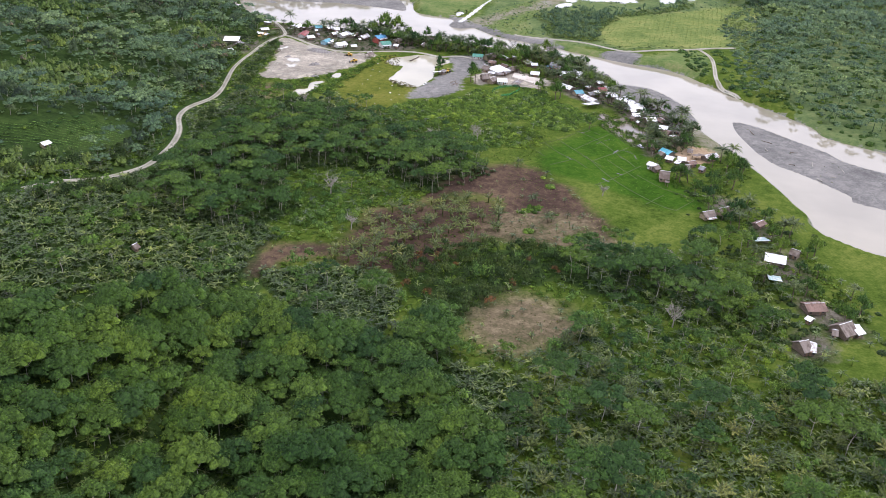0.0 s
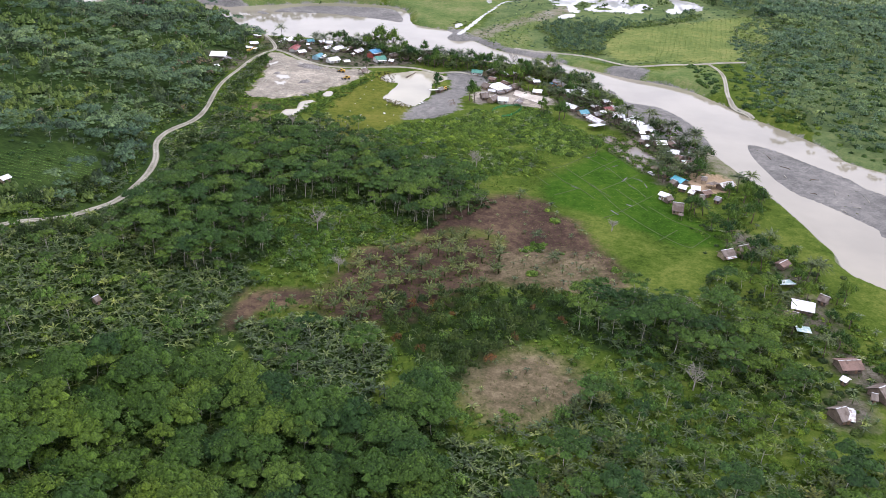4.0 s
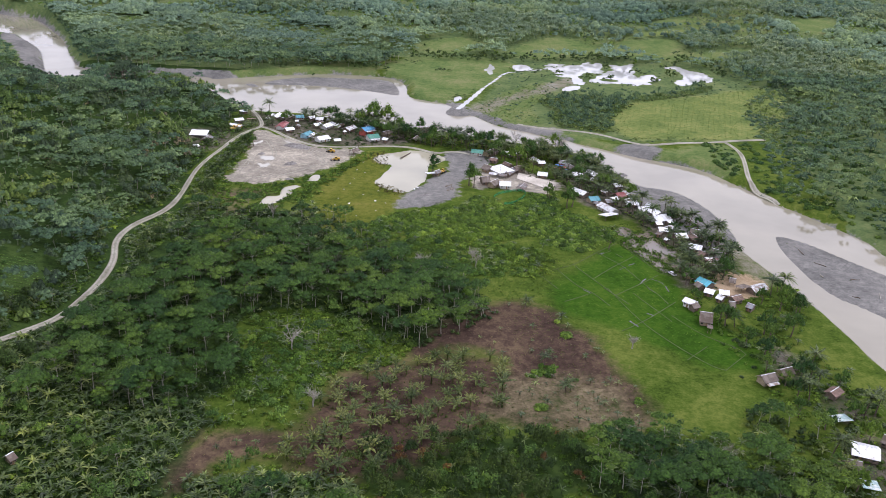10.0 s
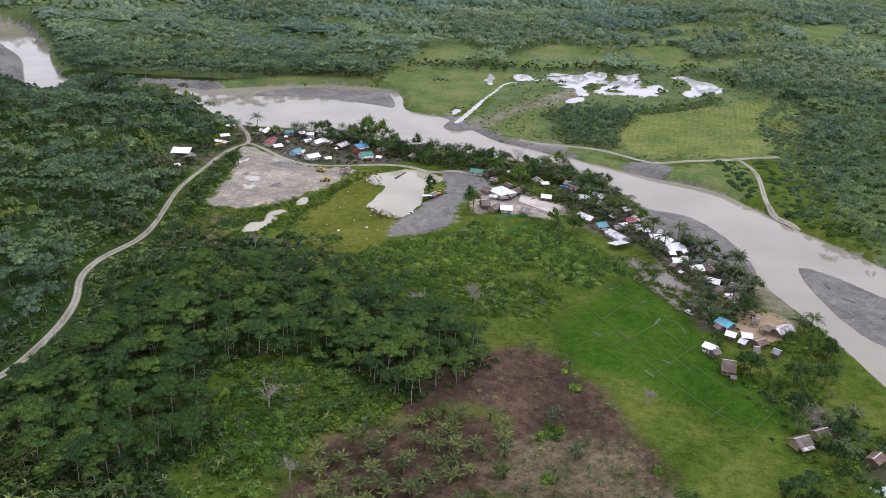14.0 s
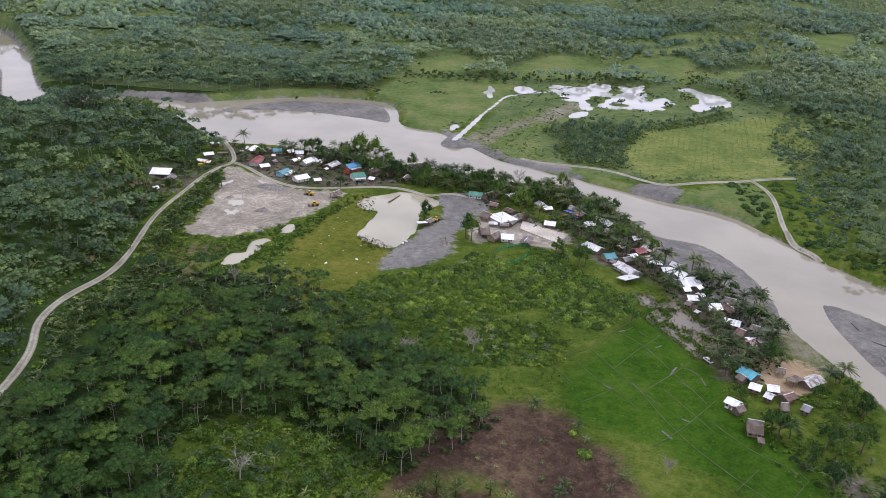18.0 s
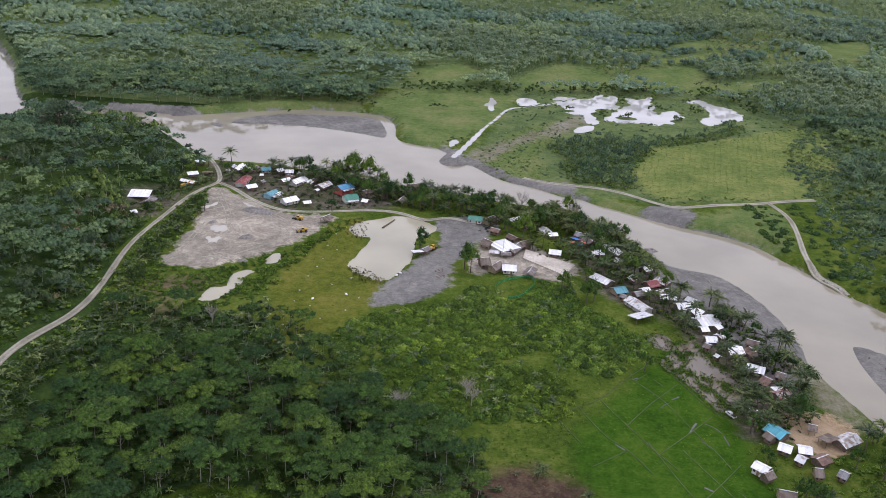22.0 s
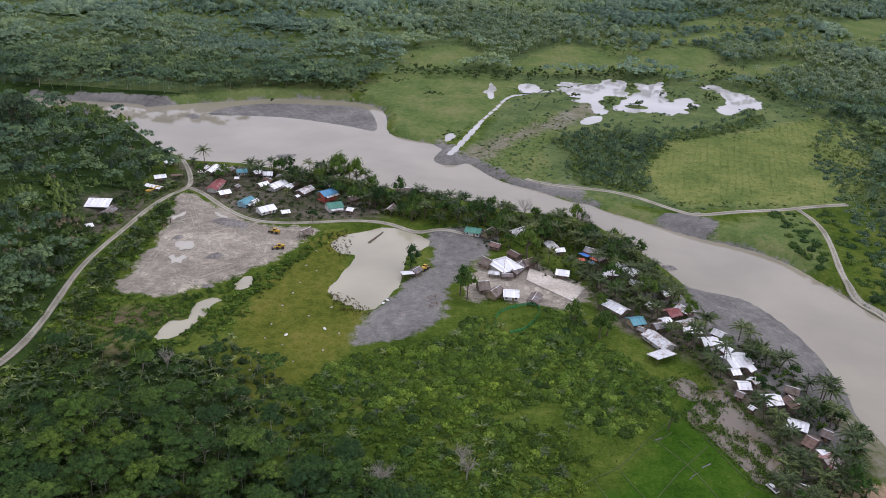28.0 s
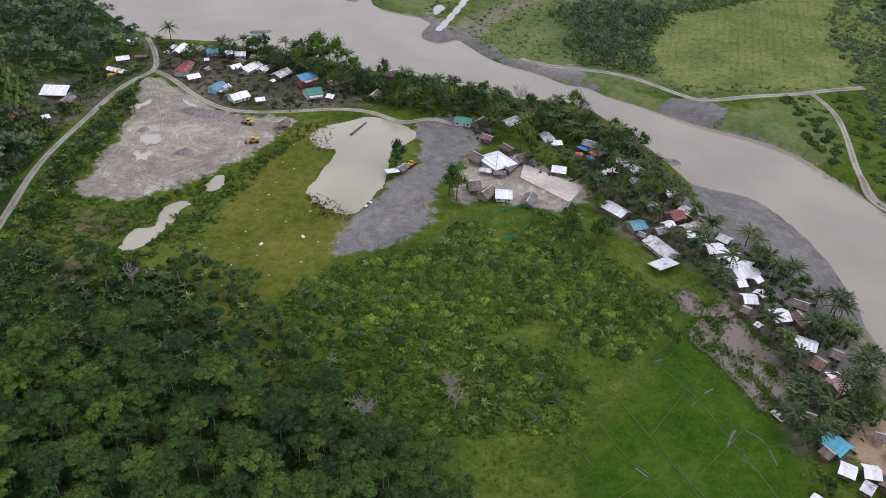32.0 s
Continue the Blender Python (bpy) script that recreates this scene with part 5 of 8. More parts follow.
def feather(rng, radius, height, base, sprays, per, size, flat=0.42, sides=6, rings=1, stretch=0.25, spray=(0.26, 0.42)):
    """A light spreading crown: flat leafy sprays in uneven tiers, with gaps and a ragged rim."""
    a = np.arange(sprays) * 2.4 + rng.uniform(-0.45, 0.45, sprays)
    r = radius * 0.8 * np.sqrt((np.arange(sprays) + 0.5) / sprays) * rng.uniform(0.8, 1.15, sprays)
    oval, spin = 1 + rng.uniform(-stretch, stretch), rng.uniform(0, 3.14)
    x, y = r * np.cos(a) * oval, r * np.sin(a) / oval
    x, y = x * math.cos(spin) - y * math.sin(spin), x * math.sin(spin) + y * math.cos(spin)
    c = np.stack([x, y, base + height * np.sqrt(np.clip(1 - (r / radius) ** 2, 0.02, 1)) * rng.uniform(0.75, 1.1, sprays)], 1)
    sr = radius * rng.uniform(*spray, sprays)
    parts = [dome(c[k], sr[k] * 0.74, sr[k] * 0.74 * flat, rng, sides, rings) for k in range(sprays)]
    n = sprays * per
    k = np.repeat(np.arange(sprays), per)
    t, q = rng.uniform(0, 6.283, n), np.sqrt(rng.random(n))
    out = np.stack([np.cos(t) * q, np.sin(t) * q, np.zeros(n)], 1)
    p = c[k] + out * (sr[k] * rng.uniform(0.85, 1.2, n))[:, None]
    p[:, 2] += sr[k] * flat * (1 - q**2) * rng.uniform(0.5, 1.15, n) + rng.normal(size=n) * 0.12 * sr[k] * flat
    parts.append(leaf_cards(p, out * 0.55 + rng.normal(size=(n, 3)) * 0.28 + np.array([0, 0, 0.9]), size * rng.uniform(0.55, 1.35, n), rng))
    return joined(parts)


def tube(path, radii, sides=6):
    path, radii = np.asarray(path, float), np.asarray(radii, float)
    d = np.gradient(path, axis=0)
    d /= np.linalg.norm(d, axis=1)[:, None] + 1e-9
    x = np.cross(d, np.where(np.abs(d[:, :1]) < 0.9, [[1.0, 0, 0]], [[0, 1.0, 0]]))
    x /= np.linalg.norm(x, axis=1)[:, None]
    y = np.cross(d, x)
    a = np.arange(sides) * 2 * np.pi / sides
    v = (path[:, None] + radii[:, None, None] * (np.cos(a)[None, :, None] * x[:, None] + np.sin(a)[None, :, None] * y[:, None])).reshape(-1, 3)
    i, j = np.meshgrid(np.arange(len(path) - 1), np.arange(sides), indexing="ij")
    q = np.stack([i * sides + j, i * sides + (j + 1) % sides, (i + 1) * sides + (j + 1) % sides, (i + 1) * sides + j], -1).reshape(-1, 4)
    return v, q


def joined(pieces):
    v, q, n = [], [], 0
    for a, b in pieces:
        v.append(a), q.append(b + n)
        n += len(a)
    return np.concatenate(v), np.concatenate(q)


def trunk(rng, height, radius, limbs=4, reach=3.0, sides=6, lean=0.06):
    top = np.array([rng.normal() * lean * height, rng.normal() * lean * height, height])
    f = np.linspace(0, 1, 5)[:, None]
    bend = np.sin(f * np.pi) * rng.normal(size=3) * 0.03 * height * np.array([1, 1, 0])
    line = f * top + bend - np.array([0, 0, 0.4]) * (1 - f)
    parts = [tube(line, radius * (1.15 - 0.75 * f[:, 0]), sides)]
    for k in range(limbs):
        s = line[3] * 0.6 + line[4] * 0.4 if k % 2 else line[2] * 0.4 + line[3] * 0.6
        a = k * 2 * np.pi / limbs + rng.uniform(-0.5, 0.5)
        e = s + np.array([np.cos(a) * reach, np.sin(a) * reach, reach * rng.uniform(0.5, 0.85)])
        m = (s + e) / 2 + np.array([0, 0, -0.08 * reach])
        parts.append(tube([s, m, e], [radius * 0.36, radius * 0.24, radius * 0.1], 4))
    return joined(parts)


def scattered(outline, spacing, rng, keep=1.0):
    """Uneven places over an outline, about the given distance apart."""
    p = curve_through(outline, True, 3)
    lo, hi = p.min(0), p.max(0)
    x, y = np.meshgrid(np.arange(lo[0], hi[0], spacing), np.arange(lo[1], hi[1], spacing))
    x, y = x.ravel() + rng.uniform(-0.48, 0.48, x.size) * spacing, y.ravel() + rng.uniform(-0.48, 0.48, y.size) * spacing
    ok = (side(p, x, y) < 0) & (rng.random(x.size) < keep)
    return np.stack([x[ok], y[ok]], 1)


ROAD_LINES = [(curve_through(r, False, 3), w) for r, w in ((MAIN_ROAD, 3.4), (VILLAGE_ROAD, 4.0), (FAR_ROAD, 4.5), (FAR_BRANCH, 4.0))]
BARE = [curve_through(o, True, 3) for o in (YARD, LOT, HARDPAN)]
HOUSE_PLACES = np.array(HOUSES)


def clear(p, room=2.0, house_room=5.0, bare=True):
    """Leaves out places on roads, in water, in houses and on bare yards."""
    x, y = p[:, 0], p[:, 1]
    ok = (side(RIVER_LINE, x, y) > room + 2) & (side(WEST_LINE, x, y) > room + 2)
    for line, w in ROAD_LINES:
        ok &= line_distance(line, x, y) > w + room * 0.5
    for o in POOLS:
        ok &= side(o, x, y) > room
    if bare:
        for o in BARE:
            ok &= side(o, x, y) > room * 0.6
    if house_room:
        i = np.where(ok)[0]
        d = ((p[i][:, None] - HOUSE_PLACES[None]) ** 2).sum(-1).min(1)
        ok[i[d < house_room**2]] = False
    return p[ok]


def planted(name, templates, places, scale, material, label, category, rng, sink=0.0, tilt=0.0):
    """Many plants that nobody could count, as one object: turned, sized and set on the ground."""
    if len(places) == 0:
        return None
    z = ground_height(places[:, 0], places[:, 1]) - sink
    kind = rng.integers(0, len(templates), len(places))
    sizes = rng.uniform(*scale, len(places))
    turn = rng.uniform(0, 2 * np.pi, len(places))
    V, Q, T, n = [], [], [], 0
    hue = rng.random(len(places))
    for k, (tv, tq) in enumerate(templates):
        i = np.where(kind == k)[0]
        if len(i) == 0:
            continue
        c, s = np.cos(turn[i])[:, None], np.sin(turn[i])[:, None]
        x = (c * tv[None, :, 0] - s * tv[None, :, 1]) * sizes[i][:, None] + places[i, 0][:, None]
        y = (s * tv[None, :, 0] + c * tv[None, :, 1]) * sizes[i][:, None] + places[i, 1][:, None]
        h = tv[None, :, 2] * (sizes[i] * rng.uniform(0.85, 1.15, len(i)))[:, None] + z[i][:, None]
        V.append(np.stack([x, y, h], -1).reshape(-1, 3))
        Q.append((tq[None] + (np.arange(len(i)) * len(tv))[:, None, None]).reshape(-1, 4) + n)
        T.append(np.repeat(hue[i], len(tv)))
        n += len(i) * len(tv)
    me = fill_mesh(bpy.data.meshes.new(name), np.concatenate(V), np.concatenate(Q))
    me.polygons.foreach_set("use_smooth", np.ones(len(me.polygons), bool))
    me.attributes.new("tone", "FLOAT", "POINT").data.foreach_set("value", np.concatenate(T).astype(np.float32))
    me.materials.append(material)
    return tagged(new(name, me), label, category, kind="stuff")


def beside(line, lo, hi, count, rng):
    """Places along a line, between two distances from it, on both sides."""
    p = curve_through(line, False, 8)
    d = np.gradient(p, axis=0)
    n = np.stack([-d[:, 1], d[:, 0]], 1) / np.linalg.norm(d, axis=1)[:, None]
    i = rng.integers(0, len(p), count)
    return p[i] + n[i] * (rng.uniform(lo, hi, count) * rng.choice([-1, 1], count))[:, None] + rng.normal(size=(count, 2))


def mesh_of(name, vq, material):
    me = fill_mesh(bpy.data.meshes.new(name), *vq)
    me.polygons.foreach_set("use_smooth", np.ones(len(me.polygons), bool))
    me.materials.append(material)
    return me


def tree_template(name, trunk_vq, crown_vq, bark, leaf, label, category, group):
    root = new(name)
    for n, vq, mat in (("trunk", trunk_vq, bark), ("crown", crown_vq, leaf)):
        ob = new(n, mesh_of(n, vq, mat))
        ob.parent = root
    return tagged(root, label, category, group)


def copies(templates, places, scale, rng):
    """Places copies of the templates; each template itself stands at the first places."""
    z = ground_height(places[:, 0], places[:, 1])
    used = {k for k, t in enumerate(templates) if t.location.length > 0}
    for i, (x, y) in enumerate(places):
        s = rng.uniform(*scale)
        k = int(rng.integers(0, len(templates))) if i >= len(templates) or used and i not in used and len(used) == len(templates) else i % len(templates)
        m = Matrix.LocRotScale((x, y, z[i]), Euler((0, 0, rng.uniform(0, 6.28))), (s, s, s * rng.uniform(0.9, 1.12)))
        if k in used:
            copy_thing(templates[k], m @ Matrix.Diagonal([1 / q for q in templates[k].scale] + [1]))
        else:
            templates[k].matrix_basis = m
            used.add(k)


def frond(length, width, droop, lift, leaflets, rng):
    """A feathered palm frond: leaflets in pairs along an arching rib."""
    f = np.linspace(0.08, 1, leaflets)
    rib = np.stack([f * length * np.cos(lift), 0 * f, f * length * np.sin(lift) - droop * f**2.2 * length], 1)
    v, q = [], []
    w = width * np.sin(np.clip(f * 0.95 + 0.12, 0, 1) * np.pi) ** 0.6
    gap = length / leaflets * 0.62
    for s in (-1, 1):
        for i in range(leaflets):
            a = rib[i]
            t = a + np.array([0.45 * w[i], s * w[i], -0.35 * w[i] * rng.uniform(0.5, 1.5)])
            v += [a + [-gap, 0, 0], a + [gap, 0, 0.02], t + [gap * 0.4, 0, 0], t + [-gap * 0.3, 0, 0]]
    v = np.array(v)
    q = np.arange(len(v)).reshape(-1, 4)
    rv, rq = tube(rib[:: max(1, leaflets // 4)], np.full(len(rib[:: max(1, leaflets // 4)]), 0.06), 3)
    return joined([(v, q), (rv, rq)])


def turned(vq, a, at=(0, 0, 0)):
    v, q = vq
    c, s = math.cos(a), math.sin(a)
    return np.stack([c * v[:, 0] - s * v[:, 1], s * v[:, 0] + c * v[:, 1], v[:, 2]], 1) + np.array(at), q


def palm_crown(rng, at, fronds=17, length=4.3, leaflets=8, lift=(-0.15, 1.15), width=0.5):
    return joined([turned(frond(length * rng.uniform(0.85, 1.1), width, rng.uniform(0.22, 0.5), rng.uniform(*lift), leaflets, rng), k * 2.4 + rng.uniform(-0.2, 0.2), at) for k in range(fronds)])


def palm(rng, height, fronds=17, length=4.3, leaflets=8):
    f = np.linspace(0, 1, 7)[:, None]
    lean = np.array([rng.normal() * 0.1, rng.normal() * 0.1, 0]) * height
    line = f * np.array([0, 0, height]) + f**1.6 * lean - np.array([0, 0, 0.3]) * (1 - f)
    return tube(line, 0.24 - 0.1 * f[:, 0], 6), palm_crown(rng, line[-1], fronds, length, leaflets)


def banana(rng, leaves=8, length=2.7, height=1.7):
    """A banana plant: long broad blades that rise from the stem and bend over at their tips."""
    out = []
    for k in range(leaves):
        f = np.linspace(0, 1, 4)
        up = rng.uniform(0.15, 1.15)
        l = length * rng.uniform(0.75, 1.15)
        rib = np.stack([f * l * math.cos(up), 0 * f, height + f * l * math.sin(up) - 0.42 * l * f**2.4], 1)
        w = 0.25 * np.array([0.25, 1.0, 0.9, 0.1])
        v, q = [], []
        for s in (-1, 1):
            b = len(v)
            for i in range(4):
                v += [rib[i], rib[i] + [0, s * w[i], 0.12 - 0.3 * w[i] * rng.uniform(0.2, 1.5)]]
            q += [[b + 2 * i, b + 2 * i + 2, b + 2 * i + 3, b + 2 * i + 1][:: s] for i in range(3)]
        out.append(turned((np.array(v), np.array(q)), k * 2.4 + rng.uniform(-0.3, 0.3)))
    out.append(tube([[0, 0, -0.3], [0, 0, height]], [0.16, 0.1], 4))
    return joined(out)


# templates
BUSHES = [crown(RNG, 2.1, 1.2, -0.3, 3, 30, 0.48, 0.6, 0.5, 5, 1, 0.75) for _ in range(6)]
WEEDS = [crown(RNG, 1.1, 0.7, -0.1, 4, 10, 0.42, 0.9, 0.4, 0) for _ in range(5)]
BANANAS = [banana(RNG) for _ in range(6)]
WOOD_CROWNS = [feather(RNG, r, h, b, n, 26, 0.56) for r, h, b, n in ((7.4, 2.6, 8.2, 17), (6.4, 2.2, 9.0, 15), (5.6, 2.6, 8.0, 14), (6.8, 3.0, 7.4, 16), (4.8, 3.4, 6.0, 12), (4.2, 3.8, 5.4, 11), (5.2, 4.0, 5.0, 13), (3.8, 4.4, 4.6, 10))]
WOOD_TRUNKS = [trunk(RNG, 8.8, 0.13, 7, 3.0, 5) for _ in range(4)] + [trunk(RNG, 6.6, 0.13, 5, 2.4, 5) for _ in range(4)]
WOOD_ROUND = [feather(RNG, r, h, b, n, 24, 0.56, 0.62) for r, h, b, n in ((6.6, 4.6, 4.6, 22), (5.6, 5.0, 4.0, 20), (7.2, 4.4, 5.0, 24), (4.8, 5.2, 3.6, 18), (6.0, 4.0, 5.2, 20))]
HILL_CROWNS = [feather(RNG, r, h, b, n, 9, 0.72, 0.5, 5) for r, h, b, n in ((5.6, 2.6, 6.0, 10), (4.8, 2.8, 5.4, 9), (4.2, 3.4, 4.0, 8), (5.0, 3.8, 3.6, 9), (3.8, 4.2, 3.0, 8), (6.2, 3.0, 6.6, 11), (3.4, 3.6, 2.6, 7))]
HILL_ROUND = [crown(RNG, 4.0, 4.6, 1.6, 5, 60, 0.62, 0.7, 0.85, 5, 1, 0.75, (0.36, 0.55)) for _ in range(5)]
CREEPERS = [crown(RNG, 3.2, 4.0, -0.5, 6, 44, 0.6, 0.85, 0.8, 6, 1, 0.85, (0.32, 0.55)) for _ in range(5)]
FAR_CROWNS = [joined([dome(np.array([0, 0, 3.4]), 3.6, 2.6, RNG, 5, 2), dome(np.array([*RNG.uniform(-3.2, 3.2, 2), 3.0]), 2.4, 2.2, RNG, 5, 1), leaf_cards(RNG.normal(size=(8, 3)) * np.array([2.4, 2.4, 0.6]) + np.array([0, 0, 5.2]), RNG.normal(size=(8, 3)) * 0.6 + np.array([0, 0, 1.0]), 1.1, RNG)]) for _ in range(9)]
FAR_SPREADING = [feather(RNG, r, 2.2, b, 5, 4, 1.0, 0.55, 4, 1, 0.25, (0.36, 0.55)) for r, b in ((4.6, 5.4), (5.4, 6.0), (4.0, 4.4), (5.0, 4.8), (3.6, 3.8))]
SCRUB = [umbrella(RNG, 2.8, 2.1, -0.2, 4, 40, 0.6, 7, 2, 5, 1) for _ in range(6)]
FEW_BANANAS = [banana(RNG, 5, 2.6) for _ in range(4)]
LOW_BUSHES = [crown(RNG, 2.4, 1.3, -0.3, 2, 16, 0.6, 0.6, 0.5, 5, 1, 0.8) for _ in range(5)]
FAR_BUSHES = [crown(RNG, 3.4, 3.0, 0.0, 2, 9, 1.4, 0.6, 0.8, 5, 1, 0.75) for _ in range(5)]
ORCHARD_CROWNS = [crown(RNG, 3.4, 4.2, 0.6, 7, 200, 0.55, 0.75, 0.85, 5, 1, 0.6) for _ in range(5)]


def far_palm(rng):
    out = [tube([[0, 0, -0.5], [0, 0, 9]], [0.3, 0.2], 3)]
    for k in range(9):
        l, u = 4.6 * rng.uniform(0.8, 1.1), rng.uniform(-0.1, 0.9)
        a, b = np.array([l * 0.55 * math.cos(u), 0, l * 0.55 * math.sin(u)]), np.array([l, 0, l * math.sin(u) - l * 0.6])
        v = np.array([[0, -0.1, 0], [0, 0.1, 0], a + [0, 0.75, -0.1], a + [0, -0.75, -0.1], a + [0, -0.75, -0.1], a + [0, 0.75, -0.1], b + [0, 0.1, 0], b + [0, -0.1, 0]])
        out.append(turned((v, np.arange(8).reshape(2, 4)), k * 2.4, (0, 0, 9)))
    return joined(out)


FAR_PALMS = [far_palm(RNG) for _ in range(4)]
LOW_PALMS = [joined([palm_crown(RNG, (0, 0, 2.2), 13, 4.6, 10, (0.45, 1.3), 0.42), tube([[0, 0, -0.3], [0, 0, 2.2]], [0.3, 0.2], 5)]) for _ in range(4)]
REED_TUFTS = [joined([(np.array([[x, y, -0.2], [x + 0.12, y, -0.2], [x + 0.3 + RNG.normal() * 0.2, y + RNG.normal() * 0.3, 1.2], [x + 0.2, y, 1.2]]), np.arange(4).reshape(1, 4)) for x, y in RNG.normal(size=(9, 2)) * 0.6]) for _ in range(4)]

# trees that stand as things: the pale-stemmed belt
tree_rng = np.random.default_rng(21)
wood_templates = [tree_template("wood_tree", trunk(tree_rng, 9.0, 0.14, 7, 3.0, 6), feather(tree_rng, r * 0.84, h * 1.1, b, n, 26, 0.54), BARK_PALE, LEAF_WOOD,
                                "tall slender tree with pale trunk and flat feathery green crown", "tree", "woodland trees")
                  for r, h, b, n in ((6.8, 2.4, 8.6, 16), (5.8, 2.2, 9.0, 14), (7.6, 2.8, 8.2, 18), (5.0, 2.8, 8.0, 13), (6.2, 3.2, 7.6, 15), (4.6, 2.6, 8.4, 12), (7.0, 2.6, 8.8, 17))]
belt = clear(scattered(WOOD_BELT, 6.6, tree_rng, 0.95), 2.0, 5)
belt = belt[line_distance(np.array(MAIN_ROAD, float), belt[:, 0], belt[:, 1]) > 7]
tree_rng.shuffle(belt)
copies(wood_templates, belt[:300], (0.6, 1.2), tree_rng)
rest = [belt[300:]]
for outline, gap, k in ((WOOD_SOUTH, 7.8, 0.95), (WOOD_EAST, 8.4, 0.7), (WOOD_HUTS, 9.0, 0.65), (SOUTH_SCRUB, 13.0, 0.6)):
    rest.append(clear(scattered(outline, gap, tree_rng, k), 2.0, 5))
rest = np.concatenate(rest)
for o in (BROWN, BROWN_WEST, BROWN_SOUTH, TAN):
    rest = rest[side(curve_through(o, True, 3), rest[:, 0], rest[:, 1]) > -1]
rest = rest[line_distance(np.array(MAIN_ROAD, float), rest[:, 0], rest[:, 1]) > 7]
south = side(curve_through(WOOD_SOUTH, True, 3), rest[:, 0], rest[:, 1]) < 1
planted("round_crowns", WOOD_ROUND, rest[south], (0.7, 1.35), LEAF_WOOD, "full green crowns of the southern wood", "trees", np.random.default_rng(30))
planted("round_trunks", WOOD_TRUNKS[4:], rest[south], (0.7, 1.35), BARK_PALE, "pale trunks of the southern wood", "trees", np.random.default_rng(30))
rest = rest[~south]
planted("woodland_crowns", WOOD_CROWNS, rest, (0.75, 1.4), LEAF_WOOD, "feathery green crowns of the close wood", "trees", np.random.default_rng(31))
planted("woodland_trunks", WOOD_TRUNKS, rest, (0.75, 1.4), BARK_PALE, "slender pale trunks of the close wood", "trees", np.random.default_rng(31))

orchard = clear(scattered(ORCHARD, 5.2, tree_rng, 0.9), 2, 5)
ruddy = tree_rng.random(len(orchard)) < 0.07
planted("orchard_trees", ORCHARD_CROWNS, orchard[~ruddy], (0.7, 1.3), LEAF_DARK, "dense dark round fruit trees", "trees", np.random.default_rng(32))
planted("ruddy_trees", ORCHARD_CROWNS, orchard[ruddy], (0.5, 0.8), LEAF_RED, "small trees with reddish young leaves", "trees", np.random.default_rng(32))

# the wooded hill to the west
west_line = np.array(WEST_SIDE, float)
hill = scattered([(-560, 200), (-120, 200), (-120, 900), (-560, 900)], 7.1, tree_rng)
keep = (side(west_line, hill[:, 0], hill[:, 1]) < -1) & (hill[:, 0] > -150 - 0.62 * (hill[:, 1] - 20))
for o in (HILL_FIELD, HILL_YARD):
    keep &= side(np.array(o, float), hill[:, 0], hill[:, 1]) > 2
keep &= side(np.array(RIVER_GAP, float), hill[:, 0], hill[:, 1]) > 0
hill = clear(hill[keep], 2, 7)
mixed = np.sin(hill[:, 0] * 0.047 + hill[:, 1] * 0.021) + np.sin(hill[:, 1] * 0.038 - hill[:, 0] * 0.017 + 1.3) + 0.7 * np.sin(hill[:, 0] * 0.11 - hill[:, 1] * 0.09) + tree_rng.normal(size=len(hill)) * 0.45
for lo, hi, shapes, sizes, leaf, label in ((-9, -0.95, CREEPERS, (0.7, 1.5), LEAF_CREEPER, "mounds of light green creeper over the hill's shrubs"),
                                           (-0.95, 0.25, HILL_CROWNS, (0.7, 1.3), LEAF_HILL, "spreading green trees on the hill"),
                                           (0.25, 1.1, HILL_ROUND, (0.7, 1.45), LEAF_HILL_DARK, "dense dark green trees on the hill"),
                                           (1.1, 9, HILL_CROWNS, (0.9, 1.6), LEAF_HILL, "tall spreading trees on the hill")):
    planted("hill_trees", shapes, hill[(mixed > lo) & (mixed <= hi)], sizes, leaf, label, "trees", np.random.default_rng(33))
gully = hill + tree_rng.uniform(2.2, 4.2, hill.shape)
planted("hill_undergrowth", LOW_BUSHES, clear(gully[side(west_line, gully[:, 0], gully[:, 1]) < -2], 2, 7), (0.7, 1.6), LEAF_HILL, "green undergrowth below the hill's trees", "bushes", np.random.default_rng(34))
planted("hill_trunks", WOOD_TRUNKS[4:], hill[::4], (0.6, 0.95), BARK_PALE, "pale trunks on the hill", "trees", np.random.default_rng(34))
planted("hill_banana_plants", FEW_BANANAS, hill[1::3] + 3.5, (0.9, 1.5), LEAF_BANANA, "banana plants between the hill's trees", "banana plants", np.random.default_rng(44))

FIELDS = [curve_through(o, True, 3) for o in (PASTURE, YELLOW_FIELD, FAR_FIELD_A, FAR_FIELD_B, FAR_FIELD_C, FAR_FIELD_D, FAR_FIELD_E, FAR_FIELD_F, EAST_MEADOW, BANK_MEADOW, FORK_MEADOW, GRAVEL_NORTH)]


def off_fields(p, room=3):
    ok = np.ones(len(p), bool)
    for o in FIELDS:
        ok &= side(o, p[:, 0], p[:, 1]) > room
    return p[ok]


def in_view(p):
    return p[np.abs(p[:, 0] - 20) < 120 + 0.60 * (p[:, 1] - 190)]


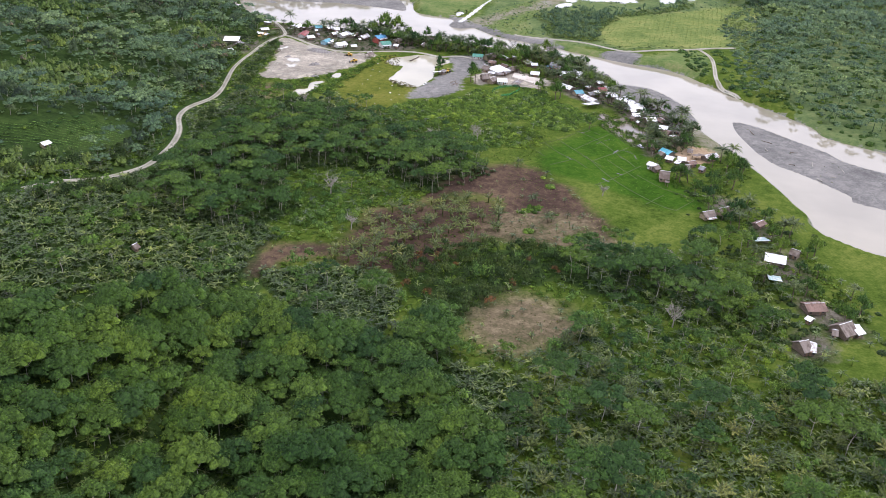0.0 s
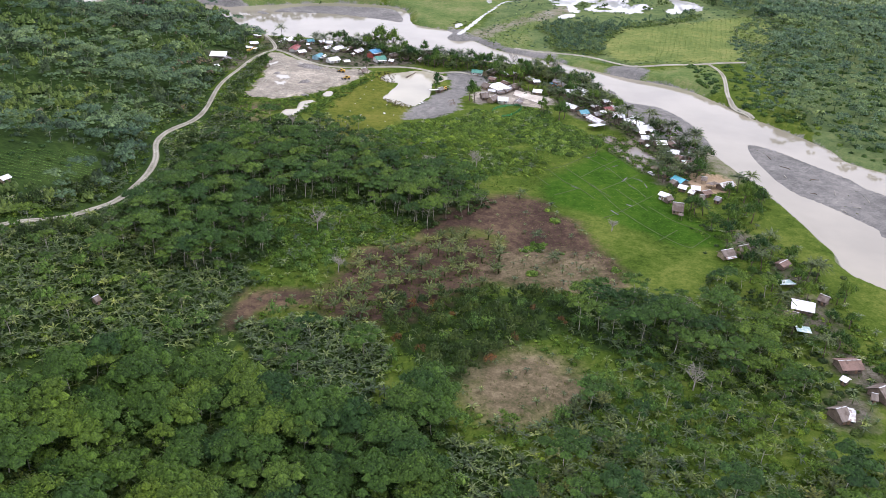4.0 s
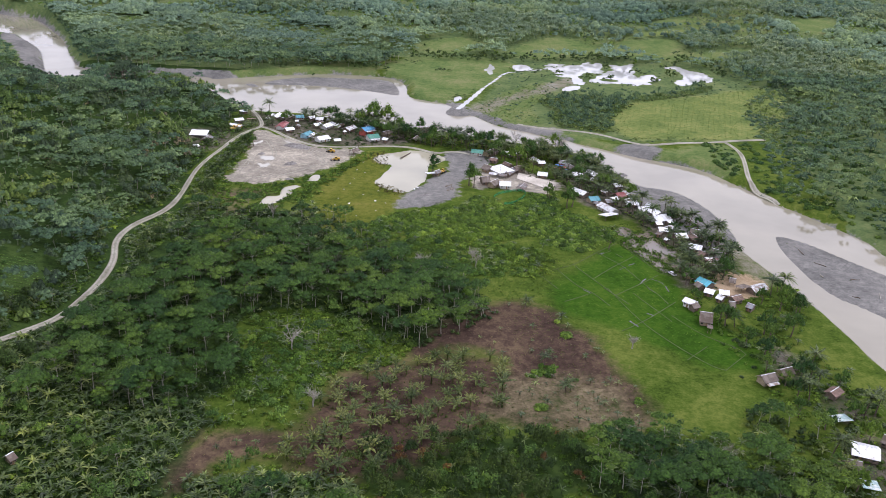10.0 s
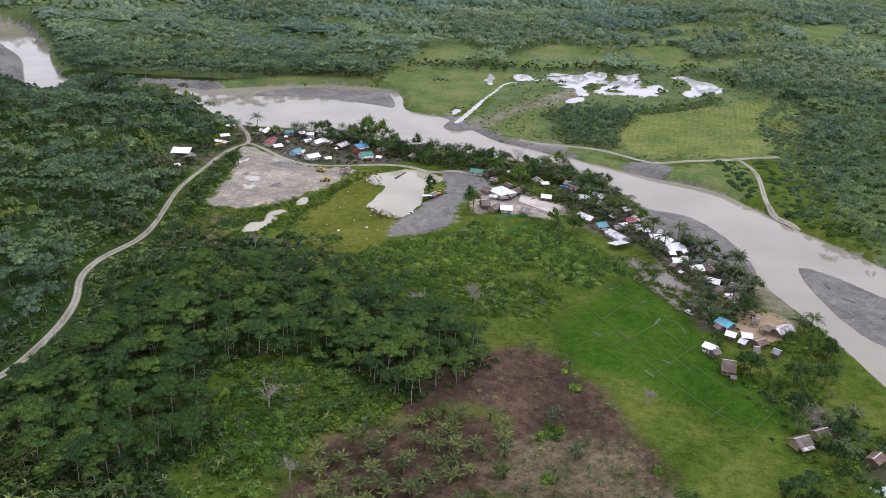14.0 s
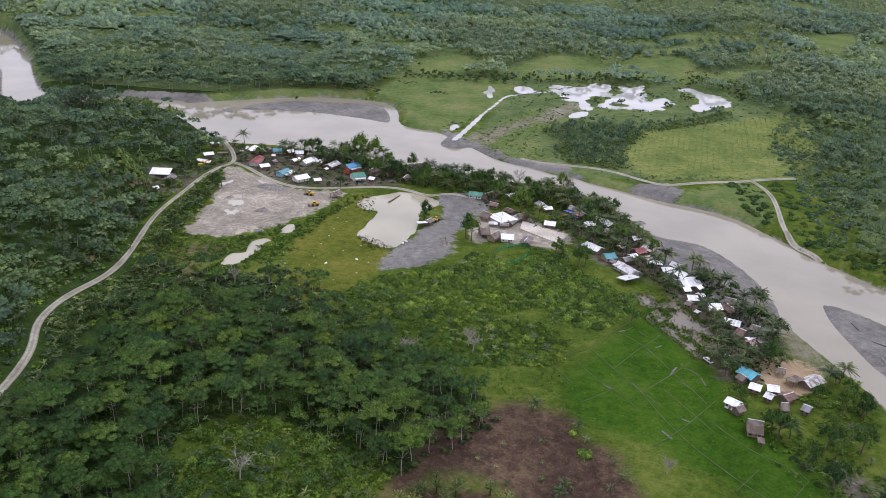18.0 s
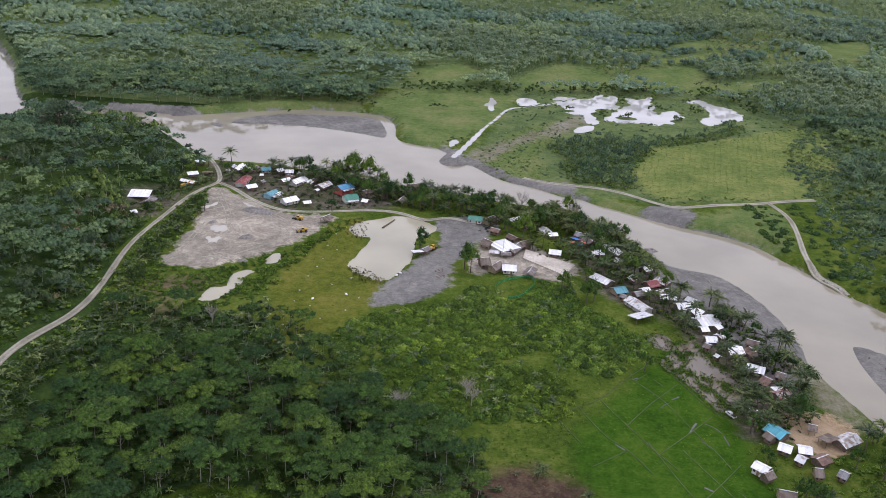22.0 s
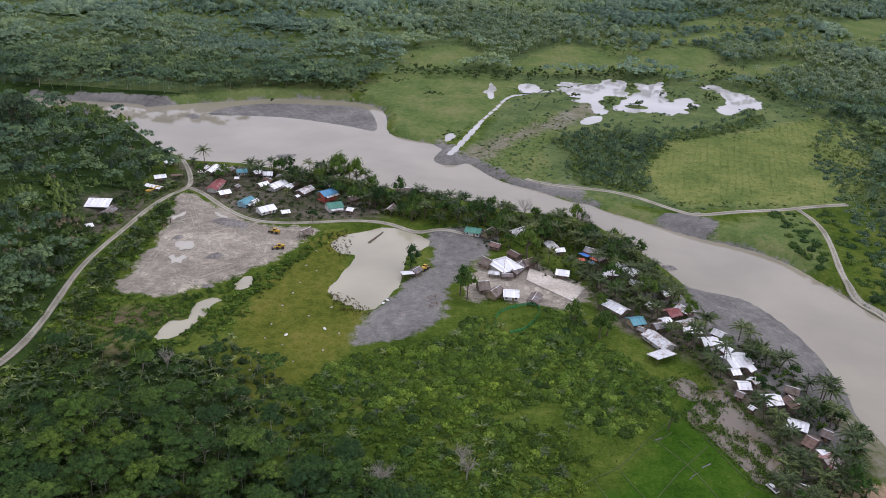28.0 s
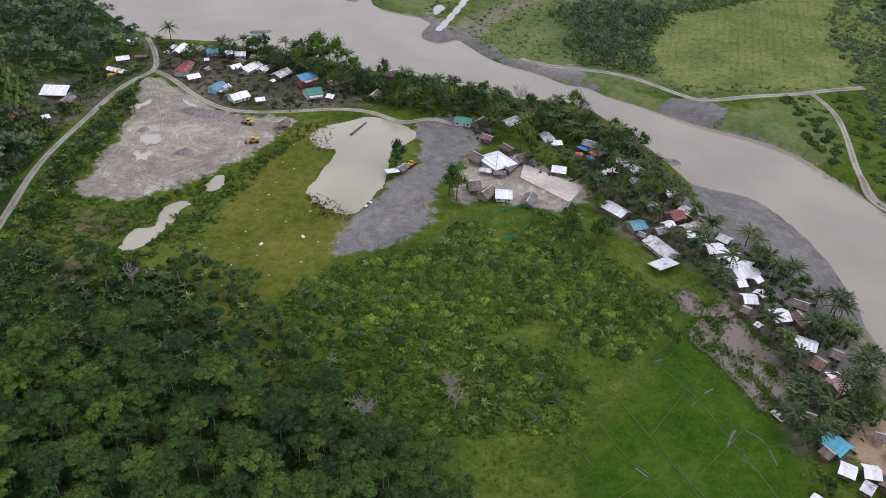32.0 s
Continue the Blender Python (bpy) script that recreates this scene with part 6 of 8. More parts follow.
gap = clear(scattered(RIVER_GAP, 6.0, tree_rng, 0.9), 3, 6)
gap = gap[side(np.array(WEST_BAR, float), gap[:, 0], gap[:, 1]) > 2]
point = clear(scattered(FOREST_POINT, 6.0, np.random.default_rng(92), 0.95), 0, 0)
planted("point_trees", HILL_ROUND, point, (0.6, 1.1), LEAF_HILL, "dense green trees down to the river's edge", "trees", np.random.default_rng(93))
planted("gap_scrub", SCRUB, gap, (0.7, 1.5), LEAF_HILL, "green scrub on the slope above the river", "bushes", np.random.default_rng(90))
planted("gap_trees", HILL_ROUND, gap[(gap[:, 1] < 880) & (tree_rng.random(len(gap)) < 0.4)], (0.4, 0.7), LEAF_HILL_DARK, "low dark trees above the river", "trees", np.random.default_rng(91))
over = np.concatenate([clear(scattered(o, 17.0, tree_rng, k), 2, 5) for o, k in ((BANANA_WEST, 0.6), (BANANA_MID, 0.5), (BUSH_BELT, 0.35))])
over = over[line_distance(np.array(MAIN_ROAD, float), over[:, 0], over[:, 1]) > 8]
planted("lone_wood_crowns", WOOD_CROWNS[2:], over, (0.6, 1.1), LEAF_WOOD, "round green trees standing over the banana plants", "trees", np.random.default_rng(92))
planted("lone_wood_trunks", WOOD_TRUNKS[2:], over, (0.6, 1.1), BARK_PALE, "pale trunks over the banana plants", "trees", np.random.default_rng(92))

# woods beyond the river
near_far = in_view(scattered([(-620, 880), (900, 880), (1000, 1420), (-900, 1420)], 7.4, tree_rng))
off_plain = (near_far[:, 0] < -70) | (near_far[:, 0] > 270) | (near_far[:, 1] > 1030)
far = off_fields(clear(near_far[off_plain & (near_far[:, 1] > 905 - 0.1 * near_far[:, 0])], 4, 0))
deep = in_view(scattered([(-950, 1420), (1100, 1420), (1300, 2000), (-1000, 2000)], 12.0, tree_rng))
east = scattered([(215, 480), (560, 480), (800, 900), (262, 900), (240, 740), (225, 640)], 8.0, tree_rng)
front = np.concatenate([clear(scattered(o, 8.0, tree_rng), 3, 6) for o in (FOREST_FRONT, FOREST_WEST)])
front = front[side(np.array(GRAVEL_NORTH, float), front[:, 0], front[:, 1]) > 2]
east = off_fields(clear(in_view(east), 4, 0))
far = np.concatenate([far, east[east[:, 1] > 780], deep])
east = east[east[:, 1] <= 780]
far = far[side(np.array(RIVER_GAP, float), far[:, 0], far[:, 1]) > -6]
for o in (FAR_OPEN, BANANA_FAR):
    far = far[(side(np.array(o, float), far[:, 0], far[:, 1]) + tree_rng.normal(size=len(far)) * 12 > -2) | (tree_rng.random(len(far)) < 0.25)]
palmy = (np.sin(far[:, 0] * 0.02 + 1) + np.sin(far[:, 1] * 0.017 + far[:, 0] * 0.006) + tree_rng.normal(size=len(far)) * 0.5) > 0.75 - 0.35 * step(0, 300, far[:, 0])
stand = np.sin(far[:, 0] * 0.011 + far[:, 1] * 0.007) + np.sin(far[:, 1] * 0.013 - far[:, 0] * 0.005 + 2) + tree_rng.normal(size=len(far)) * 0.5
growth = np.sin(far[:, 0] * 0.031 + far[:, 1] * 0.045) + np.sin(far[:, 1] * 0.062 - far[:, 0] * 0.024 + 1.7) + 0.6 * np.sin(far[:, 0] * 0.083 + 0.5) + tree_rng.normal(size=len(far)) * 0.25 + 0.25 + 0.7 * (far[:, 1] < 1130)
for pick, leaf, label in ((~palmy & (stand > -0.4), LEAF_HAZED, "distant green mixed woods"), (~palmy & (stand <= -0.4), LEAF_HAZED_DARK, "distant stand of darker trees")):
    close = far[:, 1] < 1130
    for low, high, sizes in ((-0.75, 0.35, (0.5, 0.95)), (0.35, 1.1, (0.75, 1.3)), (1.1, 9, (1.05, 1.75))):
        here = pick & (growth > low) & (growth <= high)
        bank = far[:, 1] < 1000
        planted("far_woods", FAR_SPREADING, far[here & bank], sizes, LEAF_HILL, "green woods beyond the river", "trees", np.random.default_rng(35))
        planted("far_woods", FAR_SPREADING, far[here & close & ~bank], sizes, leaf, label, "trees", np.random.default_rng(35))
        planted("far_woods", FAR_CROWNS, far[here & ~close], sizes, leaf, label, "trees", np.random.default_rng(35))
thin = far[~palmy & (growth <= -0.75)]
planted("far_clearings", FAR_BUSHES, thin, (0.3, 0.6), LEAF_PALM_HAZED, "pale scrub in clearings of the far woods", "bushes", np.random.default_rng(37))
planted("palm_undergrowth", FAR_BUSHES, far[palmy][::2] + 4.0, (0.6, 1.3), LEAF_PALM_HAZED, "undergrowth below the far palms", "bushes", np.random.default_rng(36))
planted("far_palms", FAR_PALMS, far[palmy & (far[:, 1] >= 1000)], (0.8, 1.25), LEAF_PALM_HAZED, "distant coconut palm plantation", "trees", np.random.default_rng(36))
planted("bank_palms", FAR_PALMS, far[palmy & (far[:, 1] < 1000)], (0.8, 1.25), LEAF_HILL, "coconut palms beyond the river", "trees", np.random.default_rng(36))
under = np.concatenate([far[::4] + 4.0, far[1::12] - 3.0])
planted("far_undergrowth", FAR_BUSHES, off_fields(clear(under[under[:, 1] < 1450], 3, 0)), (0.7, 1.4), LEAF_BUSH, "light green undergrowth among the far trees", "bushes", np.random.default_rng(37))

# bananas, young palms, bushes, weeds
ban = np.concatenate([clear(scattered(BANANA_WEST, 3.1, tree_rng), 1, 4), clear(scattered(BANANA_MID, 3.0, tree_rng), 1, 4), clear(scattered(SOUTH_SCRUB, 3.2, tree_rng, 0.85), 1, 4),
                      clear(scattered(ROADSIDE, 4.5, tree_rng, 0.6), 0.5, 4), clear(scattered(ROADSIDE_SOUTH, 3.6, tree_rng, 0.7), 0.5, 4), clear(scattered(WOOD_SOUTH, 8.0, tree_rng, 0.7), 1, 4), clear(scattered(WOOD_YARD, 5.0, tree_rng, 0.75), 1, 4)])
planted("banana_plants", BANANAS, ban, (0.75, 1.3), LEAF_BANANA, "banana plants with broad arching pale green leaves", "banana plants", np.random.default_rng(38))
low = np.concatenate([clear(scattered(PALM_GROVE, 6.4, tree_rng, 0.85), 1, 4), clear(scattered(SOUTH_SCRUB, 9.0, tree_rng, 0.7), 1, 4)])
planted("young_palms", LOW_PALMS, low, (0.8, 1.45), LEAF_PALM, "young coconut palms with drooping fronds", "palms", np.random.default_rng(39))
bush = np.concatenate([clear(scattered(o, g, tree_rng, k), 1, 4) for o, g, k in ((BUSH_BELT, 2.5, 0.9), (BUSH_CENTRE, 2.8, 0.75), (BUSH_WEST, 2.8, 0.85), (ROADSIDE, 2.6, 0.8), (ROADSIDE_SOUTH, 2.6, 0.8), (SOUTH_SCRUB, 3.4, 0.6),
                                                                                (STRIP_SOUTH, 3.4, 0.6), (STRIP_EAST, 4.0, 0.5), (STRIP_NORTH, 4.0, 0.6))])
bush = bush[side(np.array(NET_LINE, float), bush[:, 0], bush[:, 1]) > 1.5]
planted("bushes", BUSHES, bush, (0.6, 1.7), LEAF_BUSH, "bright green bushes and creepers", "bushes", np.random.default_rng(40))
fill = clear(scattered(FILL, 3.4, tree_rng, 0.8), 1, 4)
for o in (BROWN, BROWN_WEST, TAN, BROWN_SOUTH, PADDY, PALM_GROVE):
    fill = fill[side(curve_through(o, True, 3), fill[:, 0], fill[:, 1]) > 1]
planted("thicket", BUSHES, fill[::2], (0.6, 1.6), LEAF_BUSH, "green thicket between the stands of trees", "bushes", np.random.default_rng(48))
planted("thicket_bananas", FEW_BANANAS, fill[1::4], (0.7, 1.2), LEAF_BANANA, "scattered banana plants in the thicket", "banana plants", np.random.default_rng(49))
planted("thicket_trees", ORCHARD_CROWNS, fill[3::16], (0.6, 1.3), LEAF_PALE, "small pale green trees in the thicket", "trees", np.random.default_rng(50))
story = np.concatenate([clear(scattered(o, 4.6, tree_rng, 0.9), 1, 4) for o in (WOOD_SOUTH, WOOD_BELT, WOOD_EAST, WOOD_YARD, WOOD_HUTS, BANANA_WEST, BANANA_MID)])
planted("understorey", LOW_BUSHES, story, (1.1, 2.2), LEAF_DARK, "dark understorey below the trees", "bushes", np.random.default_rng(52))
weed = np.concatenate([clear(scattered(o, g, tree_rng, k), 0.5, 4) for o, g, k in ((OPEN_GRASS, 2.6, 0.75), (BUSH_CENTRE, 2.4, 0.8), (BUSH_MASS, 3.0, 0.6), (SOUTH_SCRUB, 2.6, 0.7), (PALM_GROVE, 2.6, 0.6), (STRIP_SOUTH, 3.0, 0.6), (FLOODED, 2.2, 0.3), (FLOODED_EAST, 2.2, 0.3))])
paddy_gap = side(np.array(PADDY, float), weed[:, 0], weed[:, 1])
brown_gap = side(np.array(BROWN, float), weed[:, 0], weed[:, 1])
planted("weeds", WEEDS, weed[(paddy_gap > 1) & (brown_gap > 1)], (0.5, 1.5), LEAF_BUSH, "rank grass and weeds", "weeds", np.random.default_rng(42))
dry = np.concatenate([clear(scattered(o, 3.2, tree_rng, 0.6), 0.5, 4) for o in (BROWN, BROWN_WEST, BROWN_SOUTH)])
planted("dry_weeds", WEEDS, dry, (0.3, 0.9), LEAF_BROWN, "dry brown stalks on the cleared fields", "weeds", np.random.default_rng(43))
scrub = np.concatenate([clear(scattered(o, 4.4, tree_rng, 0.9), 1, 0) for o in (FAR_SCRUB, FAR_HEDGE)])
planted("far_scrub_low", LOW_BUSHES, np.concatenate([clear(scattered(o, 3.4, tree_rng, 0.85), 1, 0) for o in (FAR_SCRUB, FAR_HEDGE)]), (0.9, 1.9), LEAF_CREEPER, "low pale scrub on the far plain", "bushes", np.random.default_rng(42))
scrub = scrub[(side(curve_through(FAR_SCRUB, True, 3), scrub[:, 0], scrub[:, 1]) < -5 - 4 * np.sin(scrub[:, 0] * 0.21) - 4 * np.sin(scrub[:, 1] * 0.17)) | (tree_rng.random(len(scrub)) < 0.45)]
planted("far_scrub", HILL_ROUND, scrub, (0.3, 1.1), LEAF_HILL, "low green scrub on the far plain", "bushes", np.random.default_rng(41))
reeds = np.concatenate([scattered(REEDS, 1.35, tree_rng, 0.55), scattered(REEDS_SOUTH, 1.2, tree_rng, 0.6)])
plain_bush = clear(scattered(PLAIN, 7.0, tree_rng, 0.5), 1, 0)
plain_bush = plain_bush[side(curve_through(YELLOW_FIELD, True, 3), plain_bush[:, 0], plain_bush[:, 1]) > 2]
planted("plain_bushes", SCRUB, plain_bush, (0.12, 0.7), LEAF_HILL, "low bushes and rank grass on the far plain", "bushes", np.random.default_rng(46))
hedge = np.concatenate([clear(scattered(HEDGE_NORTH, 6.0, tree_rng, 0.7), 1, 0), clear(scattered(BANK_NORTH, 6.0, tree_rng, 0.6), 1, 0),
                        np.array([(111, 949), (114, 946), (134, 945), (138, 949), (201, 984), (203, 976), (162, 988), (200, 991), (-37, 937), (-32, 942), (-28, 940), (-158, 905), (-93, 940), (-99, 934), (-61, 1059), (6, 1073), (3, 1067)], float)])
planted("hedge_trees", FAR_BUSHES, hedge, (0.7, 1.7), LEAF_DARK, "dark hedge trees on the lagoon's edges and pasture", "trees", np.random.default_rng(47))
planted("reeds", REED_TUFTS, reeds, (0.35, 0.75), LEAF_REED, "grey-brown reeds in the pond's edge", "reeds", np.random.default_rng(45), -0.35)

# coconut palms and broad trees among the houses
palm_rng = np.random.default_rng(51)
palm_templates = []
for k in range(7):
    t_vq, c_vq = palm(palm_rng, palm_rng.uniform(3.5, 7.5), 24, 5.0, 7)
    palm_templates.append(tree_template("coconut_palm", t_vq, c_vq, BARK_DARK, LEAF_VILLAGE_PALM, "coconut palm with a leaning trunk and drooping dark fronds", "palm", "village palms"))
spots = np.concatenate([clear(scattered(o, g, palm_rng, k), 0.5, 4.8, False) for o, g, k in ((STRIP_NORTH, 6.6, 0.8), (STRIP_EAST, 5.9, 0.8), (STRIP_HALL, 7.5, 0.5), (STRIP_SOUTH, 14, 0.7), (VILLAGE_NORTH, 11, 0.6))])
copies(palm_templates, spots, (0.8, 1.3), palm_rng)
broad_templates = [tree_template("broad_tree", trunk(palm_rng, 5.5, 0.28, 5, 2.6, 6), crown(palm_rng, 4.0, 5.0, 2.6, 10, 420, 0.46, 0.75, 0.85, 5, 1, 0.66), BARK_DARK, LEAF_WOOD,
                                 "round leafy broad tree between the village houses", "tree", "village trees") for _ in range(5)]
spots = np.concatenate([clear(scattered(o, g, palm_rng, k), 1.0, 5.0) for o, g, k in ((STRIP_NORTH, 8.4, 0.75), (STRIP_EAST, 9, 0.5), (STRIP_SOUTH, 10, 0.7))])
spots = np.concatenate([spots, [(-61, 714), (-82, 721), (-25, 626), (3, 602), (-81, 674), (140, 525), (50, 586), (60, 576), (-154, 663), (11, 691), (23, 661), (78, 642), (-160, 732), (-144, 723), (77, 516)]])
copies(broad_templates, spots, (0.7, 1.35), palm_rng)
shade = np.concatenate([clear(scattered(o, 3.4, palm_rng, 0.6), 0.4, 4.0, False) for o in (STRIP_EAST, STRIP_NORTH, STRIP_HALL, VILLAGE_NORTH)])
planted("village_shrubs", BUSHES, shade, (0.5, 1.3), LEAF_DARK, "dark shrubs under the village palms", "bushes", np.random.default_rng(53))

# the road's green edges, the forest on the far bank, islets and far scrub
late = np.random.default_rng(61)
verge = clear(beside(MAIN_ROAD[:-3], 4.2, 18, 2400, late), 0.4, 5)
planted("verge_bushes", LOW_BUSHES, verge[::2], (0.6, 1.6), LEAF_BUSH, "bushes along the road's edges", "bushes", late)
planted("verge_banana_plants", BANANAS, verge[1::4], (0.7, 1.2), LEAF_BANANA, "banana plants along the road", "banana plants", late)
planted("verge_trees", ORCHARD_CROWNS, clear(beside(MAIN_ROAD[:-4], 10, 18, 170, late), 1, 5), (0.6, 1.2), LEAF_DARK, "small dark trees along the road", "trees", late)
planted("bank_forest", HILL_CROWNS, front, (0.8, 1.5), LEAF_HILL, "dense forest above the far river bank", "trees", np.random.default_rng(62))
planted("bank_trunks", WOOD_TRUNKS[4:], front[::3], (0.8, 1.2), BARK_PALE, "pale trunks at the forest's edge", "trees", np.random.default_rng(63))
tall_templates = [tree_template("tall_tree", trunk(palm_rng, 15.5, 0.5, 6, 4.5, 7), feather(palm_rng, 6.5, 6.5, 11.5, 22, 26, 0.75, 0.6), BARK_DARK, LEAF_HILL_DARK, "tall dark tree rising above the hill's ridge", "tree", "ridge trees") for _ in range(3)]
copies(tall_templates, np.array(TALL_GROUP, float), (0.9, 1.25), palm_rng)
isle = np.array([(x + dx, y + dy) for x, y in ISLETS for dx, dy in late.normal(size=(5, 2)) * 3.0])
planted("islet_bushes", FAR_BUSHES, isle, (0.5, 1.1), LEAF_DARK, "dark bushes on the lagoon's islets", "bushes", late)
tuft = np.array([(x + dx * 1.3, y + dy * 1.9) for x, y in FLOODED_TUFTS for dx, dy in late.normal(size=(60, 2))])
planted("islet_weeds", WEEDS, tuft[side(POOLS[3], tuft[:, 0], tuft[:, 1]) < 0], (0.8, 1.5), LEAF_BUSH, "grass tufts in the flooded plot", "weeds", late, -0.55)
edge = scattered([(82, 552), (95, 552), (122, 515), (120, 490), (104, 485), (84, 512)], 0.95, late, 0.75)
rim = side(POOLS[3], edge[:, 0], edge[:, 1])
edge = edge[(rim > -2.2 - 1.6 * np.sin(edge[:, 1] * 0.9)) & (rim < 3.4)]
planted("plot_edge_weeds", WEEDS, edge, (0.8, 1.5), LEAF_BUSH, "rank grass round the flooded plot", "weeds", late, -0.15)
thick = scattered(EAST_THICKET, 5.4, late, 0.85)
thick = clear(thick, 1, 0)
lush = np.sin(thick[:, 0] * 0.09) + np.sin(thick[:, 1] * 0.07 + thick[:, 0] * 0.03)
planted("thicket_bushes", SCRUB, thick[lush > -0.6], (0.5, 1.3), LEAF_HILL, "green thicket above the far river bank", "bushes", late)
planted("thicket_shrubs", LOW_BUSHES, thick[lush < 0.7] + 2.0, (0.8, 1.7), LEAF_CREEPER, "pale green shrubs above the far river bank", "bushes", late)
planted("thicket_banana_plants", FEW_BANANAS, thick[::3] + 2.5, (0.9, 1.5), LEAF_BANANA, "banana plants in the far bank's thicket", "banana plants", late)
shore_bush = np.array([(x + u, y + v) for x, y in LAGOON_BUSHES for u, v in late.normal(size=(4, 2)) * np.array([3.0, 4.5])])
planted("lagoon_bushes", FAR_BUSHES, clear(shore_bush, 0, 0), (0.4, 1.0), LEAF_HILL_DARK, "dark bushes round the lagoon", "bushes", late)
tussock = clear(scattered(FORK_MEADOW, 3.0, late, 0.7), 0.5, 0)
planted("fork_tussocks", LOW_BUSHES, tussock, (0.2, 0.75), LEAF_CREEPER, "tussocks and low shrubs on the fork's meadow", "bushes", late)
open_far = np.concatenate([scattered(o, 6.0, late, 0.8) for o in (FAR_OPEN, BANANA_FAR)])
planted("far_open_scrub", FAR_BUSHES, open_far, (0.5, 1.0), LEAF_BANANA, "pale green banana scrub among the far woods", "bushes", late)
hem = np.concatenate([clear(beside(list(map(tuple, o)) + [tuple(o[0])], 0, 5, n, late), 0.5, 0) for o, n in ((YELLOW_FIELD, 260), (LAGOON, 200), (LAGOON_MID, 160), (LAGOON_EAST, 140), (NORTH_MEADOW, 160), (CREEK_HIGH, 60), (PASTURE, 120), (FAR_FIELD_A, 90), (FAR_FIELD_B, 120), (FAR_FIELD_D, 60))])
planted("field_hedges", LOW_BUSHES, hem, (0.25, 0.9), LEAF_DARK, "bushes along the edges of the far fields", "bushes", late)

# crop rows and scrub on the hill's cleared field
field = np.array(HILL_FIELD, float)
lo_x, lo_y = field.min(0)
hi_x, hi_y = field.max(0)
crop = np.concatenate([np.stack([np.arange(lo_x, hi_x, 0.9), np.full(len(np.arange(lo_x, hi_x, 0.9)), y)], 1) for y in np.arange(lo_y - 40, hi_y + 40, 2.9)])
crop[:, 1] += 0.3 * (crop[:, 0] - lo_x)
crop = crop[side(np.array(HILL_FIELD, float), crop[:, 0], crop[:, 1]) < -3] + late.normal(size=(1, 2)) * 0.2
planted("crop_rows", LOW_BUSHES, clear(crop, 0.5, 4), (0.28, 0.46), LEAF_PALE, "green crop planted in rows on the hill field", "crop", late)
planted("hill_scrub", BUSHES, clear(scattered(HILL_FIELD, 6.0, late, 0.5), 0.5, 4), (0.6, 1.6), LEAF_WOOD, "scattered bushes on the hill field", "bushes", late)

mass = clear(scattered(BUSH_MASS, 2.9, late, 0.95), 0.5, 4)
mass = mass[side(np.array(NET_LINE, float), mass[:, 0], mass[:, 1]) > 2.5]
planted("creeper_bushes", SCRUB, mass, (0.45, 1.25), LEAF_BUSH, "dense bushes overgrown with green creepers", "bushes", late, 0.2)
lush = clear(scattered(BUSH_MASS, 2.1, late, 0.85), 0.4, 4)
planted("creeper_leaves", WEEDS, lush[side(np.array(NET_LINE, float), lush[:, 0], lush[:, 1]) > 1.5], (0.9, 1.8), LEAF_BUSH, "leafy creepers spread over the bushes", "weeds", late)
edge_wood = clear(scattered(PASTURE_THICKET, 3.0, late, 0.85), 0.5, 4)
planted("pasture_bushes", SCRUB, edge_wood[::2], (0.4, 1.0), LEAF_DARK, "dark bushes at the pasture's lower end", "bushes", late)
planted("pasture_banana_plants", BANANAS, edge_wood[1::4], (0.8, 1.2), LEAF_BANANA, "banana plants at the pasture's lower end", "banana plants", late)
lower_trees = clear(scattered(PASTURE_THICKET, 8.5, late, 0.8), 1, 5)
planted("pasture_tree_crowns", WOOD_CROWNS[3:], lower_trees, (0.5, 1.0), LEAF_WOOD, "light green trees at the pasture's lower end", "trees", np.random.default_rng(93))
planted("pasture_tree_trunks", WOOD_TRUNKS[3:], lower_trees, (0.5, 1.0), BARK_PALE, "pale trunks at the pasture's lower end", "trees", np.random.default_rng(93))
planted("field_weeds", WEEDS, clear(scattered(OLIVE, 2.2, late, 0.75), 0.4, 4), (0.25, 0.75), LEAF_OLIVE, "olive grass tufts of the rough pasture", "weeds", late)

rows_far = np.concatenate([np.stack([np.full(170, x), np.linspace(700, 960, 170)], 1) for x in np.arange(60, 330, 4.6)])
rows_far[:, 0] += (rows_far[:, 1] - 800) * 0.25 + late.normal(size=len(rows_far)) * 0.85
rows_far[:, 1] += late.normal(size=len(rows_far)) * 1.5
rows_far = rows_far[(side(curve_through(YELLOW_FIELD, True, 3), rows_far[:, 0], rows_far[:, 1]) < -2) & (late.random(len(rows_far)) < 0.8)]
planted("field_crop", WEEDS, rows_far, (0.45, 1.0), LEAF_YELLOW, "yellow-green crop in rows on the far field", "crop", late)

low_grass = clear(beside(MAIN_ROAD, 1.7, 6, 1500, late), 0.0, 4)
planted("verge_grass", WEEDS, low_grass[line_distance(ROAD_LINES[0][0], low_grass[:, 0], low_grass[:, 1]) > 1.9], (0.3, 0.9), LEAF_BUSH, "grass tufts on the road's edges", "grass", late)
wild = np.concatenate([clear(scattered(o, g, late, 0.5), 0.5, 4) for o, g in ((TAN, 5.0), (BROWN_SOUTH, 5.0), (BROWN, 9.0), (BROWN_WEST, 7.0))])
planted("cleared_banana_plants", BANANAS, wild, (0.45, 0.9), LEAF_BANANA, "small banana plants on the cleared ground", "banana plants", late)
planted("cleared_weeds", WEEDS, np.concatenate([clear(scattered(o, 3.0, late, 0.5), 0.5, 4) for o in (TAN, BROWN_SOUTH, PALM_GROVE)]), (0.4, 1.1), LEAF_OLIVE, "patchy regrowth on the cleared ground", "weeds", late)
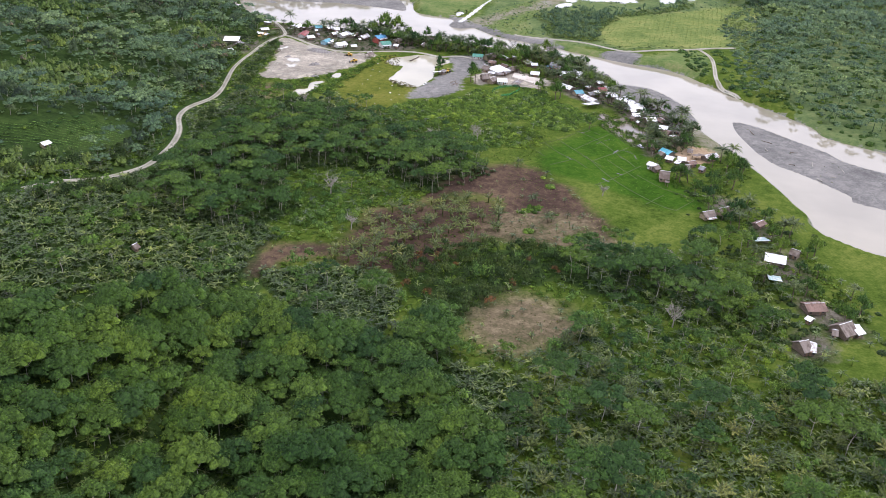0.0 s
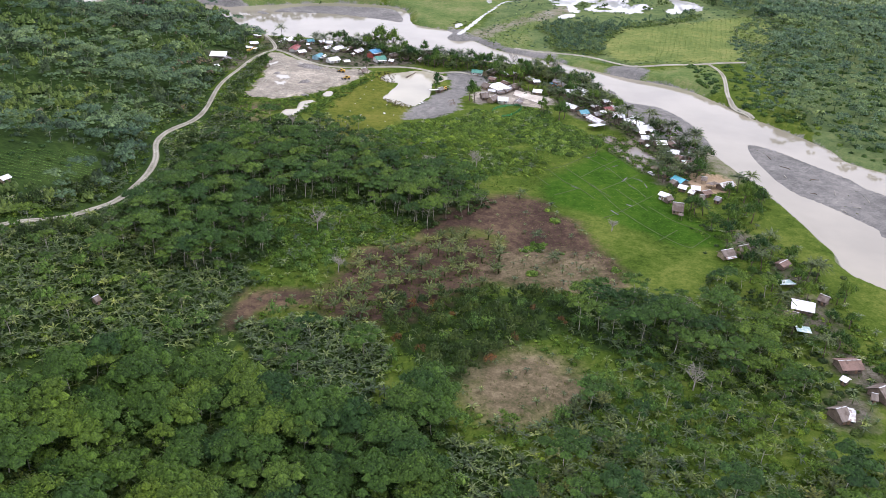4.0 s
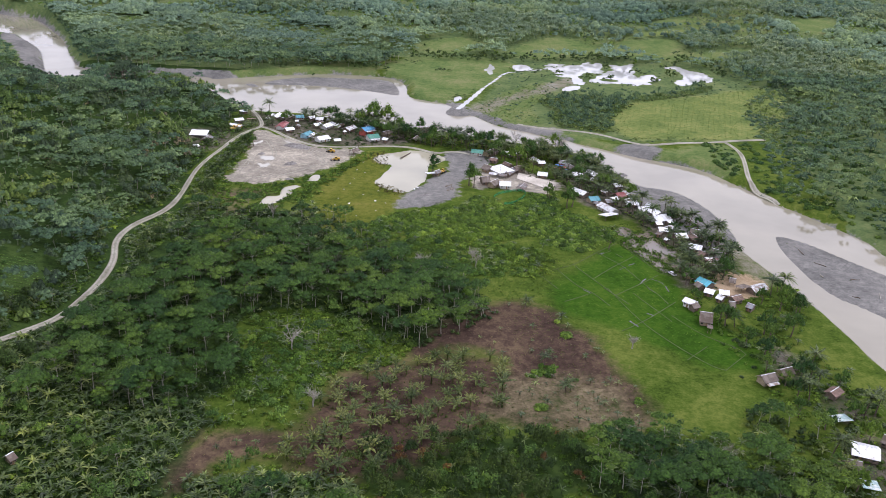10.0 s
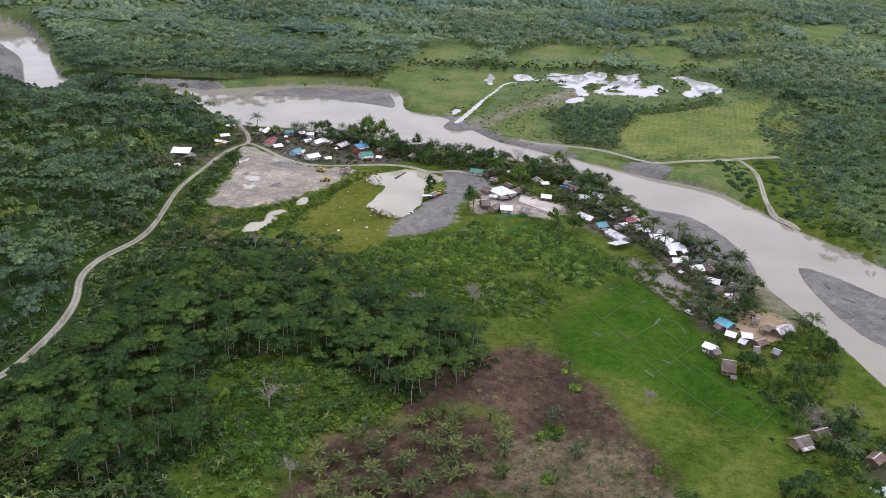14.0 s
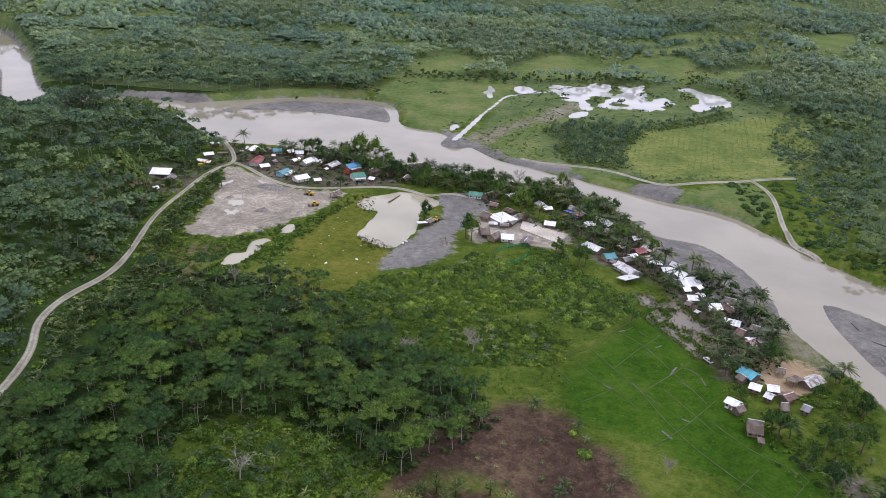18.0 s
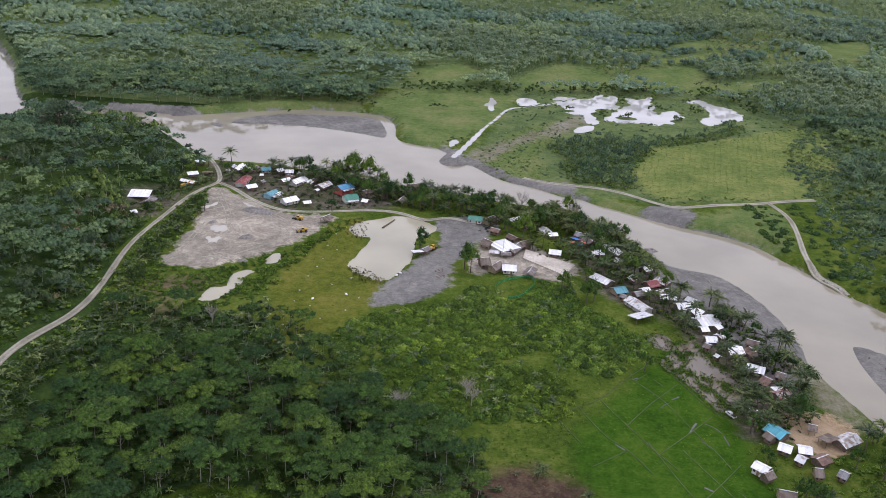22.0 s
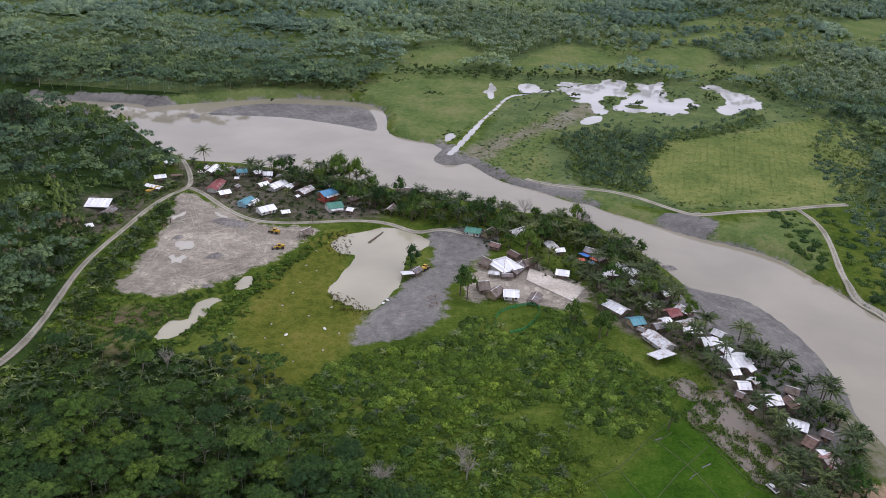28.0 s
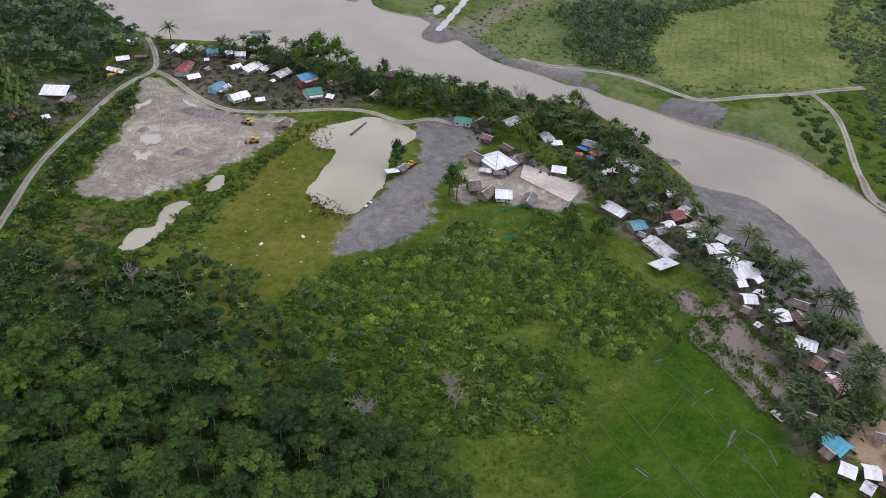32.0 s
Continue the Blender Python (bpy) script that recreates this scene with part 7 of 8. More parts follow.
clump = np.array([(x + dx, y + dy) for x, y in [(34, 388), (37, 388)] for dx, dy in late.normal(size=(6, 2)) * 1.6])
ground_cover = clear(scattered(FILL, 2.5, late, 0.5), 0.5, 4)
for o in (BROWN, BROWN_WEST, BROWN_SOUTH, TAN, PADDY):
    ground_cover = ground_cover[side(curve_through(o, True, 3), ground_cover[:, 0], ground_cover[:, 1]) > -1]
planted("rank_growth", WEEDS, ground_cover, (0.7, 1.8), LEAF_BUSH, "rank weeds covering the ground between the trees", "weeds", late)
hut_green = np.array([(x + dx * 10, y + dy * 14) for x, y in HUT_YARDS for dx, dy in late.normal(size=(26, 2))])
hut_green = clear(hut_green, 0.5, 4.5)
planted("hut_shrubs", SCRUB, hut_green[::2], (0.4, 1.1), LEAF_DARK, "dark shrubs round the river huts", "bushes", late)
planted("hut_banana_plants", BANANAS, hut_green[1::2], (0.7, 1.2), LEAF_BANANA, "banana plants round the river huts", "banana plants", late)
sward = clear(scattered(OPEN_GRASS, 1.7, late, 0.6), 0.3, 4)
planted("sward", WEEDS[:3], sward[side(np.array(PADDY, float), sward[:, 0], sward[:, 1]) > 0.5], (0.25, 0.6), LEAF_YELLOW, "tufted yellow-green grass of the open field", "grass", late)
rice = clear(scattered(PADDY, 1.9, late, 0.7), 0.3, 4)
planted("rice", WEEDS[:3], rice, (0.22, 0.45), LEAF_BUSH, "young rice standing in the wet plots", "rice", late)
planted("field_bush", SCRUB, clump, (0.5, 0.9), LEAF_BUSH, "green shrub clump left on the cleared field", "bushes", late)
copies(palm_templates, np.array([(37, 396), (44, 377), (29, 440)], float), (0.55, 0.75), palm_rng)
dry_hill = hill[late.random(len(hill)) < 0.02] + 2.0
dead = np.array([(-204, 629), (-201, 635), (-205, 617), (-192, 620), (-200, 596), (-198, 641)], float)
dry_hill = np.concatenate([dry_hill] + [dead + late.normal(size=dead.shape) * 4.5 for _ in range(3)])
planted("hill_dry_trees", HILL_ROUND, dry_hill, (0.5, 0.9), LEAF_BROWN, "greyish dry trees among the hill's green", "trees", late)

planted("east_woods", HILL_CROWNS, east[late.random(len(east)) < 0.75], (0.5, 1.2), LEAF_HILL, "dense green woods on the far bank", "trees", late)
planted("east_palms", FAR_PALMS, east[late.random(len(east)) < 0.25] + 3.0, (0.7, 1.1), LEAF_HILL, "palms in the far bank's woods", "trees", late)
planted("east_scrub", SCRUB, np.concatenate([clear(east + late.normal(size=east.shape) * 4, 2, 0), clear(beside(FAR_BRANCH, 5, 22, 220, late), 1, 0)]), (0.5, 1.3), LEAF_WOOD, "bushes on the far bank", "bushes", late)

for (x, y), grow in zip(LONE_TREES, (2.1, 1.8, 1.5, 1.9, 1.2, 1.0, 1.3, 0.9, 1.6, 1.3)):
    copies(broad_templates, np.array([(x, y)], float), (grow, grow * 1.05), palm_rng)
planted("wood_weeds", BUSHES, clear(scattered(WOOD_YARD, 4.0, late, 0.7), 1, 4), (0.6, 1.4), LEAF_BUSH, "bright bushes between the yard's trees", "bushes", late)

yard_wood = clear(scattered(WOOD_YARD, 9.0, late, 0.8), 2, 5)
planted("yard_wood_crowns", WOOD_CROWNS, yard_wood, (0.5, 0.95), LEAF_WOOD, "feathery crowns of young trees below the yard", "trees", np.random.default_rng(71))
planted("yard_wood_trunks", WOOD_TRUNKS, yard_wood, (0.5, 0.95), BARK_PALE, "slender pale trunks below the yard", "trees", np.random.default_rng(71))
mounds = np.concatenate([clear(scattered(BUSH_CENTRE, 4.6, late, 0.6), 0.5, 4), clear(scattered(BUSH_MASS, 5.5, late, 0.6), 0.5, 4), clear(scattered(BUSH_BELT, 5.0, late, 0.6), 0.5, 4), clear(scattered(OPEN_GRASS, 15.0, late, 0.5), 0.5, 4)])
mounds = mounds[(side(np.array(NET_LINE, float), mounds[:, 0], mounds[:, 1]) > 3) & (side(np.array(PADDY, float), mounds[:, 0], mounds[:, 1]) > 3)]
planted("shrub_mounds", SCRUB, mounds[::2], (0.7, 1.5), LEAF_BUSH, "tall shrub mounds overgrown with creepers", "bushes", late)
planted("shrub_mounds_dark", SCRUB, mounds[1::3], (0.5, 1.3), LEAF_WOOD, "dark green shrub mounds", "bushes", late)
planted("shrub_banana_plants", BANANAS, mounds[::4] + 2.0, (0.8, 1.3), LEAF_BANANA, "banana plants among the shrubs", "banana plants", late)

planted("mid_scrub", SCRUB, clear(scattered(MID_FILL, 4.6, late, 0.7), 0.5, 4), (0.4, 1.1), LEAF_BUSH, "green shrubs behind the river huts", "bushes", late)
planted("mid_scrub_dark", SCRUB, clear(scattered(MID_FILL, 6.5, late, 0.6), 0.5, 4), (0.5, 1.3), LEAF_WOOD, "dark shrubs behind the river huts", "bushes", late)
planted("mid_banana_plants", BANANAS, clear(scattered(MID_FILL, 4.2, late, 0.6), 0.5, 4), (0.8, 1.3), LEAF_BANANA, "banana plants behind the river huts", "banana plants", late)
fringe = np.array([(x + u, y + v) for x, y in curve_through([(-27, 412), (-21, 416), (-15, 421), (-5, 425), (3, 430), (8, 435)], False, 4) for u, v in late.normal(size=(3, 2)) * 1.5 + np.array([-1, 2])])
planted("field_banana_plants", BANANAS, fringe, (0.8, 1.3), LEAF_BANANA, "banana plants in a row beside the brown field", "banana plants", late)
knot = np.array([(28, 383), (31, 386), (34, 388), (37, 390), (39, 391), (36, 384), (33, 384), (30, 383)], float)
planted("field_mound", SCRUB, knot, (0.5, 0.9), LEAF_BUSH, "bright green shrubs on the cleared field", "bushes", late)
copies(palm_templates, np.array([(35, 391), (42, 373), (-5, 379)], float), (0.6, 0.8), late)
mid_trees = clear(scattered(MID_FILL, 11.0, late, 0.7), 1, 5)
planted("mid_tree_crowns", WOOD_CROWNS[4:], mid_trees, (0.5, 1.1), LEAF_WOOD, "light tree crowns behind the river huts", "trees", np.random.default_rng(81))
planted("mid_tree_trunks", WOOD_TRUNKS[4:], mid_trees, (0.5, 1.1), BARK_PALE, "pale trunks behind the river huts", "trees", np.random.default_rng(81))
planted("mid_weeds", WEEDS, clear(scattered(MID_FILL, 2.3, late, 0.7), 0.4, 4), (0.5, 1.3), LEAF_BUSH, "rank weeds behind the river huts", "weeds", late)
bar = scattered(SANDBAR_EAST, 9.0, late, 0.35)
planted("bar_tufts", WEEDS, bar[side(BARS[3], bar[:, 0], bar[:, 1]) < -6], (0.4, 1.0), LEAF_OLIVE, "sparse tufts on the gravel bar", "weeds", late)


# ---- court, vehicles, boats and other things ----
CONCRETE = plain_material("court_concrete", (0.56, 0.51, 0.44), 0.9, 0, 0.8, 0.18)
YELLOW_PAINT = plain_material("yellow_paint", (0.62, 0.38, 0.04), 0.45, 0, 2.0, 0.2)
WHITE_PAINT = plain_material("white_paint", (0.80, 0.80, 0.80), 0.35, 0, 2.0, 0.08)
STEEL_DARK = plain_material("dark_steel", (0.07, 0.065, 0.06), 0.6, 0.3, 2.0, 0.3)
RUBBER = plain_material("rubber", (0.03, 0.03, 0.03), 0.9, 0, 3.0, 0.2)
GLASS_DARK = plain_material("tinted_glass", (0.02, 0.025, 0.03), 0.08, 0, 2.0, 0.1, 0)
GRAVEL_HEAP = plain_material("heap_gravel", (0.22, 0.205, 0.19), 0.95, 0, 0.9, 0.3, 0.6)
TWIG = plain_material("twig_grey", (0.36, 0.33, 0.29), 0.95, 0, 2.0, 0.25)


def flat_piece(name, outline, lift, thick, material, label, category):
    p = np.array(outline, float)
    z = float(np.max(ground_height(p[:, 0], p[:, 1]))) + lift
    bm = bmesh.new()
    f = bm.faces.new([bm.verts.new((x, y, z)) for x, y in p])
    bm.normal_update()
    if f.normal.z < 0:
        f.normal_flip()
    made = bmesh.ops.extrude_face_region(bm, geom=[f])
    bmesh.ops.translate(bm, vec=(0, 0, -thick), verts=[v for v in made["geom"] if isinstance(v, bmesh.types.BMVert)])
    bmesh.ops.recalc_face_normals(bm, faces=bm.faces)
    bmesh.ops.bevel(bm, geom=list(bm.edges), offset=0.03, segments=1, affect="EDGES")
    me = bpy.data.meshes.new(name)
    bm.to_mesh(me)
    bm.free()
    me.materials.append(material)
    return tagged(new(name, me), label, category)


flat_piece("basketball_court", COURT, 0.12, 0.7, CONCRETE, "stained pale concrete court slab beside the hall", "court")


def wheel(parent, x, y, r, w):
    t = part("wheel", cylinder(bmesh.new(), r, r, w, (x, y, r), 14, Matrix.Rotation(radians(90), 4, "X")), RUBBER, parent)
    part("rim", cylinder(bmesh.new(), r * 0.55, r * 0.55, w + 0.04, (x, y, r), 10, Matrix.Rotation(radians(90), 4, "X")), STEEL_DARK, t)


def standing(name, x, y, turn, label, category, group=""):
    ob = new(name)
    ob.matrix_world = pose(x, y, on_ground(x, y), 0, 0, turn)
    return tagged(ob, label, category, group)


def arm(bm, a, b, w, h):
    a, b = Vector(a), Vector(b)
    d = b - a
    return box(bm, (d.length, w, h), (a + b) / 2, 0.03, d.to_track_quat("X", "Z").to_matrix().to_4x4())


def excavator(x, y, turn):
    e = standing("excavator", x, y, turn, "yellow crawler excavator with its boom stretched out", "excavator")
    for s in (-1, 1):
        bm = box(bmesh.new(), (3.4, 0.55, 0.7), (0, s * 1.1, 0.42), 0.15)
        part("track", bm, STEEL_DARK, e)
    part("undercarriage", box(bmesh.new(), (1.8, 1.7, 0.4), (0, 0, 0.6), 0.05), STEEL_DARK, e)
    part("body", box(bmesh.new(), (3.4, 2.6, 1.1), (-0.5, 0, 1.45), 0.12), YELLOW_PAINT, e)
    part("counterweight", box(bmesh.new(), (0.7, 2.6, 1.2), (-2.4, 0, 1.45), 0.2), YELLOW_PAINT, e)
    cab = part("cab", box(bmesh.new(), (1.5, 1.0, 1.6), (0.6, 0.75, 2.4), 0.1), YELLOW_PAINT, e)
    part("window", box(bmesh.new(), (1.2, 1.04, 0.8), (0.7, 0.75, 2.6), 0.03), GLASS_DARK, cab)
    part("boom", arm(arm(bmesh.new(), (1.0, -0.2, 1.6), (3.4, -0.2, 3.9), 0.45, 0.6), (3.2, -0.2, 3.8), (5.4, -0.2, 3.4), 0.42, 0.5), YELLOW_PAINT, e)
    part("stick", arm(bmesh.new(), (5.2, -0.2, 3.6), (5.9, -0.2, 1.2), 0.35, 0.4), YELLOW_PAINT, e)
    part("bucket", box(bmesh.new(), (0.9, 1.0, 0.8), (5.7, -0.2, 0.8), 0.15), STEEL_DARK, e)
    return e


def loader(x, y, turn):
    e = standing("wheel_loader", x, y, turn, "yellow wheel loader parked on the gravel", "loader", "loaders")
    part("chassis", box(bmesh.new(), (4.6, 1.6, 0.6), (0, 0, 0.95), 0.08), YELLOW_PAINT, e)
    part("engine_hood", box(bmesh.new(), (2.0, 1.7, 1.0), (-1.4, 0, 1.7), 0.15), YELLOW_PAINT, e)
    cab = part("cab", box(bmesh.new(), (1.4, 1.5, 1.5), (0.3, 0, 2.1), 0.1), YELLOW_PAINT, e)
    part("window", box(bmesh.new(), (1.44, 1.54, 0.7), (0.3, 0, 2.3), 0.03), GLASS_DARK, cab)
    for px in (-1.4, 1.4):
        for s in (-1, 1):
            wheel(e, px, s * 1.1, 0.75, 0.5)
    for s in (-1, 1):
        part("lift_arm", arm(bmesh.new(), (1.0, s * 0.5, 1.6), (3.2, s * 0.5, 0.7), 0.2, 0.3), YELLOW_PAINT, e)
    part("bucket", box(bmesh.new(), (0.9, 2.6, 0.8), (3.5, 0, 0.5), 0.15), STEEL_DARK, e)
    return e


def pickup(x, y, turn, label, long=4.6):
    e = standing("pickup_truck", x, y, turn, label, "truck")
    part("body", box(bmesh.new(), (long, 1.8, 0.65), (0, 0, 0.75), 0.12), WHITE_PAINT, e)
    cab = part("cab", box(bmesh.new(), (1.8, 1.6, 0.65), (0.5, 0, 1.35), 0.2), WHITE_PAINT, e)
    part("windscreen", box(bmesh.new(), (0.25, 1.5, 0.5), (1.35, 0, 1.36), 0.05, Matrix.Rotation(radians(-25), 4, "Y")), GLASS_DARK, cab)
    for s in (-1, 1):
        part("side_window", box(bmesh.new(), (1.3, 0.03, 0.38), (0.45, s * 0.8, 1.4)), GLASS_DARK, cab)
        part("headlight", box(bmesh.new(), (0.05, 0.35, 0.2), (long / 2 + 0.01, s * 0.6, 0.85), 0.02), GLASS_DARK, e)
    part("load_bed", box(bmesh.new(), (1.7, 1.5, 0.1), (-1.35, 0, 1.1), 0.02), STEEL_DARK, e)
    for px in (-1.4, 1.4):
        for s in (-1, 1):
            wheel(e, px, s * 0.85, 0.36, 0.22)
    return e


excavator(*(-178.7, 700.8), 30)
loader(*(-97.7, 658.4), 160)
loader(*(-91.2, 640.2), 200)
loader(*(-18.2, 629.6), 60)
pickup(*(105.3, 487.3), 120, "white pickup parked at the rice field's edge")
pickup(*(-160.9, 736.9), 170, "white jeep parked on the village road", 5.2)


def heap(x, y, length, width, height, turn, label):
    """A tipped heap of gravel with a ragged crest."""
    bm = bmesh.new()
    bmesh.ops.create_grid(bm, x_segments=16, y_segments=12, size=0.5)
    for v in bm.verts:
        r = max(0.0, 1 - (abs(v.co.x) * 2) ** 1.8 - (abs(v.co.y) * 2) ** 1.8)
        n = noise.noise(Vector((v.co.x * 6 + x, v.co.y * 6 + y, 0)))
        v.co = Vector((v.co.x * length, v.co.y * width, height * r**0.7 * (1 + 0.5 * n) - 0.15))
    me = bpy.data.meshes.new("gravel_mound")
    bm.to_mesh(me)
    bm.free()
    me.materials.append(GRAVEL_HEAP)
    ob = tagged(new("gravel_mound", me), label, "gravel", "gravel heaps")
    ob.matrix_world = pose(x, y, on_ground(x, y), 0, 0, turn)


for (x, y), l, w, h, a in zip([(-124.1, 666.7), (-119.6, 626.6), (-113.8, 597.1), (-143.9, 645.1), (-12.1, 597), (-25.3, 583.2), (104.1, 655)], (20, 9, 6, 6, 8, 7, 14), (9, 5, 4, 4, 3, 4, 9), (2.2, 1.8, 1.0, 1.0, 1.0, 0.8, 2.5), (-12, 30, 10, 50, -20, 15, 0)):
    heap(x, y, l, w, h, a, "low heap of grey river gravel in the yard" if y < 760 else "gravel mound beside the far road")


def puddle(outline, label, water=SILT_WATER):
    p = curve_through(outline, True, 4)
    z = float(np.max(ground_height(p[:, 0], p[:, 1]))) + 0.05
    water_sheet("water_puddle", p, z, water, label)


puddle([(-143, 639), (-141, 641.5), (-138.5, 640.6), (-136, 642), (-133.5, 638.5), (-132.5, 635), (-134, 632), (-136, 632.5), (-138, 630.5), (-139.5, 633.5), (-141.5, 634)], "pale muddy puddle in the gravel yard")
puddle([(-141, 623), (-139.5, 625.5), (-137.6, 622.8), (-136.2, 623.4), (-134.6, 626.2), (-132.4, 623.6), (-133.4, 620.4), (-133, 617.2), (-135.6, 618), (-137.2, 616.2), (-138.4, 619.8)], "pale muddy puddle in the gravel yard")
puddle([(-158.5, 667), (-157, 671.4), (-154.2, 672.6), (-151.4, 678.6), (-150.4, 673.6), (-153, 670.4), (-153.6, 666.8), (-156, 668.4)], "shallow puddle streak in the gravel yard")
puddle([(-136, 679.6), (-133.8, 676.4), (-131.4, 674), (-126.4, 671.2), (-128.8, 675.4), (-131.6, 676.4), (-133.4, 679)], "narrow puddle streak in the gravel yard")


def log(name, a, b, r, z, material, label, category="log"):
    a, b = np.array(a, float), np.array(b, float)
    f = np.linspace(0, 1, 6)[:, None]
    line = np.concatenate([a + (b - a) * f, np.full((6, 1), z)], 1)
    line[:, 2] += 0.1 * np.sin(np.arange(6) * 1.3)
    v, q = tube(line, r * (1.1 - 0.4 * f[:, 0]), 8)
    tagged(new(name, mesh_of(name, (v, q), material)), label, category)


log("log", *[(-48.6, 655.1), (-43.1, 669.4)], 0.5, POOL_LEVEL[0] + 0.3, BARK_DARK, "long dark log floating in the pond")
log("log", *[(114.8, 618), (121.5, 608.2)], 0.22, RIVER_LEVEL + 0.85, BARK_DARK, "dark driftwood log on the silt bank")
log("log", *[(128.3, 617.5), (129.1, 612.7)], 0.2, RIVER_LEVEL + 0.85, BARK_PALE, "pale driftwood log on the silt bank")


drift_rng = random.Random(17)
for x, y in [(186, 530), (193, 515), (200, 500), (186, 500), (206, 478), (196, 478), (214, 462), (204, 455), (222, 470)]:
    a, l = drift_rng.uniform(0, 3.1), drift_rng.uniform(3, 8)
    log("log", (x, y), (x + l * math.cos(a), y + l * math.sin(a)), drift_rng.uniform(0.15, 0.3), on_ground(x, y) + 0.15, BARK_DARK if drift_rng.random() < 0.6 else BARK_PALE, "driftwood log stranded on the gravel bar")


def raft(a, b, width):
    (ax, ay), (bx, by) = a, b
    r = new("raft")
    r.matrix_world = pose((ax + bx) / 2, (ay + by) / 2, RIVER_LEVEL + 0.3, 0, 0, math.degrees(math.atan2(by - ay, bx - ax)))
    tagged(r, "flat bamboo raft moored by the silt bank", "raft")
    l = math.hypot(bx - ax, by - ay)
    for k in range(8):
        part("bamboo_pole", cylinder(bmesh.new(), 0.16, 0.13, l, (0, (k - 3.5) * width / 8, 0.1), 8, Matrix.Rotation(radians(90), 4, "Y")), TWIG, r)
    for k in (-1, 0, 1):
        part("crossbar", box(bmesh.new(), (0.15, width + 0.4, 0.12), (k * l * 0.4, 0, 0.3), 0.02), TIMBER, r)


raft(*[(117.2, 619.8), (127.1, 623.9)], 2.4)


def screen_frame(x, y, turn):
    s = standing("gravel_screen", x, y, turn, "dark wooden gravel screen on legs", "gravel screen", "gravel screens")
    for k in (-1, 1):
        part("rail", arm(bmesh.new(), (-2.2, k * 0.7, 0.5), (2.2, k * 0.7, 1.9), 0.16, 0.2), TIMBER, s)
        part("leg", box(bmesh.new(), (0.14, 0.14, 1.9), (1.9, k * 0.7, 0.9)), TIMBER, s)
    for k in range(7):
        part("slat", box(bmesh.new(), (0.1, 1.4, 0.06), (-1.9 + k * 0.63, 0, 0.68 + k * 0.2)), TIMBER, s)


for (x, y), a in zip([(-13, 599.9), (-11.8, 592.6), (-155.2, 655)], (10, 25, 80)):
    screen_frame(x, y, a)

for x, y in [(-34, 592.8), (-32.5, 595.9), (-55.4, 567.1), (-70.2, 560.4)]:
    bm = bmesh.new()
    bmesh.ops.create_icosphere(bm, subdivisions=2, radius=0.8)
    for v in bm.verts:
        v.co = Vector((v.co.x * 1.4, v.co.y * 0.8, max(v.co.z * 0.5, -0.15) + 0.15)) * (1 + 0.1 * noise.noise(v.co * 3))
    me = bpy.data.meshes.new("sack")
    bm.to_mesh(me)
    bm.free()
    me.materials.append(WHITE_PAINT)
    tagged(new("sack", me), "white filled sack lying on the ground", "sack", "sacks").matrix_world = pose(x, y, on_ground(x, y), 0, 0, x * 40)


def net_material():
    m, nodes, links, b = node_material("green_net", 0.7)
    b.inputs["Base Color"].default_value = (0.03, 0.33, 0.12, 1)
    b.inputs["Alpha"].default_value = 0.45
    return m


def net_fence(points):
    f = new("net_fence")
    x0, y0 = points[0]
    f.matrix_world = pose(x0, y0, on_ground(x0, y0))
    tagged(f, "low green net fence on thin posts round a garden", "fence")
    net = net_material()
    for i, (x, y) in enumerate(points):
        z = on_ground(x, y) - on_ground(x0, y0)
        part("post", box(bmesh.new(), (0.1, 0.1, 1.7), (x - x0, y - y0, z + 0.7)), TIMBER, f)
        if i:
            px, py = points[i - 1]
            pz = on_ground(px, py) - on_ground(x0, y0)
            part("net", arm(bmesh.new(), (px - x0, py - y0, pz + 0.7), (x - x0, y - y0, z + 0.7), 0.03, 1.4), net, f)


net_fence([tuple(p) for p in curve_through(NET_LINE, False, 2)])

# ridges between the rice plots
BUND = plain_material("bund_earth", (0.07, 0.1, 0.026), 0.95, 0, 1.0, 0.35)
DITCH_WATER = water_material("ditch_water", (0.11, 0.11, 0.09), 0.2)


RIDGES = [[(56, 492), (64, 475), (73, 459)], [(47, 486), (55, 468), (62, 460), (69, 448)], [(68, 466), (75, 456), (78, 451)], [(70, 511), (80, 496), (87, 480), (92, 467)], [(84, 526), (92, 505), (99, 490), (104, 486)],
          [(38, 478), (47, 486), (57, 493), (70, 511), (84, 526)], [(80, 510), (83, 505)], [(72, 508), (78, 514)], [(76, 492), (89, 507)], [(87, 474), (98, 486)], [(38, 478), (42, 470), (46, 462)], [(71, 425), (85, 438), (101, 457)],
          [(70, 466), (84, 429), (102, 403), (109, 397)], [(96, 442), (106, 427), (118, 417), (121, 411)], [(109, 397), (121, 411)], [(95, 404), (106, 416)], [(82, 463), (95, 436)], [(48, 449), (62, 460)], [(64, 475), (76, 492)], [(73, 459), (87, 474)], [(90, 471), (94, 464), (97, 454)]]
DITCHES = [[(79, 489), (81, 491.5), (83, 493)], [(84.5, 495.5), (88, 498)], [(87, 474), (89, 478), (91, 481)], [(94, 481), (97, 479), (99, 476)], [(99.5, 474), (100, 468)], [(90.5, 470), (93, 466)], [(95, 461), (97, 455)], [(71, 509), (74, 511)], [(76, 435), (79, 430)], [(117, 418), (119, 413)], [(58, 463), (61, 460)], [(85, 443), (88, 441)]]
for r in RIDGES:
    ribbon("bund", r, 0.34, BUND, "low earth ridge between rice plots", 0.18, "field ridge")
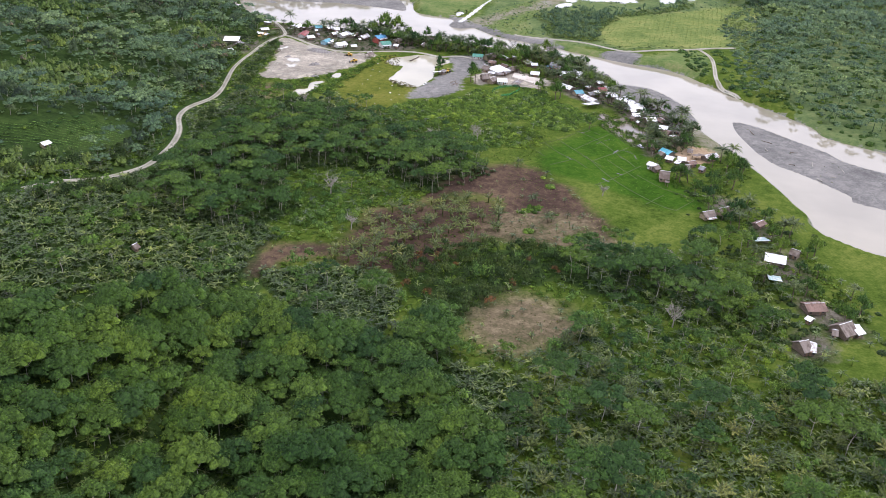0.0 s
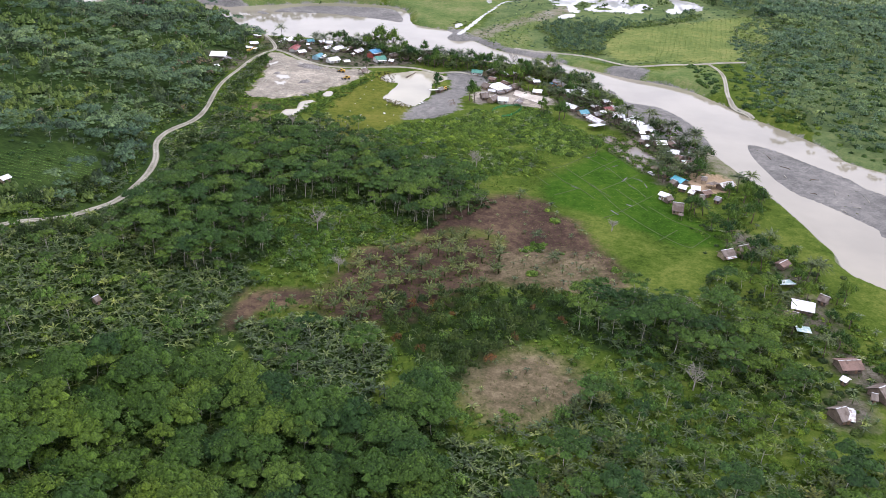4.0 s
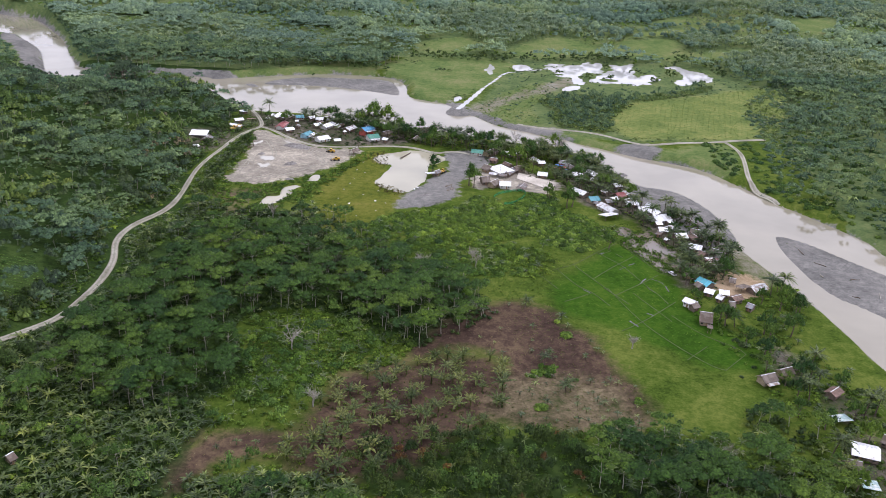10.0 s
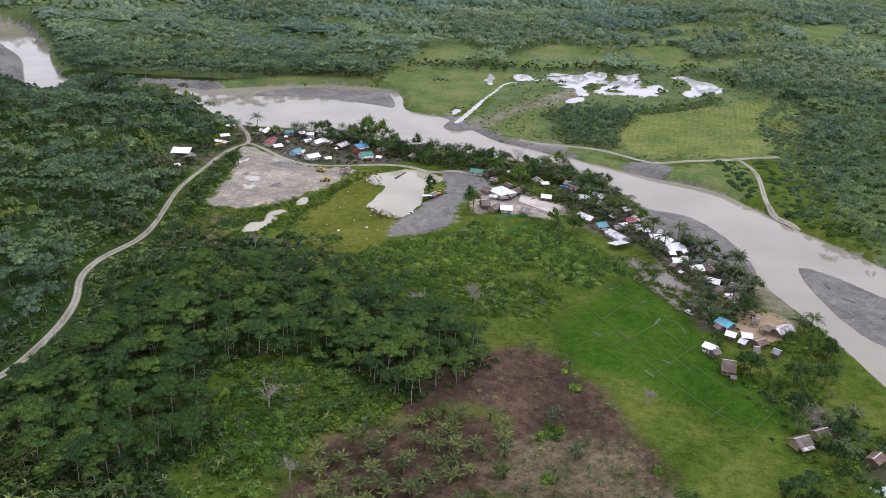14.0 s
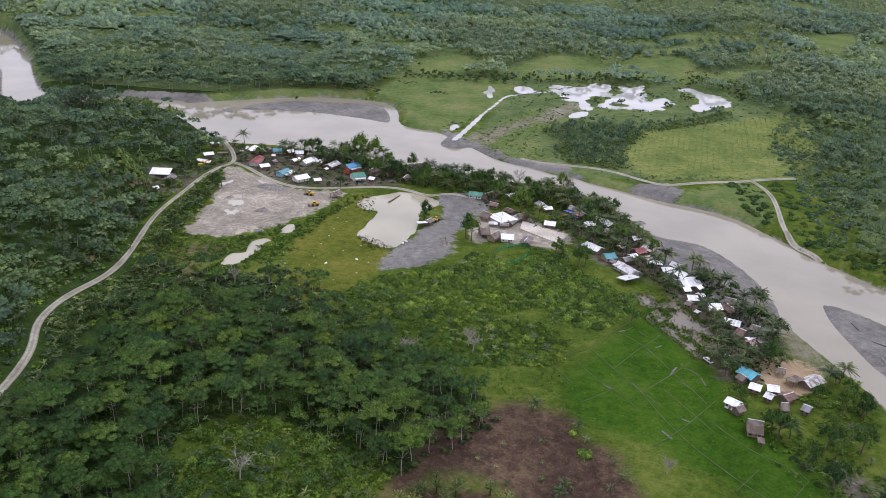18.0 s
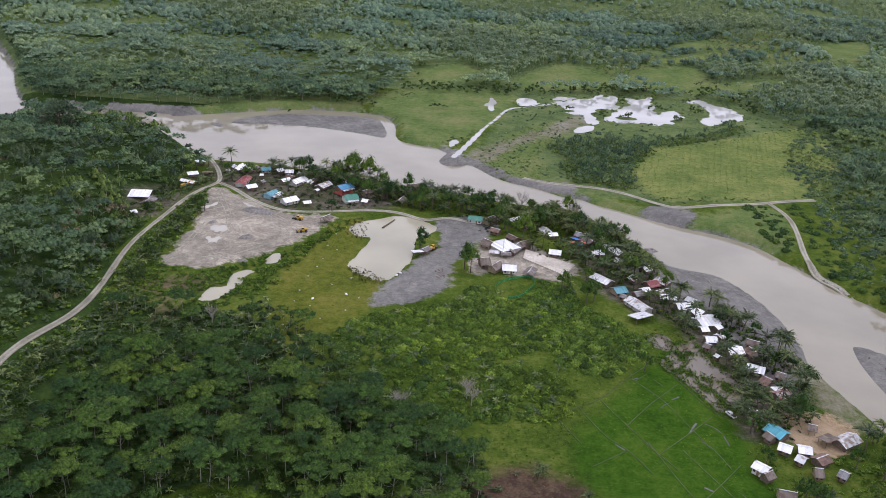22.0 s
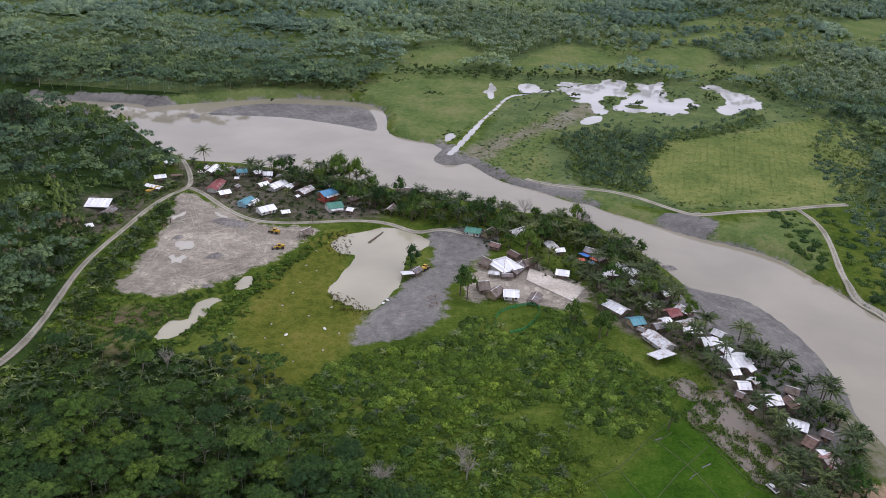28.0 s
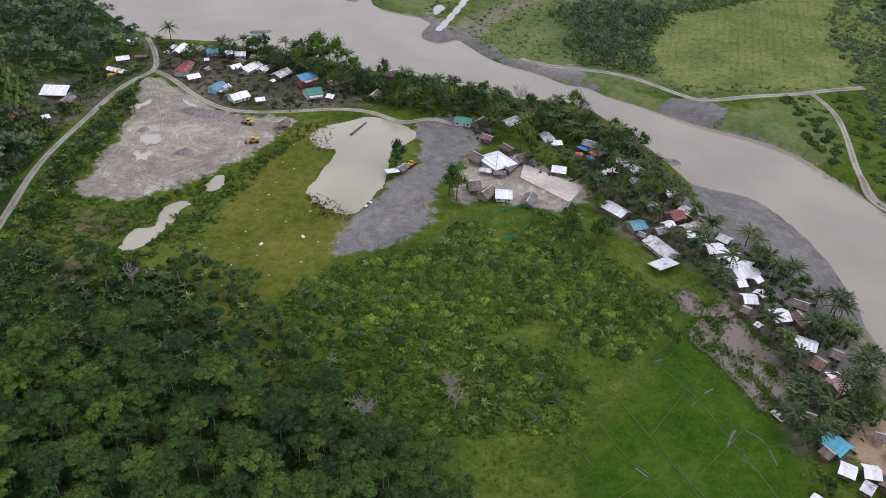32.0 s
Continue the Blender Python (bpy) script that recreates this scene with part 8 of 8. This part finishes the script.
for k, w in enumerate(DITCHES):
    ribbon("water_ditch", w, 0.35 + 0.3 * (k % 3), DITCH_WATER, "shallow wet strip beside a rice plot's ridge", 0.05, "ditch")


def bare_tree(x, y, height, label="leafless grey tree with fine bare twigs", seed=0):
    rng = np.random.default_rng(seed)
    parts = [tube([[0, 0, -0.3], [0.1, 0, height * 0.25], [0.2, 0.1, height * 0.5]], [0.3, 0.24, 0.17], 6)]
    twigs = []
    for k in range(7):
        a, l = k * 2.4 + rng.uniform(-0.3, 0.3), height * rng.uniform(0.35, 0.5)
        s = np.array([0.15, 0.05, height * rng.uniform(0.28, 0.5)])
        e = s + np.array([math.cos(a) * l * 0.7, math.sin(a) * l * 0.7, l * 0.9])
        parts.append(tube([s, (s + e) / 2 + rng.normal(size=3) * 0.2, e], [0.13, 0.09, 0.04], 5))
        for j in range(16):
            q = s + (e - s) * rng.uniform(0.35, 1.0)
            w = q + rng.normal(size=3) * height * 0.13 + np.array([0, 0, height * 0.09])
            twigs.append(tube([q, (q + w) / 2 + rng.normal(size=3) * 0.15, w], [0.06, 0.045, 0.02], 3))
    root = standing("bare_tree", x, y, 0, label, "tree", "leafless trees")
    for n, vq in (("trunk", joined(parts)), ("branchwork", joined(twigs))):
        new(n, mesh_of(n, vq, TWIG)).parent = root


for k, ((x, y), h) in enumerate(zip([(-21, 471), (6, 481), (63, 689), (32, 697), (-108, 529)] + [(-67, 390), (-51, 352), (-20, 474), (4, 488), (85, 284), (93, 334), (73, 410)], (11, 9, 12, 14, 9, 11, 8, 10, 8, 10, 8, 7))):
    bare_tree(x, y, h, seed=k)


STONE = plain_material("field_stone", (0.42, 0.40, 0.36), 0.9, 0, 2.0, 0.25)
for k, (x, y) in enumerate(OLIVE_STONES):
    bm = bmesh.new()
    bmesh.ops.create_icosphere(bm, subdivisions=2, radius=0.5)
    for v in bm.verts:
        v.co = Vector((v.co.x * (1.1 + 0.3 * math.sin(k)), v.co.y * 0.8, v.co.z * 0.55)) * (1 + 0.35 * noise.noise(v.co * 2.2 + Vector((k, 0, 0))))
    me = bpy.data.meshes.new("boulder")
    bm.to_mesh(me)
    bm.free()
    me.materials.append(STONE)
    tagged(new("boulder", me), "small pale boulder in the rough pasture", "stone", "pasture stones").matrix_world = pose(x, y, on_ground(x, y) + 0.08, 0, 0, k * 50)
